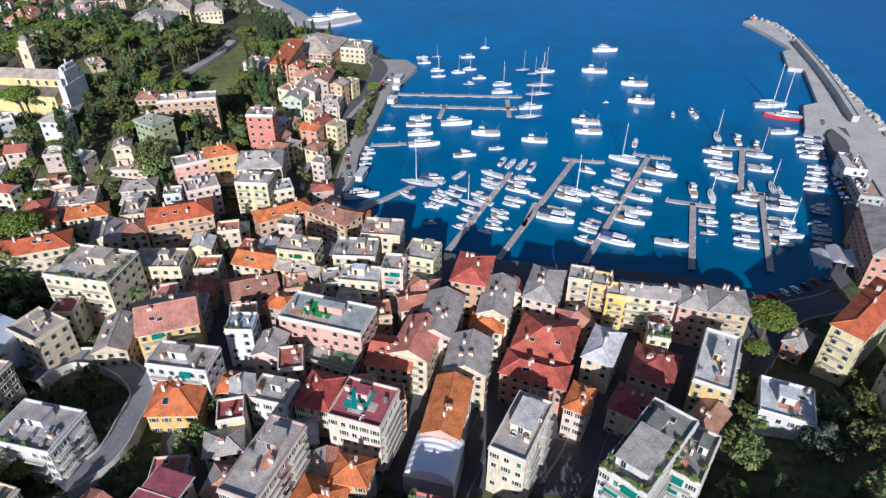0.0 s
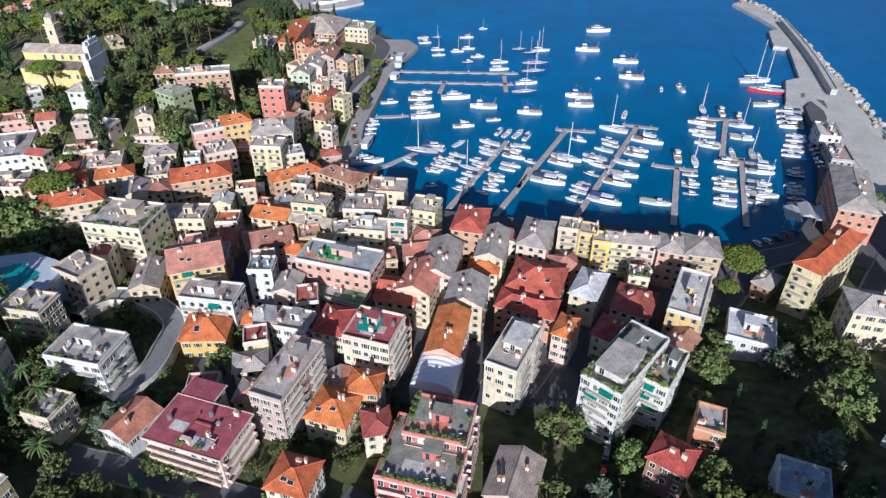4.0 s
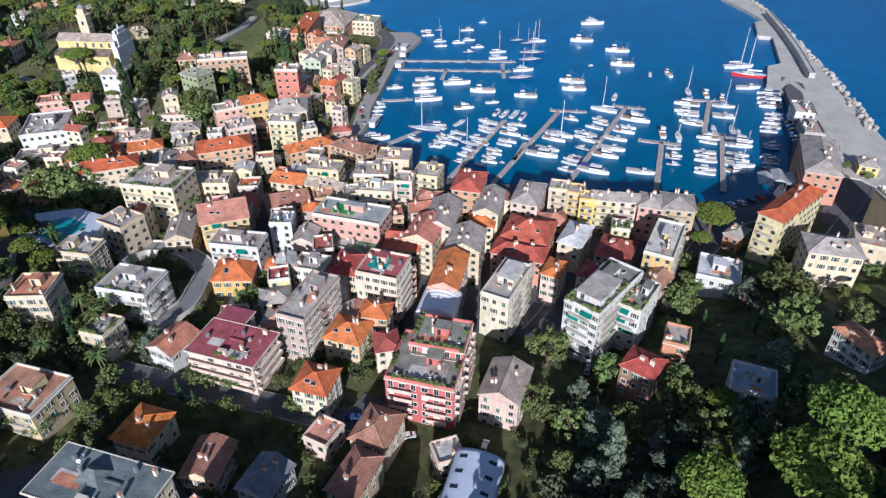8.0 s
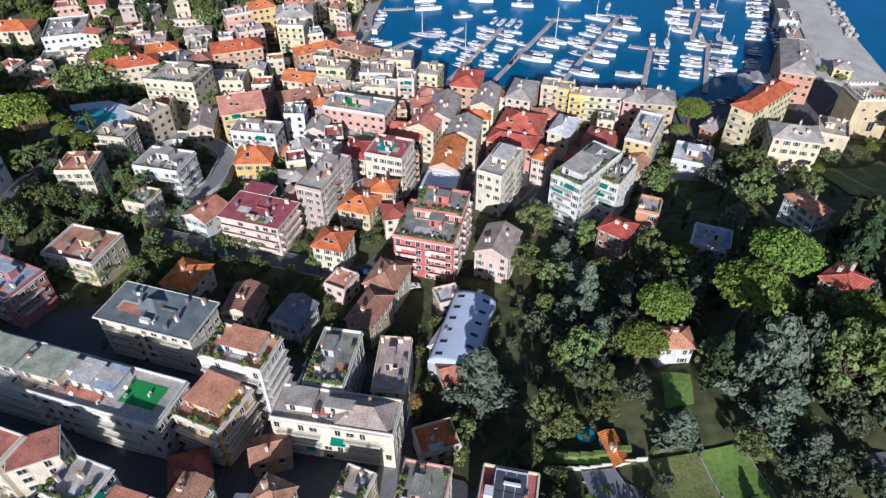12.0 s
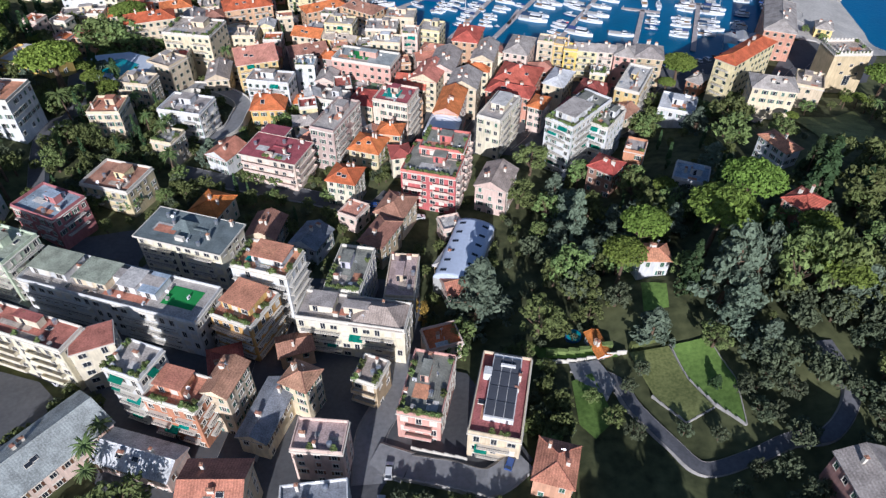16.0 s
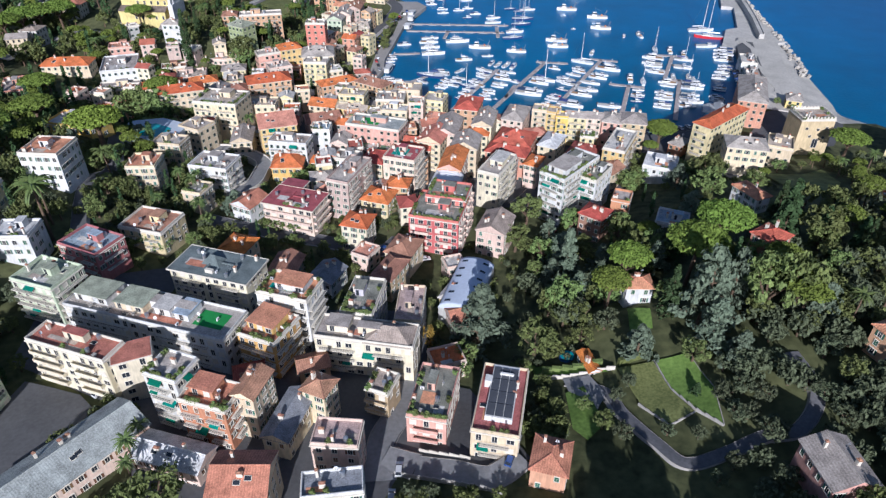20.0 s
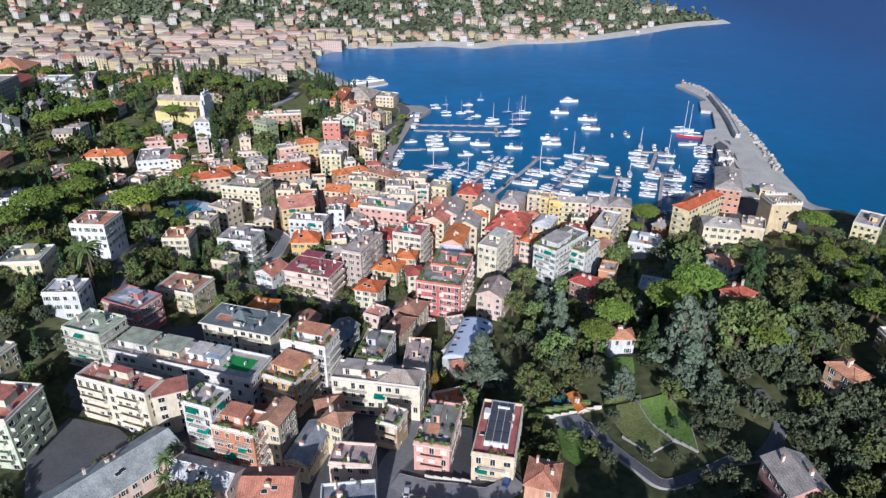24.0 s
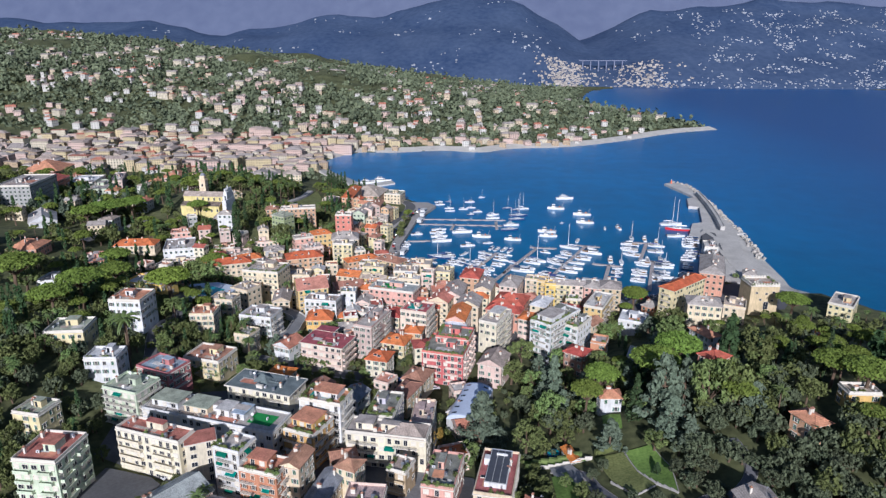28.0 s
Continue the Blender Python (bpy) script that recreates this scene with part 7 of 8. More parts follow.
plant('palm', -140.5, 229.0, 9.7, 19.5)
plant('palm', -97.4, 250.0, 5.5, 11.0)
plant('palm', -104.8, 270.3, 5.8, 11.6)
plant('palm', -137.0, 265.8, 7.5, 15.0)
plant('palm', -137.0, 221.7, 11.6, 23.3)
plant('palm', -104.2, 262.9, 6.4, 12.8)
plant('palm', -96.2, 246.8, 6.1, 12.2)
plant('broad', -130.2, 239.6, 11.0, 9.3)
plant('pine', -191.0, 311.4, 19.2, 18.4)
plant('broad', -163.4, 345.6, 17.7, 15.0)
plant('broad', -155.7, 349.9, 19.0, 16.1)
plant('broad', -147.5, 349.4, 15.1, 12.8)
plant('broad', -135.0, 256.5, 9.7, 8.2)
plant('broad', -127.8, 258.6, 9.7, 8.2)
plant('golden', -7.8, 184.7, 4.8, 10.6)
plant('golden', -10.4, 189.8, 3.5, 7.8)
plant('broad', -64.3, 125.6, 15.5, 12.0)
plant('broad', -70.5, 123.6, 11.5, 9.5)
plant('broad', 2.9, 179.7, 9.3, 7.9)
plant('broad', 1.3, 173.4, 7.8, 6.6)
plant('palm', -74.6, 143.0, 4.2, 9.6)
plant('palm', -74.2, 136.2, 4.4, 11.6)
plant('palm', -72.6, 131.6, 4.2, 9.5)
plant('broad', 72.5, 286.0, 10.3, 8.7)
plant('broad', 80.2, 300.7, 9.7, 8.2)
plant('broad', 77.1, 302.2, 6.9, 5.9)
plant('broad', 100.5, 303.9, 8.7, 7.4)
plant('broad', 110.2, 306.6, 7.5, 6.3)
plant('broad', -129.4, 419.9, 16.2, 13.7)
plant('cypress', -162.9, 422.7, 5.9, 23.4)
plant('cypress', -159.4, 436.2, 4.9, 19.6)
plant('broad', -111.9, 281.9, 12.4, 10.5)
plant('broad', -107.9, 279.7, 8.2, 7.0)
plant('cypress', -130.5, 611.0, 6.0, 24.0)
plant('cypress', -126.3, 608.9, 6.0, 23.9)
plant('cypress', -123.9, 614.4, 6.0, 24.1)
plant('cypress', -134.7, 617.6, 6.1, 24.4)
plant('cypress', -121.4, 619.8, 6.1, 24.3)
plant('cypress', -139.0, 624.4, 6.2, 24.8)
plant('broad', -79.3, 273.4, 6.4, 5.4)
plant('broad', -81.0, 278.7, 5.9, 5.0)
plant('broad', -79.6, 266.9, 7.5, 6.4)
plant('broad', -81.3, 260.6, 6.2, 5.3)
plant('broad', -66.8, 300.3, 6.8, 5.7)
plant('broad', -67.4, 284.7, 11.6, 9.8)
plant('broad', -25.1, 268.4, 9.1, 7.7)
plant('broad', -29.6, 263.3, 7.5, 6.4)
plant('broad', -60.1, 254.1, 7.5, 6.3)
plant('broad', -42.9, 241.2, 7.0, 6.0)
plant('broad', -73.4, 249.7, 6.8, 5.7)
plant('broad', -68.5, 249.3, 6.7, 5.7)
plant('broad', -62.5, 249.0, 6.6, 5.6)
plant('broad', -61.5, 240.9, 5.8, 4.9)
plant('cedar', -88.4, 262.9, 9.5, 9.3)
plant('cedar', -89.9, 259.8, 7.9, 7.7)
plant('broad', -95.1, 234.3, 7.4, 6.3)
plant('broad', -94.5, 246.8, 7.7, 6.5)
plant('broad', -109.3, 229.1, 8.9, 7.6)
plant('broad', -103.6, 227.7, 8.8, 7.5)
plant('broad', -113.7, 226.9, 6.0, 5.1)
plant('broad', -144.2, 269.2, 10.4, 8.9)
plant('broad', -142.2, 275.7, 8.8, 7.5)
plant('broad', -138.8, 278.1, 10.6, 9.0)
plant('cypress', -157.3, 411.2, 8.6, 34.3)
plant('broad', -202.2, 465.4, 14.9, 12.6)
plant('pine', -202.1, 456.3, 16.1, 16.0)
plant('pine', -146.0, 283.6, 19.6, 18.8)
plant('broad', -160.0, 341.0, 23.9, 20.3)
plant('broad', -150.2, 340.1, 23.5, 19.9)
plant('broad', -137.5, 347.4, 12.9, 11.0)
plant('broad', -130.5, 424.9, 19.2, 16.3)
plant('conifer', 60.4, 158.6, 3.6, 4.6)
plant('olive', 71.5, 160.8, 7.7, 5.2)
plant('olive', 79.0, 162.9, 7.8, 5.3)
plant('olive', 65.5, 155.5, 7.5, 5.1)
plant('olive', 73.8, 153.7, 7.5, 5.1)
plant('olive', 83.9, 154.8, 8.4, 5.7)
plant('olive', 87.0, 151.5, 7.6, 5.1)
plant('olive', 94.3, 156.4, 8.6, 5.8)
plant('olive', 96.8, 149.7, 7.7, 5.2)
plant('olive', 103.5, 150.9, 9.3, 6.3)
plant('olive', 107.6, 146.7, 9.2, 6.3)
plant('olive', 66.9, 148.9, 7.4, 5.0)
plant('olive', 72.2, 142.6, 8.7, 5.9)
plant('olive', 88.3, 144.6, 8.2, 5.5)
plant('olive', 95.2, 139.7, 8.9, 6.0)
plant('olive', 119.3, 163.5, 9.9, 6.7)
plant('olive', 91.7, 163.8, 8.7, 5.9)
plant('olive', 98.6, 166.7, 8.1, 5.5)
plant('olive', 82.2, 172.3, 8.1, 5.5)
plant('pine', -268.6, 424.3, 21.6, 20.4)
plant('pine', -266.8, 439.5, 22.1, 20.8)
plant('pine', -260.4, 448.0, 22.2, 20.9)
plant('pine', -253.5, 456.5, 21.3, 20.1)
plant('palm', -168.4, 524.0, 7.6, 15.2)
plant('palm', -165.5, 551.0, 8.0, 16.1)
plant('palm', -157.3, 540.8, 7.8, 15.6)
plant('palm', -154.6, 550.5, 8.0, 15.9)
plant('palm', -171.2, 497.4, 7.2, 14.4)
plant('palm', -179.5, 542.3, 7.2, 14.5)
plant('palm', -167.4, 575.3, 7.7, 15.4)
plant('palm', -159.6, 526.8, 7.6, 15.2)
plant('cypress', -109.0, 627.9, 4.2, 16.6)
plant('cypress', -104.2, 633.2, 4.2, 16.8)
plant('cypress', -113.9, 623.8, 4.1, 16.5)
plant('pine', 96.9, 337.3, 15.4, 15.4)
plant('broad', 101.7, 303.2, 9.0, 7.7)
plant('broad', 72.9, 286.8, 11.9, 10.1)
plant('broad', 79.3, 301.0, 10.2, 8.7)
plant('broad', 112.0, 307.1, 8.9, 7.6)
plant('broad', 96.6, 267.9, 17.1, 14.5)
plant('cedar', 86.0, 252.3, 11.7, 11.4)
plant('conifer', 103.8, 220.8, 11.1, 24.4)
plant('broad', 113.5, 217.2, 17.7, 15.0)
plant('broad', 71.8, 289.0, 12.1, 10.2)
plant('broad', 66.1, 277.2, 7.9, 6.7)
plant('broad', 97.5, 306.7, 9.0, 7.6)


WOODLOT = []


# open ground of the villa garden and its terraces
GLADES = ((128, 164, 262, 312), (-121, -97, 134, 168), (97, 112, 232, 262), (60, 72, 252, 275), (26, 68, 138, 173), (22, 64, 104, 138), (45, 60, 176, 196), (-242, -203, 368, 392))


def free(x, y, room):
    for x0, x1, y0, y1 in GLADES:
        if x0 < x < x1 and y0 < y < y1:
            return False
    for hx, hy, turn, w, d in FOOT:
        dx, dy = x - hx, y - hy
        if abs(dx) + abs(dy) > 60:
            continue
        c, s = math.cos(radians(turn)), math.sin(radians(turn))
        if abs(dx * c + dy * s) < w / 2 + room and abs(-dx * s + dy * c) < d / 2 + room:
            return False
    for rx, ry, wd in ROADS:
        if abs(x - rx) < wd / 2 + room and abs(y - ry) < wd / 2 + room:
            return False
    for pts, low, high in PATCHES:
        if low < x < high:
            inside = False
            for (ax, ay), (bx, by) in zip(pts, pts[1:] + pts[:1]):
                if (ay > y) != (by > y) and x < (bx - ax) * (y - ay) / (by - ay) + ax:
                    inside = not inside
            if inside:
                return False
    return True


def grove(cx, cy, rx, ry, count, kinds, small, large, seed, single=0):
    """Trees set at random in an oval, clear of houses and roads."""
    rnd = random.Random(seed)
    for n in range(count):
        for _ in range(12):
            a, r = rnd.uniform(0, 6.283), math.sqrt(rnd.random())
            x, y = cx + rx * r * math.cos(a), cy + ry * r * math.sin(a)
            wd = rnd.uniform(small, large)
            if free(x, y, wd * 0.3) and ground_z(x, y) > 1.5:
                kind = rnd.choice(kinds)
                hgt = wd * {"pine": 1.2, "broad": rnd.uniform(0.85, 1.15), "cedar": 1.2, "olive": 0.85, "cypress": 3.4, "palm": 2.0, "conifer": 2.0, "golden": 2.0}[kind]
                if kind == "cypress":
                    wd, hgt = wd * 0.45, wd * 1.9
                if kind == "palm":
                    hgt = rnd.uniform(8, 13)
                if n < single:
                    plant(kind, round(x, 1), round(y, 1), wd, hgt)
                else:
                    WOODLOT.append((kind, x, y, wd, hgt))
                break


# added unseen trees that cast shade over the lower garden
grove(42, 92, 34, 9, 26, ["broad", "cedar", "broad"], 13, 17, 71)
B = ["broad", "broad", "broad", "cedar", "olive"]
grove(45, 225, 24, 34, 22, B, 8, 12, 1, 12)
grove(62, 200, 40, 45, 44, B + ["pine"], 8, 13, 2, 18)
grove(108, 220, 50, 34, 44, ["broad", "broad", "pine", "cypress", "olive", "conifer"], 5, 10, 3, 10)
grove(100, 150, 55, 50, 110, ["olive", "olive", "olive", "broad"], 6, 10, 4, 16)
grove(150, 190, 70, 60, 90, ["olive", "broad", "broad", "pine"], 8, 12, 5)
grove(75, 95, 60, 40, 60, ["olive", "olive", "broad"], 6, 10, 6)
grove(190, 270, 50, 40, 36, ["broad", "pine", "palm", "broad"], 5, 9, 7)
grove(140, 305, 40, 22, 26, ["broad", "broad", "pine"], 4, 7, 8)
grove(-150, 260, 50, 55, 70, ["broad", "broad", "broad", "pine", "cypress", "palm", "cedar"], 5, 9, 9, 14)
grove(-160, 190, 50, 60, 80, ["broad", "broad", "olive", "cypress", "broad"], 5, 9, 10, 12)
grove(-115, 265, 35, 50, 45, ["broad", "broad", "broad", "olive"], 4, 7, 11, 12)
grove(-65, 215, 45, 25, 30, ["broad", "olive", "broad"], 3.5, 6, 12)
grove(-20, 215, 45, 25, 22, ["broad", "olive"], 3.5, 6, 13)
grove(-160, 440, 70, 50, 110, ["broad", "broad", "broad", "pine", "cypress", "palm"], 5, 9, 14)
grove(-150, 545, 70, 60, 130, ["broad", "broad", "cypress", "palm", "broad", "pine"], 6, 11, 15)
grove(-230, 400, 60, 80, 110, ["broad", "pine", "broad", "cypress", "broad"], 6, 11, 16)
grove(-270, 520, 80, 90, 90, ["broad", "pine", "broad", "cypress"], 7, 12, 17)
grove(-105, 395, 40, 60, 40, ["broad", "broad", "olive", "cypress"], 4, 7, 18)
grove(-70, 520, 26, 50, 30, ["broad", "broad", "pine"], 5, 8, 19)
grove(-95, 130, 40, 25, 22, ["broad", "olive", "broad"], 4, 7, 20)
grove(-230, 280, 60, 60, 70, ["broad", "broad", "olive", "cypress"], 6, 10, 21)
grove(30, 155, 25, 25, 22, ["broad", "olive", "broad"], 4, 7, 22, 10)


grove(-95, 235, 45, 40, 60, ["broad", "broad", "olive", "cypress", "broad"], 3, 6, 31)
grove(-75, 165, 40, 30, 40, ["broad", "olive", "broad"], 3, 6, 32)
grove(-125, 140, 50, 45, 60, ["broad", "olive", "broad", "broad"], 4, 8, 33)
grove(-60, 280, 50, 40, 40, ["broad", "broad", "olive"], 3, 5, 34)
grove(-110, 340, 60, 45, 70, ["broad", "broad", "cypress", "palm"], 4, 7, 35)
grove(60, 110, 50, 40, 90, ["olive", "broad", "olive", "olive"], 5, 9, 36)
grove(120, 110, 70, 50, 120, ["olive", "broad", "olive"], 6, 10, 37)
grove(66, 262, 30, 28, 16, ["broad", "broad", "cypress"], 4, 7, 38)
grove(-20, 160, 50, 40, 30, ["broad", "olive"], 3, 5, 39)
grove(-190, 350, 50, 60, 70, ["broad", "pine", "broad", "cypress"], 5, 9, 40)
grove(-130, 500, 50, 30, 50, ["broad", "palm", "broad"], 5, 8, 41)
grove(-68, 500, 5, 45, 16, ["broad", "pine"], 5, 8, 42)
grove(-80, 440, 6, 30, 8, ["broad"], 4, 7, 43)
# gardens behind the church and on the way to the old town, tall shade trees above the harbour houses
grove(-200, 580, 70, 42, 110, ["broad", "broad", "palm", "pine", "palm", "cypress"], 5, 9, 51)
grove(-300, 600, 80, 60, 130, ["broad", "pine", "broad", "cypress", "broad"], 6, 11, 52)
grove(-115, 615, 40, 35, 50, ["broad", "cypress", "broad", "pine"], 5, 9, 53)
grove(-330, 480, 70, 70, 110, ["broad", "pine", "broad", "cedar", "cypress"], 7, 12, 54)
grove(-210, 540, 60, 30, 60, ["broad", "palm", "palm", "broad"], 5, 9, 55)
grove(-420, 560, 70, 60, 70, ["broad", "pine", "broad"], 7, 12, 56)
grove(-152, 274, 16, 7, 8, ["broad", "cedar"], 6, 9, 60)
grove(-165, 170, 45, 50, 70, ["broad", "olive", "broad", "palm"], 5, 9, 61)
grove(-205, 230, 45, 60, 80, ["broad", "pine", "broad", "cypress"], 6, 10, 62)
grove(-130, 110, 60, 35, 60, ["broad", "olive", "broad"], 5, 8, 63)
grove(205, 300, 45, 30, 40, ["broad", "olive", "palm", "broad"], 4, 7, 64)
grove(250, 230, 60, 60, 60, ["broad", "olive", "pine"], 6, 10, 65)
grove(-45, 250, 32, 14, 30, ["broad", "olive"], 2.5, 4.5, 57)
grove(-20, 262, 30, 14, 16, ["broad", "olive"], 2.5, 4.5, 58)
grove(-115, 300, 14, 10, 12, ["broad", "olive"], 2.5, 4.0, 59)


def thicket(left, right, low, high, tries, kinds, small, large, seed):
    """Garden trees crowded round the houses of a slope."""
    rnd = random.Random(seed)
    for _ in range(tries):
        x, y, wd = rnd.uniform(left, right), rnd.uniform(low, high), rnd.uniform(small, large)
        if clear_of(x, y, 0, wd * 0.7, wd * 0.7) and ground_z(x, y) > 1.5 and not any(x0 < x < x1 and y0 < y < y1 for x0, x1, y0, y1 in GLADES):
            WOODLOT.append((rnd.choice(kinds), x, y, wd, wd * rnd.uniform(0.8, 1.1)))


thicket(-200, -136, 158, 235, 70, ["broad", "olive", "broad"], 5, 9, 91)
thicket(-135, -100, 235, 300, 14, ["broad", "olive"], 3, 5, 92)
thicket(-215, -120, 300, 440, 170, ["broad", "cypress", "broad", "pine", "broad"], 5, 9, 94)
thicket(-150, -92, 235, 330, 60, ["broad", "broad", "broad", "olive"], 4, 7, 95)
thicket(-190, -60, 425, 520, 90, ["broad", "cypress", "broad"], 5, 8, 96)
thicket(2, 78, 172, 255, 150, ["broad", "olive", "broad"], 2.2, 4.2, 97)
thicket(78, 150, 190, 290, 90, ["broad", "olive", "broad"], 2.5, 5, 98)
thicket(-14, 9, 121, 132, 40, ["broad", "olive"], 2.5, 4.5, 99)
thicket(40, 75, 198, 235, 24, ["broad", "olive", "cedar"], 6, 10, 93)


def plant_woodlot():
    """The many trees of gardens and groves that nobody could count, joined by species."""
    shapes = {}
    for kind, fine in [(k, q) for k in SPECIES for q in (0, 1)]:
        DENSITY[0] = 0.46 if fine else 0.17
        shapes[kind, fine] = []
        for pick in range(3):
            base, top = build_tree(kind, pick + 7)
            crown = [o for o in base.children if o.name.startswith("crown")][0]
            trunk = [o for o in base.children if o.name.startswith("trunk")][0]
            shapes[kind, fine].append([(np.array([tuple(v.co) for v in o.data.vertices]), [tuple(p.vertices) for p in o.data.polygons]) for o in (crown, trunk)] + [top])
            stem = {"palm": 64, "cypress": 14, "conifer": 14}.get(kind, 16)
            vs, fs = shapes[kind, fine][-1][1]
            shapes[kind, fine][-1][1] = (vs[:stem], [q for q in fs if max(q) < stem])
            for o in (crown, trunk, base):
                bpy.data.objects.remove(o)
    DENSITY[0] = 1.0
    piles = {}
    zs = heights(np.array([q[1] for q in WOODLOT]), np.array([q[2] for q in WOODLOT]))
    for (kind, x, y, wd, hgt), z in zip(WOODLOT, zs):
        if any(abs(x - px) + abs(y - py) < 0.6 * pw + 0.3 * wd for px, py, pw in LANDMARKS):
            continue
        crown, trunk, top = shapes[kind, int(y < 300 and -170 < x < 150)][int(abs(x * 5 + y)) % 3]
        a = (x * 37 + y * 91) % 6.283
        c, s = math.cos(a), math.sin(a)
        k = (hgt / top,) * 3 if kind == "palm" else (wd / 10, wd / 10, hgt / top)
        turn = np.array([[c * k[0], -s * k[0], 0], [s * k[1], c * k[1], 0], [0, 0, k[2]]])
        for key, (vs, fs) in ((kind, crown), ("trunk", trunk)):
            av, af = piles.setdefault(key, ([], []))
            n0 = len(av)
            av += (vs @ turn.T + (x, y, z)).tolist()
            af += [tuple(n0 + q for q in f) for f in fs]
    for key, (av, af) in piles.items():
        me = bpy.data.meshes.new("grove")
        me.from_pydata(av, [], af)
        me.materials.append(BARK if key == "trunk" else SPECIES[key][0])
        name, label = ("grove_trunks", "many brown tree trunks of the gardens") if key == "trunk" else (f"{key}_grove", f"many {SPECIES[key][1].split(' with')[0]}s in the gardens")
        tagged(new(name, me), label, "trees", kind="stuff")


plant_woodlot()

# ---- church with bell tower on the garden hill ----


def church():
    base = new("church")
    base.matrix_basis = pose(-197, 470, 27, 0, 0, -3)
    tagged(base, "pale yellow baroque church with white facade and bell tower", "church")
    bm = bmesh.new()
    box(bm, -4, 0, -6, 32, 9, 18)
    part("nave", bm, PLASTER["lemon"], base)
    bm = bmesh.new()
    for s in (-1, 1):
        poly(bm, [(-20.5, s * 5.0, 12), (12.5, s * 5.0, 12), (12.5, 0, 15), (-20.5, 0, 15)])
    for e in (-20.5, 12.5):
        poly(bm, [(e, -5, 12), (e, 5, 12), (e, 0, 15)])
    poly(bm, [(-20.5, -5, 12), (12.5, -5, 12), (12.5, 5, 12), (-20.5, 5, 12)])
    part("roof", bm, TILED["greybrown"], base)
    for s in (-1, 1):
        bm = bmesh.new()
        box(bm, -5, s * 7.5, -8, 30, 6, 14)
        part("aisle", bm, PLASTER["lemon"], base)
        bm = bmesh.new()
        poly(bm, [(-20.4, s * 11, 6), (10.4, s * 11, 6), (10.4, s * 4.4, 8.2), (-20.4, s * 4.4, 8.2)])
        bmesh.ops.solidify(bm, geom=bm.faces[:], thickness=0.3)
        part("aisle_roof", bm, TILED["greybrown"], base)
    bm = bmesh.new()
    box(bm, 13.5, 0, -8, 3, 17, 18)
    box(bm, 13.5, 0, 10, 2.6, 11, 6)
    for s in (-1, 1):
        box(bm, 13.5, s * 7.7, 10, 1.6, 1.6, 3.4)
        box(bm, 13.5, s * 4.8, 16, 1.3, 1.3, 2)
    box(bm, 13.5, 0, 16, 2.0, 6, 2.0)
    box(bm, 13.5, 0, 18, 0.6, 0.6, 2)
    part("facade", bm, PLASTER["white"], base)
    for k in range(5):
        piece("window", WINDOWS["p"][1], base, pose(-9 + 4.4 * k, -4.6, 10))
        piece("window", WINDOWS["p"][1], base, pose(-9 + 4.4 * k, -10.6, 2.5))
    bm = bmesh.new()
    box(bm, -9, 8, -6, 5, 5, 28)
    box(bm, -9, 8, 15.5, 5.6, 5.6, 0.5)
    box(bm, -9, 8, 22, 5.8, 5.8, 0.7)
    box(bm, -9, 8, 22.7, 3.8, 3.8, 3)
    part("bell_tower", bm, PLASTER["cream"], base)
    bm = bmesh.new()
    bmesh.ops.create_uvsphere(bm, u_segments=12, v_segments=8, radius=2.0, matrix=pose(-9, 8, 25.7))
    tube(bm, (-9, 8, 27), (-9, 8, 30), 0.12, 0.06, 6)
    part("cupola", bm, TILED["slate"], base)
    for s, rz in ((-1, 0), (1, 90)):
        piece("window", WINDOWS["p"][1], base, pose(-9, 5.48, 18.5, 0, 0, 0) if s < 0 else pose(-6.48, 8, 18.5, 0, 0, 90))
    FOOT.append((-197, 466, -3, 44, 44))


church()

# ---- single structures: market tent, curved shed, pool terrace, harbour kiosks, arcade ----
def barrel(name, x, y, turn, w, d, z0, wall_h, rise, ribs, mt, label, category, lights=False):
    base = new(name)
    base.matrix_basis = pose(x, y, z0, 0, 0, turn)
    tagged(base, label, category)
    FOOT.append((x, y, turn, w, d))
    n = 14
    bm = bmesh.new()
    rows = []
    for j in range(ribs * 4 + 1):
        v = -d / 2 + d * j / (ribs * 4)
        puff = 1 + (0.05 * math.sin(j / 4 * 2 * math.pi) if not lights else 0)
        rows.append([bm.verts.new((-w / 2 * math.cos(math.pi * i / n), v, wall_h + rise * puff * math.sin(math.pi * i / n))) for i in range(n + 1)])
    for a, b in zip(rows, rows[1:]):
        for i in range(n):
            bm.faces.new((a[i], a[i + 1], b[i + 1], b[i])).smooth = True
    for r in (rows[0], rows[-1]):
        bm.faces.new(r)
    bmesh.ops.recalc_face_normals(bm, faces=bm.faces[:])
    part("roof", bm, mt, base)
    bm = bmesh.new()
    box(bm, 0, 0, -3, w - 0.1, d - 0.1, wall_h + 3)
    part("wall", bm, PLASTER["greywall"], base)
    if lights:
        for k in range(6):
            for s in (-1, 1):
                a = math.pi * (0.5 - 0.2 * s)
                bm = bmesh.new()
                box(bm, 0, 0, 0, 1.9, 0.9, 0.1)
                part("skylight", bm, GLASS, base, m=pose(-w / 2 * math.cos(a), -d * 0.42 + k * d * 0.165, wall_h + rise * math.sin(a) - 0.02, 0, math.degrees(math.atan2(rise * math.cos(a), w / 2 * math.sin(a))) * -1, 0))
    return base


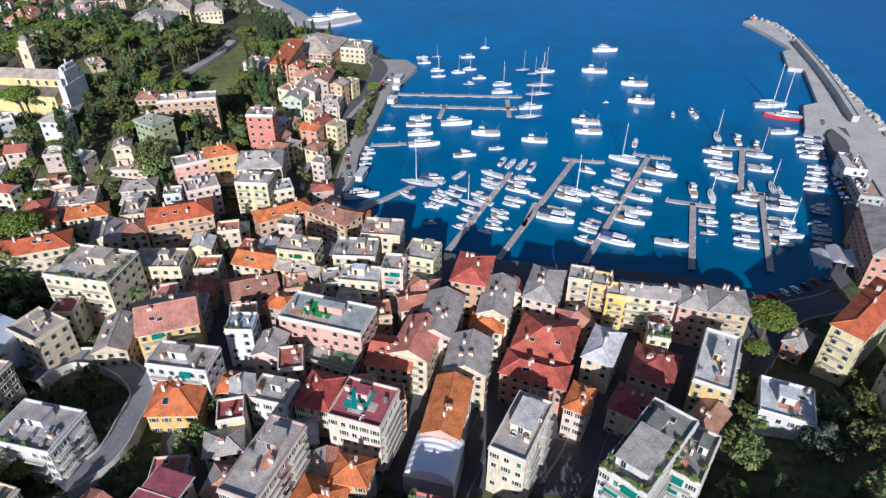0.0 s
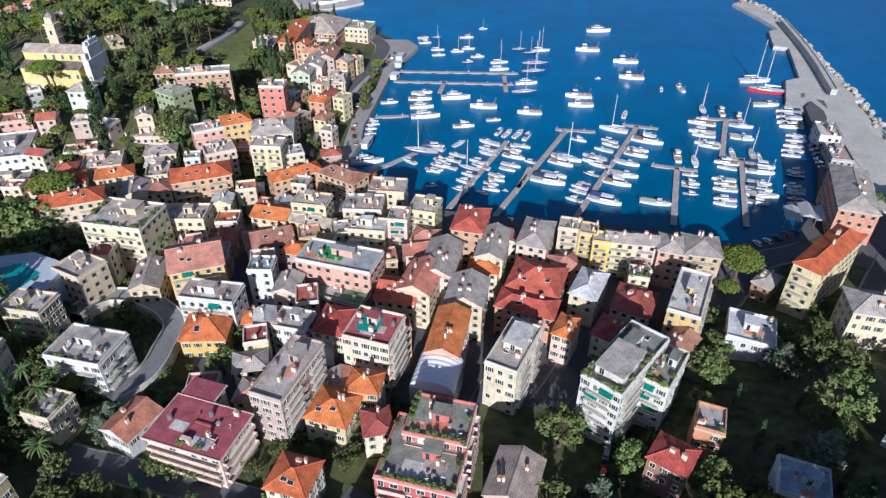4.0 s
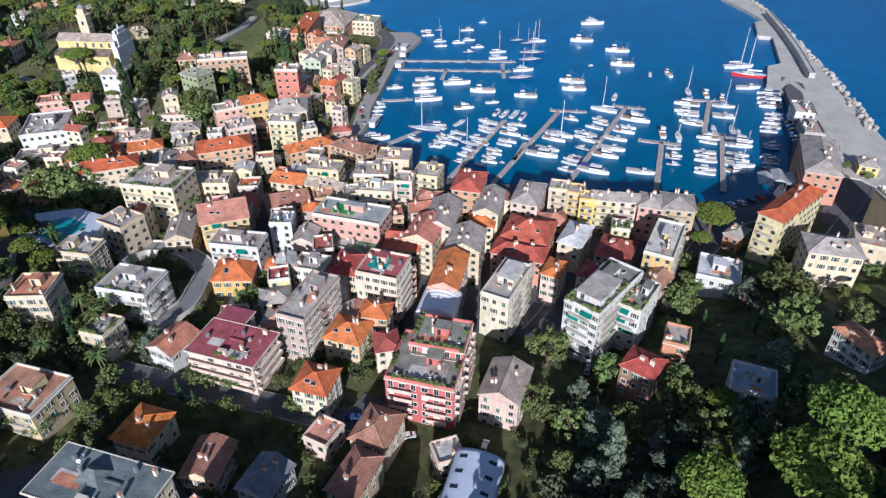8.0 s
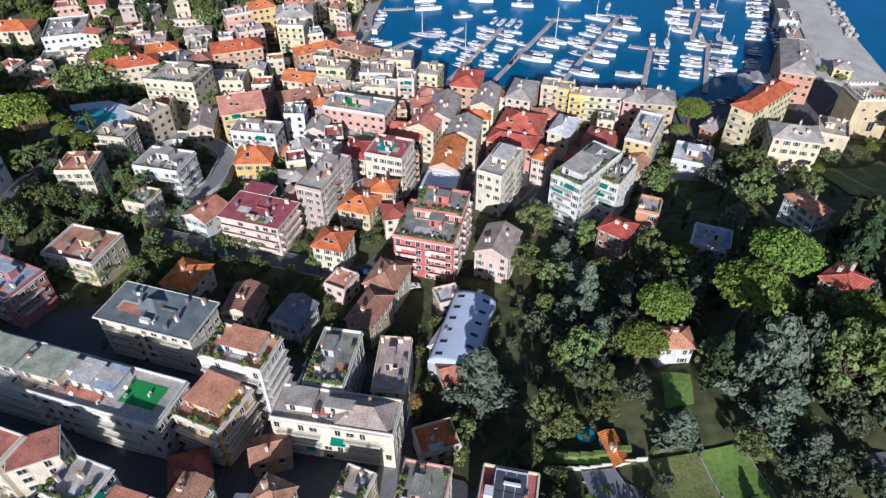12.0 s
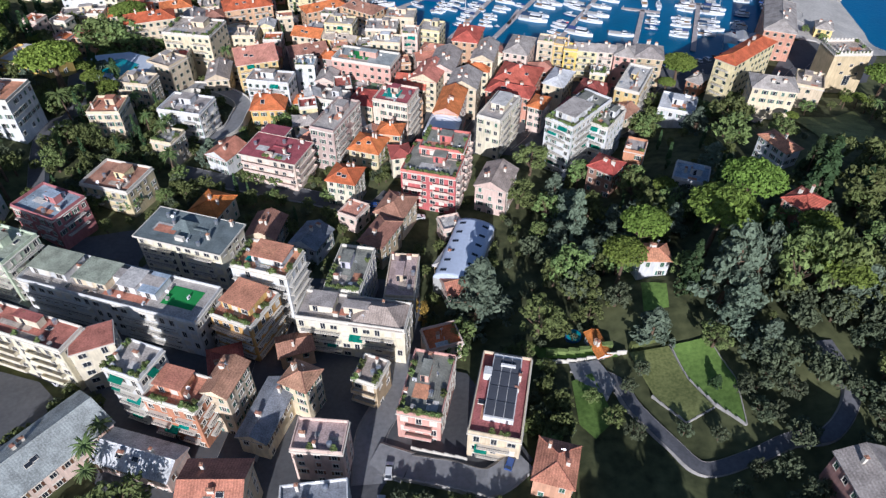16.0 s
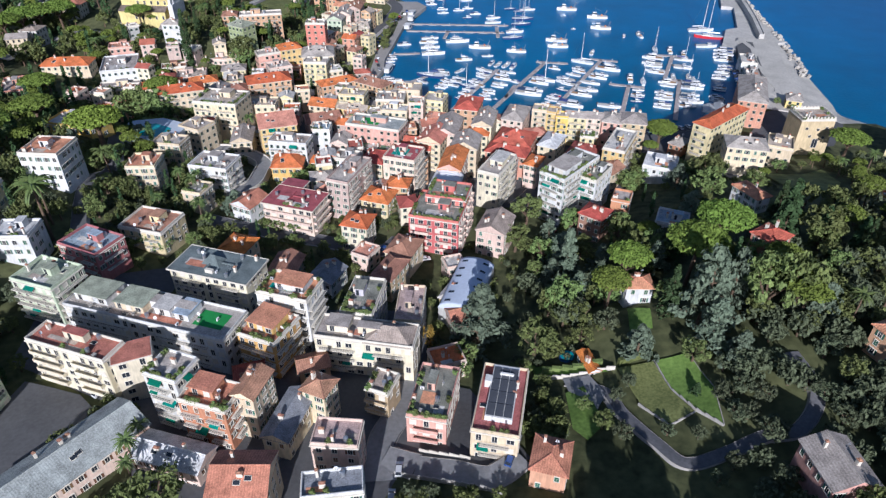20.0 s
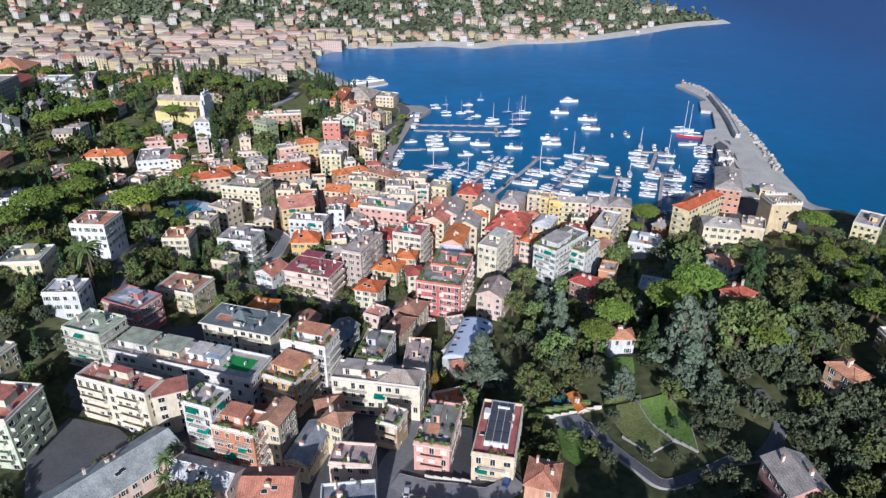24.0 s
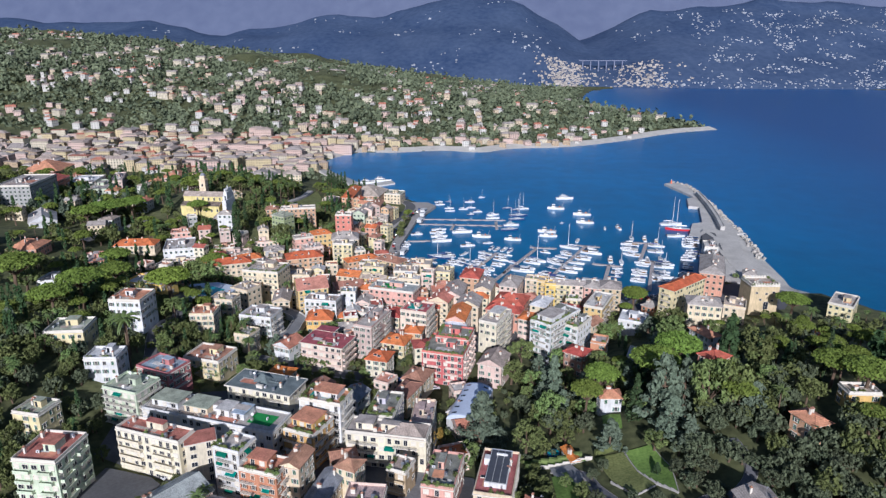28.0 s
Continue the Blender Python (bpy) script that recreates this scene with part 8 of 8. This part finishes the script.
barrel("market_tent", -5.6, 280, -12, 12.4, 12.8, 11.2, 5.5, 3.6, 7, material("white_tent_canvas", (0.78, 0.79, 0.82), 0.6, vary=0.06), "white ribbed air tent roof between the houses", "tent")
barrel("market_shed", 3.2, 210.5, -15, 12.0, 26, 10.2, 7.5, 2.4, 6, material("pale_blue_sheet_roof", (0.52, 0.58, 0.70), 0.45, vary=0.12, size=3.0), "long shed with a curved pale blue sheet roof", "shed", True)
POOL = material("pool_water", (0.02, 0.28, 0.30), 0.08, vary=0.15, spec=0.5)
bm = bmesh.new()
prism(bm, [(-150, 300), (-126, 296), (-124, 316), (-138, 322), (-152, 318)], 6, 24.0)
terrace = tagged(part("pool_terrace", bm, material("blue_white_paving", (0.50, 0.55, 0.62), 0.8, vary=0.15), None), "pale blue paved pool terrace on the hillside", "terrace", kind="structure")
bm = bmesh.new()
prism(bm, [(-145, 304), (-133, 302), (-130, 311), (-139, 316), (-146, 312)], 23.5, 24.06)
tagged(part("swimming_pool", bm, POOL, None), "turquoise swimming pool with a curved edge", "swimming pool", kind="structure")
FOOT.append((-138, 308, 0, 30, 28))
bm = bmesh.new()
tube(bm, (31.5, 178.5, ground_z(31.5, 178.5) - 0.4), (31.5, 178.5, ground_z(31.5, 178.5) + 1.1), 2.1, 2.1, 20)
tube(bm, (31.5, 178.5, ground_z(31.5, 178.5) + 1.1), (31.5, 178.5, ground_z(31.5, 178.5) + 1.14), 1.9, 1.9, 20, 1)
tagged(part("garden_pool", bm, (material("blue_pool_liner", (0.04, 0.12, 0.30), 0.5, vary=0.2), POOL), None), "round blue garden pool behind the white wall", "pool")
PERGOLA_RED = material("red_awning_cloth", (0.50, 0.07, 0.05), 0.7, vary=0.2)


def arcade():
    base = new("seafront_arcade")
    base.matrix_basis = pose(-88, 443, 2.9, 0, 0, 73)
    tagged(base, "long red roofed arcade beside the promenade", "arcade")
    bm = bmesh.new()
    box(bm, 0, 0, 3.4, 30, 5.4, 0.4)
    part("roof", bm, PERGOLA_RED, base)
    bm = bmesh.new()
    box(bm, 0, 2.2, 0, 30, 0.5, 3.4)
    part("wall", bm, PLASTER["coral"], base)
    for k in range(10):
        bm = bmesh.new()
        box(bm, -14.4 + 3.2 * k, -2.3, 0, 0.4, 0.4, 3.4)
        part("post", bm, TRIM, base)


arcade()

def boat_shelter(x, y, turn):
    base = new("boat_shelter")
    base.matrix_basis = pose(x, y, 4.1, 0, 0, turn)
    tagged(base, "white canvas shelter on posts on the quay", "shelter", "shelters on the quay")
    bm = bmesh.new()
    for s in (-1, 1):
        poly(bm, [(s * 3.2, -5.5, 3.0), (0, -5.5, 4.4), (0, 5.5, 4.4), (s * 3.2, 5.5, 3.0)])
    for e in (-5.5, 5.5):
        poly(bm, [(-3.2, e, 3.0), (3.2, e, 3.0), (0, e, 4.4)])
    bmesh.ops.solidify(bm, geom=bm.faces[:], thickness=0.06)
    part("roof", bm, WHITE, base)
    for px in (-3.0, 3.0):
        for py in (-5.2, 0, 5.2):
            bm = bmesh.new()
            tube(bm, (px, py, -1.2), (px, py, 3.0), 0.09, 0.09, 6)
            part("post", bm, METAL, base)


boat_shelter(135.3, 382.5, -16)
boat_shelter(147.2, 382.3, -16)
boat_shelter(142.1, 385.3, -16)


def kiosk(x, y, turn, w, d):
    base = new("kiosk")
    base.matrix_basis = pose(x, y, 2.9, 0, 0, turn)
    tagged(base, "small white flat-roofed kiosk on the promenade", "kiosk", "kiosks on the promenade")
    bm = bmesh.new()
    box(bm, 0, 0, 0, w, d, 2.8)
    part("wall", bm, PLASTER["white"], base)
    bm = bmesh.new()
    box(bm, 0, 0, 2.8, w + 1.0, d + 1.0, 0.25)
    part("roof", bm, DECK["white"], base)
    bm = bmesh.new()
    box(bm, 0, -d / 2 - 0.03, 0.9, w * 0.6, 0.08, 1.2)
    part("window", bm, GLASS, base)


kiosk(-40.5, 533.4, 75, 6, 4)
kiosk(-40.0, 567.4, 80, 7, 4)
kiosk(-46.2, 444.5, 80, 9, 3)
kiosk(-39.8, 553.4, 80, 4, 4)

# ---- cars ----
CAR_PAINTS = [material(n + "_car_paint", c, 0.25, 0.2, vary=0.05, spec=0.5) for n, c in (("white", (0.75, 0.75, 0.75)), ("black", (0.03, 0.03, 0.035)), ("silver", (0.45, 0.46, 0.48)), ("red", (0.45, 0.04, 0.04)), ("blue", (0.05, 0.10, 0.30)))]
TYRE = material("tyre_rubber", (0.02, 0.02, 0.02), 0.9, vary=0.2)
CARS = {}


def car(x, y, turn, z=None):
    pick = int(abs(x * 3.7 + y * 1.9)) % 5
    m = pose(x, y, (ground_z(x, y) + 0.42) if z is None else z, 0, 0, turn)
    if pick in CARS:
        return copy_thing(CARS[pick], m)
    base = new("car")
    base.matrix_basis = m
    CARS[pick] = base
    tagged(base, f"{('white', 'black', 'silver', 'red', 'blue')[pick]} hatchback car parked on the street", "car", "parked cars")
    bm = bmesh.new()
    side = [(-2.05, 0.35), (2.05, 0.35), (2.1, 0.75), (1.25, 0.95), (0.55, 1.45), (-1.35, 1.5), (-2.0, 1.0), (-2.1, 0.7)]
    for s in (-1, 1):
        vs = [bm.verts.new((px, s * (0.86 if pz < 1 else 0.7), pz)) for px, pz in side]
        bm.faces.new(vs)
    bm.verts.ensure_lookup_table()
    n = len(side)
    for i in range(n):
        bm.faces.new((bm.verts[i], bm.verts[(i + 1) % n], bm.verts[n + (i + 1) % n], bm.verts[n + i]))
    bmesh.ops.recalc_face_normals(bm, faces=bm.faces[:])
    part("body", bm, CAR_PAINTS[pick], base)
    bm = bmesh.new()
    poly(bm, [(1.2, -0.74, 1.0), (1.2, 0.74, 1.0), (0.6, 0.64, 1.43), (0.6, -0.64, 1.43)])
    poly(bm, [(-1.95, -0.74, 1.04), (-1.95, 0.74, 1.04), (-1.42, 0.62, 1.47), (-1.42, -0.62, 1.47)][::-1])
    for s in (-1, 1):
        poly(bm, [(1.0, s * 0.865, 0.98), (0.5, s * 0.73, 1.38), (-1.25, s * 0.73, 1.42), (-1.7, s * 0.865, 1.0)])
    bmesh.ops.translate(bm, verts=bm.verts[:], vec=(0, 0, 0.015))
    part("glazing", bm, GLASS, base)
    for px in (-1.3, 1.3):
        for s in (-1, 1):
            bm = bmesh.new()
            tube(bm, (px, s * 0.72, 0.32), (px, s * 0.9, 0.32), 0.32, 0.32, 10)
            part("wheel", bm, TYRE, base)
    return base


rnd = random.Random(11)
for k in range(18):
    t = k / 17
    car(-52 - 30 * t + 38 * t * t + rnd.uniform(-1, 1), 445 + 130 * t + rnd.uniform(-1, 1), 100 + rnd.uniform(-8, 8), 2.95)
for k in range(16):
    car(-76 + 1.2 * k * 0.3, 450 + 5.2 * k, 172 + rnd.uniform(-5, 5), 2.95)
for k in range(9):
    car(166 + 0.95 * k, 416 + 5.0 * k * 0.9, 70 + 90, 2.9)
for k in range(12):
    car(84 + 4.6 * k, 352 + 2.0 * k + rnd.uniform(-0.5, 0.5), 110, 2.95)
for x, y, a in ((-18, 236, 15), (-12, 234, 15), (-27, 239, 15), (13, 140, 70), (15, 146, 70), (-14, 131, 90), (-13, 139, 90), (-97, 165, 60), (-95, 161, 60), (-38, 174, 65), (-36, 180, 65), (12, 250, 70), (14, 258, 70), (35, 250, 70), (37, 256, 70), (39, 262, 70), (41, 268, 70), (8, 232, 75)):
    car(x, y, a)

# ---- old town, hillside houses and woods across the bay ----
FAR_WALL = [material("far_" + k + "_plaster", tuple(0.82 * c for c in WALLS[k]), 0.9, vary=0.12, size=4.0, hue=0.12) for k in ("cream", "tan", "whitewash", "paleyellow", "ivory", "whitewash", "pinkwhite", "pinkwhite")]
FAR_ROOF = [TILED["tilebrown"], TILED["greybrown"], TILED["grey"], TILED["greybrown"]]
FAR_HOUSES = []


def pane(bm, x, y, z, hx, hy):
    poly(bm, [(x - hx, y - hy, z), (x + hx, y + hy, z), (x + hx, y + hy, z + 1.6), (x - hx, y - hy, z + 1.6)], 1)


def far_house(k):
    """One of a dozen distant house shapes, built at the origin facing -y."""
    rnd = random.Random(200 + k)
    w, d, h, floors = ((12, 10, 9, 3), (15, 11, 12, 4), (10, 9, 7, 2), (18, 12, 15, 5), (22, 12, 12, 4), (11, 11, 10, 3), (14, 12, 9, 3), (26, 13, 14, 4))[k % 8]
    bm = bmesh.new()
    box(bm, 0, 0, -5, w, d, h + 5, mat=0)
    cols = int(w / 3)
    for fl in range(floors):
        for c in range(cols):
            pane(bm, -w / 2 + (c + 0.5) * w / cols, -d / 2 - 0.04, fl * h / floors + 0.9, 0.55, 0.0)
        for c in range(int(d / 3.2)):
            for s in (-1, 1):
                pane(bm, s * (w / 2 + 0.04), -d / 2 + (c + 0.5) * 3.2, fl * h / floors + 0.9, 0.0, 0.55)
    wall = bpy.data.meshes.new("wall")
    bm.to_mesh(wall)
    bm.free()
    bm = bmesh.new()
    rise = 0.2 * d if k % 3 else 0.05
    ex, ey, e = w / 2 + 0.5, d / 2 + 0.5, (d / 2 if k % 2 else 0)
    a = [(-ex, -ey, h), (ex, -ey, h), (ex, ey, h), (-ex, ey, h)]
    r0, r1 = (-w / 2 + e, 0, h + rise + 0.3), (w / 2 - e, 0, h + rise + 0.3)
    poly(bm, [a[0], a[1], r1, r0])
    poly(bm, [a[2], a[3], r0, r1])
    poly(bm, [a[1], a[2], r1])
    poly(bm, [a[3], a[0], r0])
    poly(bm, a[::-1])
    box(bm, w * 0.2, d * 0.1, h, 0.9, 0.9, rise + 1.6)
    roof = bpy.data.meshes.new("roof")
    bm.to_mesh(roof)
    bm.free()
    wall.materials.append(FAR_WALL[k % 8])
    wall.materials.append(GLASS)
    roof.materials.append(FAR_ROOF[(k * 5 // 3) % 4])
    return wall, roof


for k in range(24):
    FAR_HOUSES.append(far_house(k))
FAR_LABELS = ("distant hillside villa with plain plaster walls", "distant town house with a tiled roof", "pale distant house among the trees")
rnd = random.Random(77)
FAR_SPOTS = []
SETTLED, REST = [0], []


def settle(x, y, turn, k, scale=1.0, label=1):
    z = ground_z(x, y)
    if z < 1.0:
        return
    for fx, fy in FAR_SPOTS:
        if abs(fx - x) < 13 * scale and abs(fy - y) < 12 * scale:
            return
    FAR_SPOTS.append((x, y))
    if SETTLED[0] >= 50:
        REST.append((x, y, z - 0.4, turn, scale, k))
        return
    SETTLED[0] += 1
    base = new("house")
    base.matrix_basis = pose(x, y, z - 0.4, 0, 0, turn) @ Matrix.Scale(scale, 4)
    tagged(base, FAR_LABELS[label], "house", "houses across the bay")
    wall, roof = FAR_HOUSES[k]
    piece("wall", wall, base, Matrix.Identity(4))
    piece("roof", roof, base, Matrix.Identity(4))


# villas on the near slope, the seafront row, the close-built old town, the hillside
for k in range(160):
    settle(rnd.uniform(-480, -250), rnd.uniform(330, 690), rnd.uniform(-20, 20), rnd.choice((0, 2, 5, 6, 8, 13, 16)), rnd.uniform(0.8, 1.0), 2) if rnd.random() < 0.4 else None
for k in range(60):
    x = -200 + k * 9.0
    settle(x, 965 + 0.16 * max(0, x) + rnd.uniform(-4, 22), rnd.uniform(-14, 14), rnd.choice((1, 2, 4, 9, 11, 15, 17)), rnd.uniform(0.45, 0.8), 1)
for k in range(2400):
    x, y = rnd.uniform(-760, -100), rnd.uniform(690, 1030)
    if y < 688 + max(0, (x + 285) * 0.62) or y > 960 + 0.1 * x + 60 * rnd.random() ** 2:
        continue
    if x < -520 and rnd.random() < 0.55:
        continue
    settle(x, y, rnd.choice((0, 4, -6, 90, 12)), rnd.choice((0, 1, 3, 4, 7, 9, 11, 12, 15, 17, 19, 20, 23)), rnd.uniform(0.5, 1.05), 1)
for k in range(3000):
    x, y = rnd.uniform(-1250, 400), rnd.uniform(930, 1900)
    if noise.noise((x / 150.0, y / 150.0, 3.0)) < -0.12:
        continue
    if rnd.random() < 0.25 + (y - 900) / 1900 or (x > 60 and y > 1120 and rnd.random() < 0.6):
        continue
    settle(x, y, rnd.uniform(-25, 25), rnd.choice((0, 2, 4, 5, 6, 8, 10, 13, 14, 16, 18, 21, 22)), rnd.uniform(0.55, 1.1), 0)
av, af, am = [], [], []
far_mats = FAR_WALL + FAR_ROOF + [GLASS]
for x, y, z, turn, scale, k in REST:
    m = np.array(pose(x, y, z, 0, 0, turn) @ Matrix.Scale(scale, 4))
    for me in FAR_HOUSES[k]:
        vs = np.array([(*v.co, 1.0) for v in me.vertices]) @ m.T
        n0 = len(av)
        av += vs[:, :3].tolist()
        for p in me.polygons:
            af.append(tuple(n0 + q for q in p.vertices))
            am.append(far_mats.index(me.materials[p.material_index]))
me = bpy.data.meshes.new("far_town")
me.from_pydata(av, [], af)
for mt in far_mats:
    me.materials.append(mt)
me.polygons.foreach_set("material_index", am)
tagged(new("far_town", me), "crowded pale houses of the far town and hillside", "houses", kind="stuff")

# far woods: loose crowns of leaf clumps over the hillside, one sheet of growth
# lighter greyish green, with far haze put into the leaf colour
WOOD = material("hazed_far_woodland", (0.075, 0.105, 0.062), 0.9, vary=0.5, size=14.0, second=(0.155, 0.18, 0.105))
rng = np.random.default_rng(4)
N = 26000
wx = rng.uniform(-1500, 480, N)
wy = 690 + 1450 * rng.random(N) ** 1.25
wz = heights(wx, wy)
keep = wz > 3.0
for fx, fy in FAR_SPOTS:
    keep &= ~((np.abs(wx - fx) < 8) & (wy > fy - 13) & (wy < fy + 7))
keep &= ~((wy < 985) & (wx < -120) & (wx > -760) & (wy > 700) & (rng.random(N) < 0.72))
wx, wy, wz = wx[keep], wy[keep], wz[keep]
n = len(wx)
Q = 10
size = rng.uniform(1.8, 5.0, n) * np.clip(wy / 1000, 0.9, 1.35)
tall = np.where(rng.random(n) < 0.12, 2.3, 1.0)
pts = rng.normal(size=(n, Q, 3))
pts /= np.linalg.norm(pts, axis=2, keepdims=True)
cen = np.stack([wx, wy, wz], -1)[:, None, :] + pts * size[:, None, None] * np.stack([1 / np.sqrt(tall), 1 / np.sqrt(tall), 0.75 * tall], -1)[:, None, :] + np.array([0, 0, 1.0]) * (size * tall)[:, None, None] * 0.75
nor = pts + rng.normal(size=pts.shape) * 0.5
nor /= np.linalg.norm(nor, axis=2, keepdims=True)
tan = np.cross(nor, rng.normal(size=nor.shape))
tan /= np.linalg.norm(tan, axis=2, keepdims=True)
bit = np.cross(nor, tan)
ls = size[:, None, None] * 0.62
quad = np.stack([cen - tan * ls, cen - bit * ls, cen + tan * ls, cen + bit * ls], 2).reshape(-1, 3)
me = bpy.data.meshes.new("far_woods")
me.from_pydata(quad.tolist(), [], np.arange(len(quad)).reshape(-1, 4).tolist())
me.materials.append(WOOD)
tagged(new("far_woods", me), "dense green woods and gardens on the far hillside", "woods", kind="stuff")

# mountains behind the far bay
VALLEY_X, VALLEY_DEPTH = 490, 140
xs2 = np.linspace(-4300, 4300, 170)
ys2 = np.linspace(2345, 3700, 50)
mx, my = np.meshgrid(xs2, ys2)
fold = np.array([[noise.noise((px / 620.0, py / 900.0, 2.2)) + 0.5 * noise.noise((px / 260.0, py / 300.0, 5.0)) + 0.2 * noise.noise((px / 110.0, py / 120.0, 7.0)) for px in xs2] for py in ys2])
# the wooded spurs rise to a crest that opens in a valley, and the main ridge stands behind
crest = 325 + 25 * np.sin(mx / 420.0 + 0.9) - 80 * np.clip((100 - mx) / 500, 0, 1) - VALLEY_DEPTH * np.clip(1 - np.abs(mx - VALLEY_X) / 290, 0, 1)
climb = np.clip((my - 2345) / 700, 0, 1)
mz = -12 + (crest + 45 * fold) * climb ** 0.85 - np.clip(my - 3100, 0, 700) * 0.5 + 25 * np.clip(fold, -0.4, 1) * np.clip(climb * 3, 0, 1)
# blue of distance haze is mixed into the spurs' woodland colour
MOUNT = material("hazed_mountain_woods", (0.038, 0.064, 0.135), 1.0, vary=0.15, size=60.0, second=(0.062, 0.088, 0.150), spec=0.05)
# paler still: the ridge carries more haze in its colour
RIDGE = material("haze_painted_mountain_ridge", (0.090, 0.110, 0.185), 1.0, vary=0.08, size=200.0, second=(0.105, 0.125, 0.195), spec=0.05)
idx = np.arange(mx.size).reshape(mx.shape)
me = bpy.data.meshes.new("backdrop")
me.from_pydata(np.stack([mx, my, mz], -1).reshape(-1, 3).tolist(), [], np.stack([idx[:-1, :-1], idx[:-1, 1:], idx[1:, 1:], idx[1:, :-1]], -1).reshape(-1, 4).tolist())
me.polygons.foreach_set("use_smooth", [True] * len(me.polygons))
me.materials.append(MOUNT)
tagged(new("backdrop", me), "wooded mountains behind the far bay, haze painted in blue", "mountains", kind="structure")
rx, ry = np.meshgrid(np.linspace(-5200, 5200, 80), np.linspace(3650, 4700, 18))
rz = -12 + ((ry - 3650) / 1050) ** 0.9 * (1250 + 120 * np.sin(rx / 700.0) + 60 * np.sin(rx / 230.0 + 1.0))
idx = np.arange(rx.size).reshape(rx.shape)
me = bpy.data.meshes.new("backdrop")
me.from_pydata(np.stack([rx, ry, rz], -1).reshape(-1, 3).tolist(), [], np.stack([idx[:-1, :-1], idx[:-1, 1:], idx[1:, 1:], idx[1:, :-1]], -1).reshape(-1, 4).tolist())
me.polygons.foreach_set("use_smooth", [True] * len(me.polygons))
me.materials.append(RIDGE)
tagged(new("backdrop", me), "high mountain ridge with grey haze in its colour", "mountains", kind="structure")
# a motorway viaduct across the valley mouth behind the far town
# dim blue grey concrete
VIADUCT = material("blue_grey_viaduct_concrete", (0.17, 0.19, 0.27), 0.9, vary=0.15, size=20.0)
viaduct = new("viaduct")
viaduct.matrix_basis = pose(490, 2520, 89)
tagged(viaduct, "long blue grey concrete viaduct on slender piers", "viaduct")
bm = bmesh.new()
box(bm, 0, 0, -2.5, 175, 9, 2.5)
part("deck", bm, VIADUCT, viaduct)
for k in range(6):
    bm = bmesh.new()
    box(bm, -72 + 29 * k, 0, -60, 3.4, 5, 57.5)
    part("pier", bm, VIADUCT, viaduct)
# villages in dim blue grey, and a warmer town, scattered on the lower slopes
av, af = [], []
rnd = random.Random(9)
CUBE = [(-1, -1, 0), (1, -1, 0), (1, 1, 0), (-1, 1, 0), (-1, -1, 1), (1, -1, 1), (1, 1, 1), (-1, 1, 1), (-0.6, 0, 1.4), (0.6, 0, 1.4)]
FACES = [(0, 1, 5, 4), (1, 2, 6, 5), (2, 3, 7, 6), (3, 0, 4, 7), (4, 5, 9, 8), (6, 7, 8, 9), (5, 6, 9), (7, 4, 8)]


def mountain_z(x, y):
    u, v = (x + 4300) / 8600 * 169, (y - 2345) / 1355 * 49
    i, j = min(max(int(u), 0), 168), min(max(int(v), 0), 48)
    a, b = u - i, v - j
    return float((mz[j, i] * (1 - a) + mz[j, i + 1] * a) * (1 - b) + (mz[j + 1, i] * (1 - a) + mz[j + 1, i + 1] * a) * b)


town = []
for k in range(6400):
    if k % 8 == 0:
        # the town at the head of the far bay
        x, y = (rnd.gauss(348, 48) if k % 24 else rnd.gauss(620, 60)), 2362 + 190 * rnd.random() ** 1.3
    elif k % 32 == 1:
        x, y = rnd.uniform(330, 1650), 2358 + 60 * rnd.random()
    elif k % 2:
        x, y = rnd.uniform(880, 1900), 2365 + 620 * rnd.random() ** 1.1
        if noise.noise((x / 90.0, y / 70.0, 1.0)) < 0.1:
            continue
    else:
        x, y = rnd.uniform(-1500, 2700), 2365 + 640 * rnd.random() ** 1.2
        if noise.noise((x / 150.0, y / 110.0, 1.0)) < 0.2 or abs(x - VALLEY_X) < 130:
            continue
    z = mountain_z(x, y) - 2
    if z < 0:
        continue
    s, t, h = rnd.uniform(1.2, 5.2), rnd.uniform(2.5, 4.5), rnd.uniform(1.6, 4.0)
    if k % 4 == 0 and rnd.random() < 0.4:
        s, h = s * 1.5, h * 1.6
    n0 = len(av)
    c, d = math.cos(k), math.sin(k) * 0.5
    av += [(x + a * s * c - b * t * d, y + a * s * d + b * t * c, z + e * h) for a, b, e in CUBE]
    af += [tuple(n0 + q for q in f) for f in FACES]
    town += [int(k % 8 == 0)] * len(FACES)
me = bpy.data.meshes.new("far_villages")
me.from_pydata(av, [], af)
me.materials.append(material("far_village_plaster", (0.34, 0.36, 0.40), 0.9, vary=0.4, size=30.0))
me.materials.append(material("far_harbour_town_plaster", (0.37, 0.335, 0.30), 0.9, vary=0.35, size=12.0))
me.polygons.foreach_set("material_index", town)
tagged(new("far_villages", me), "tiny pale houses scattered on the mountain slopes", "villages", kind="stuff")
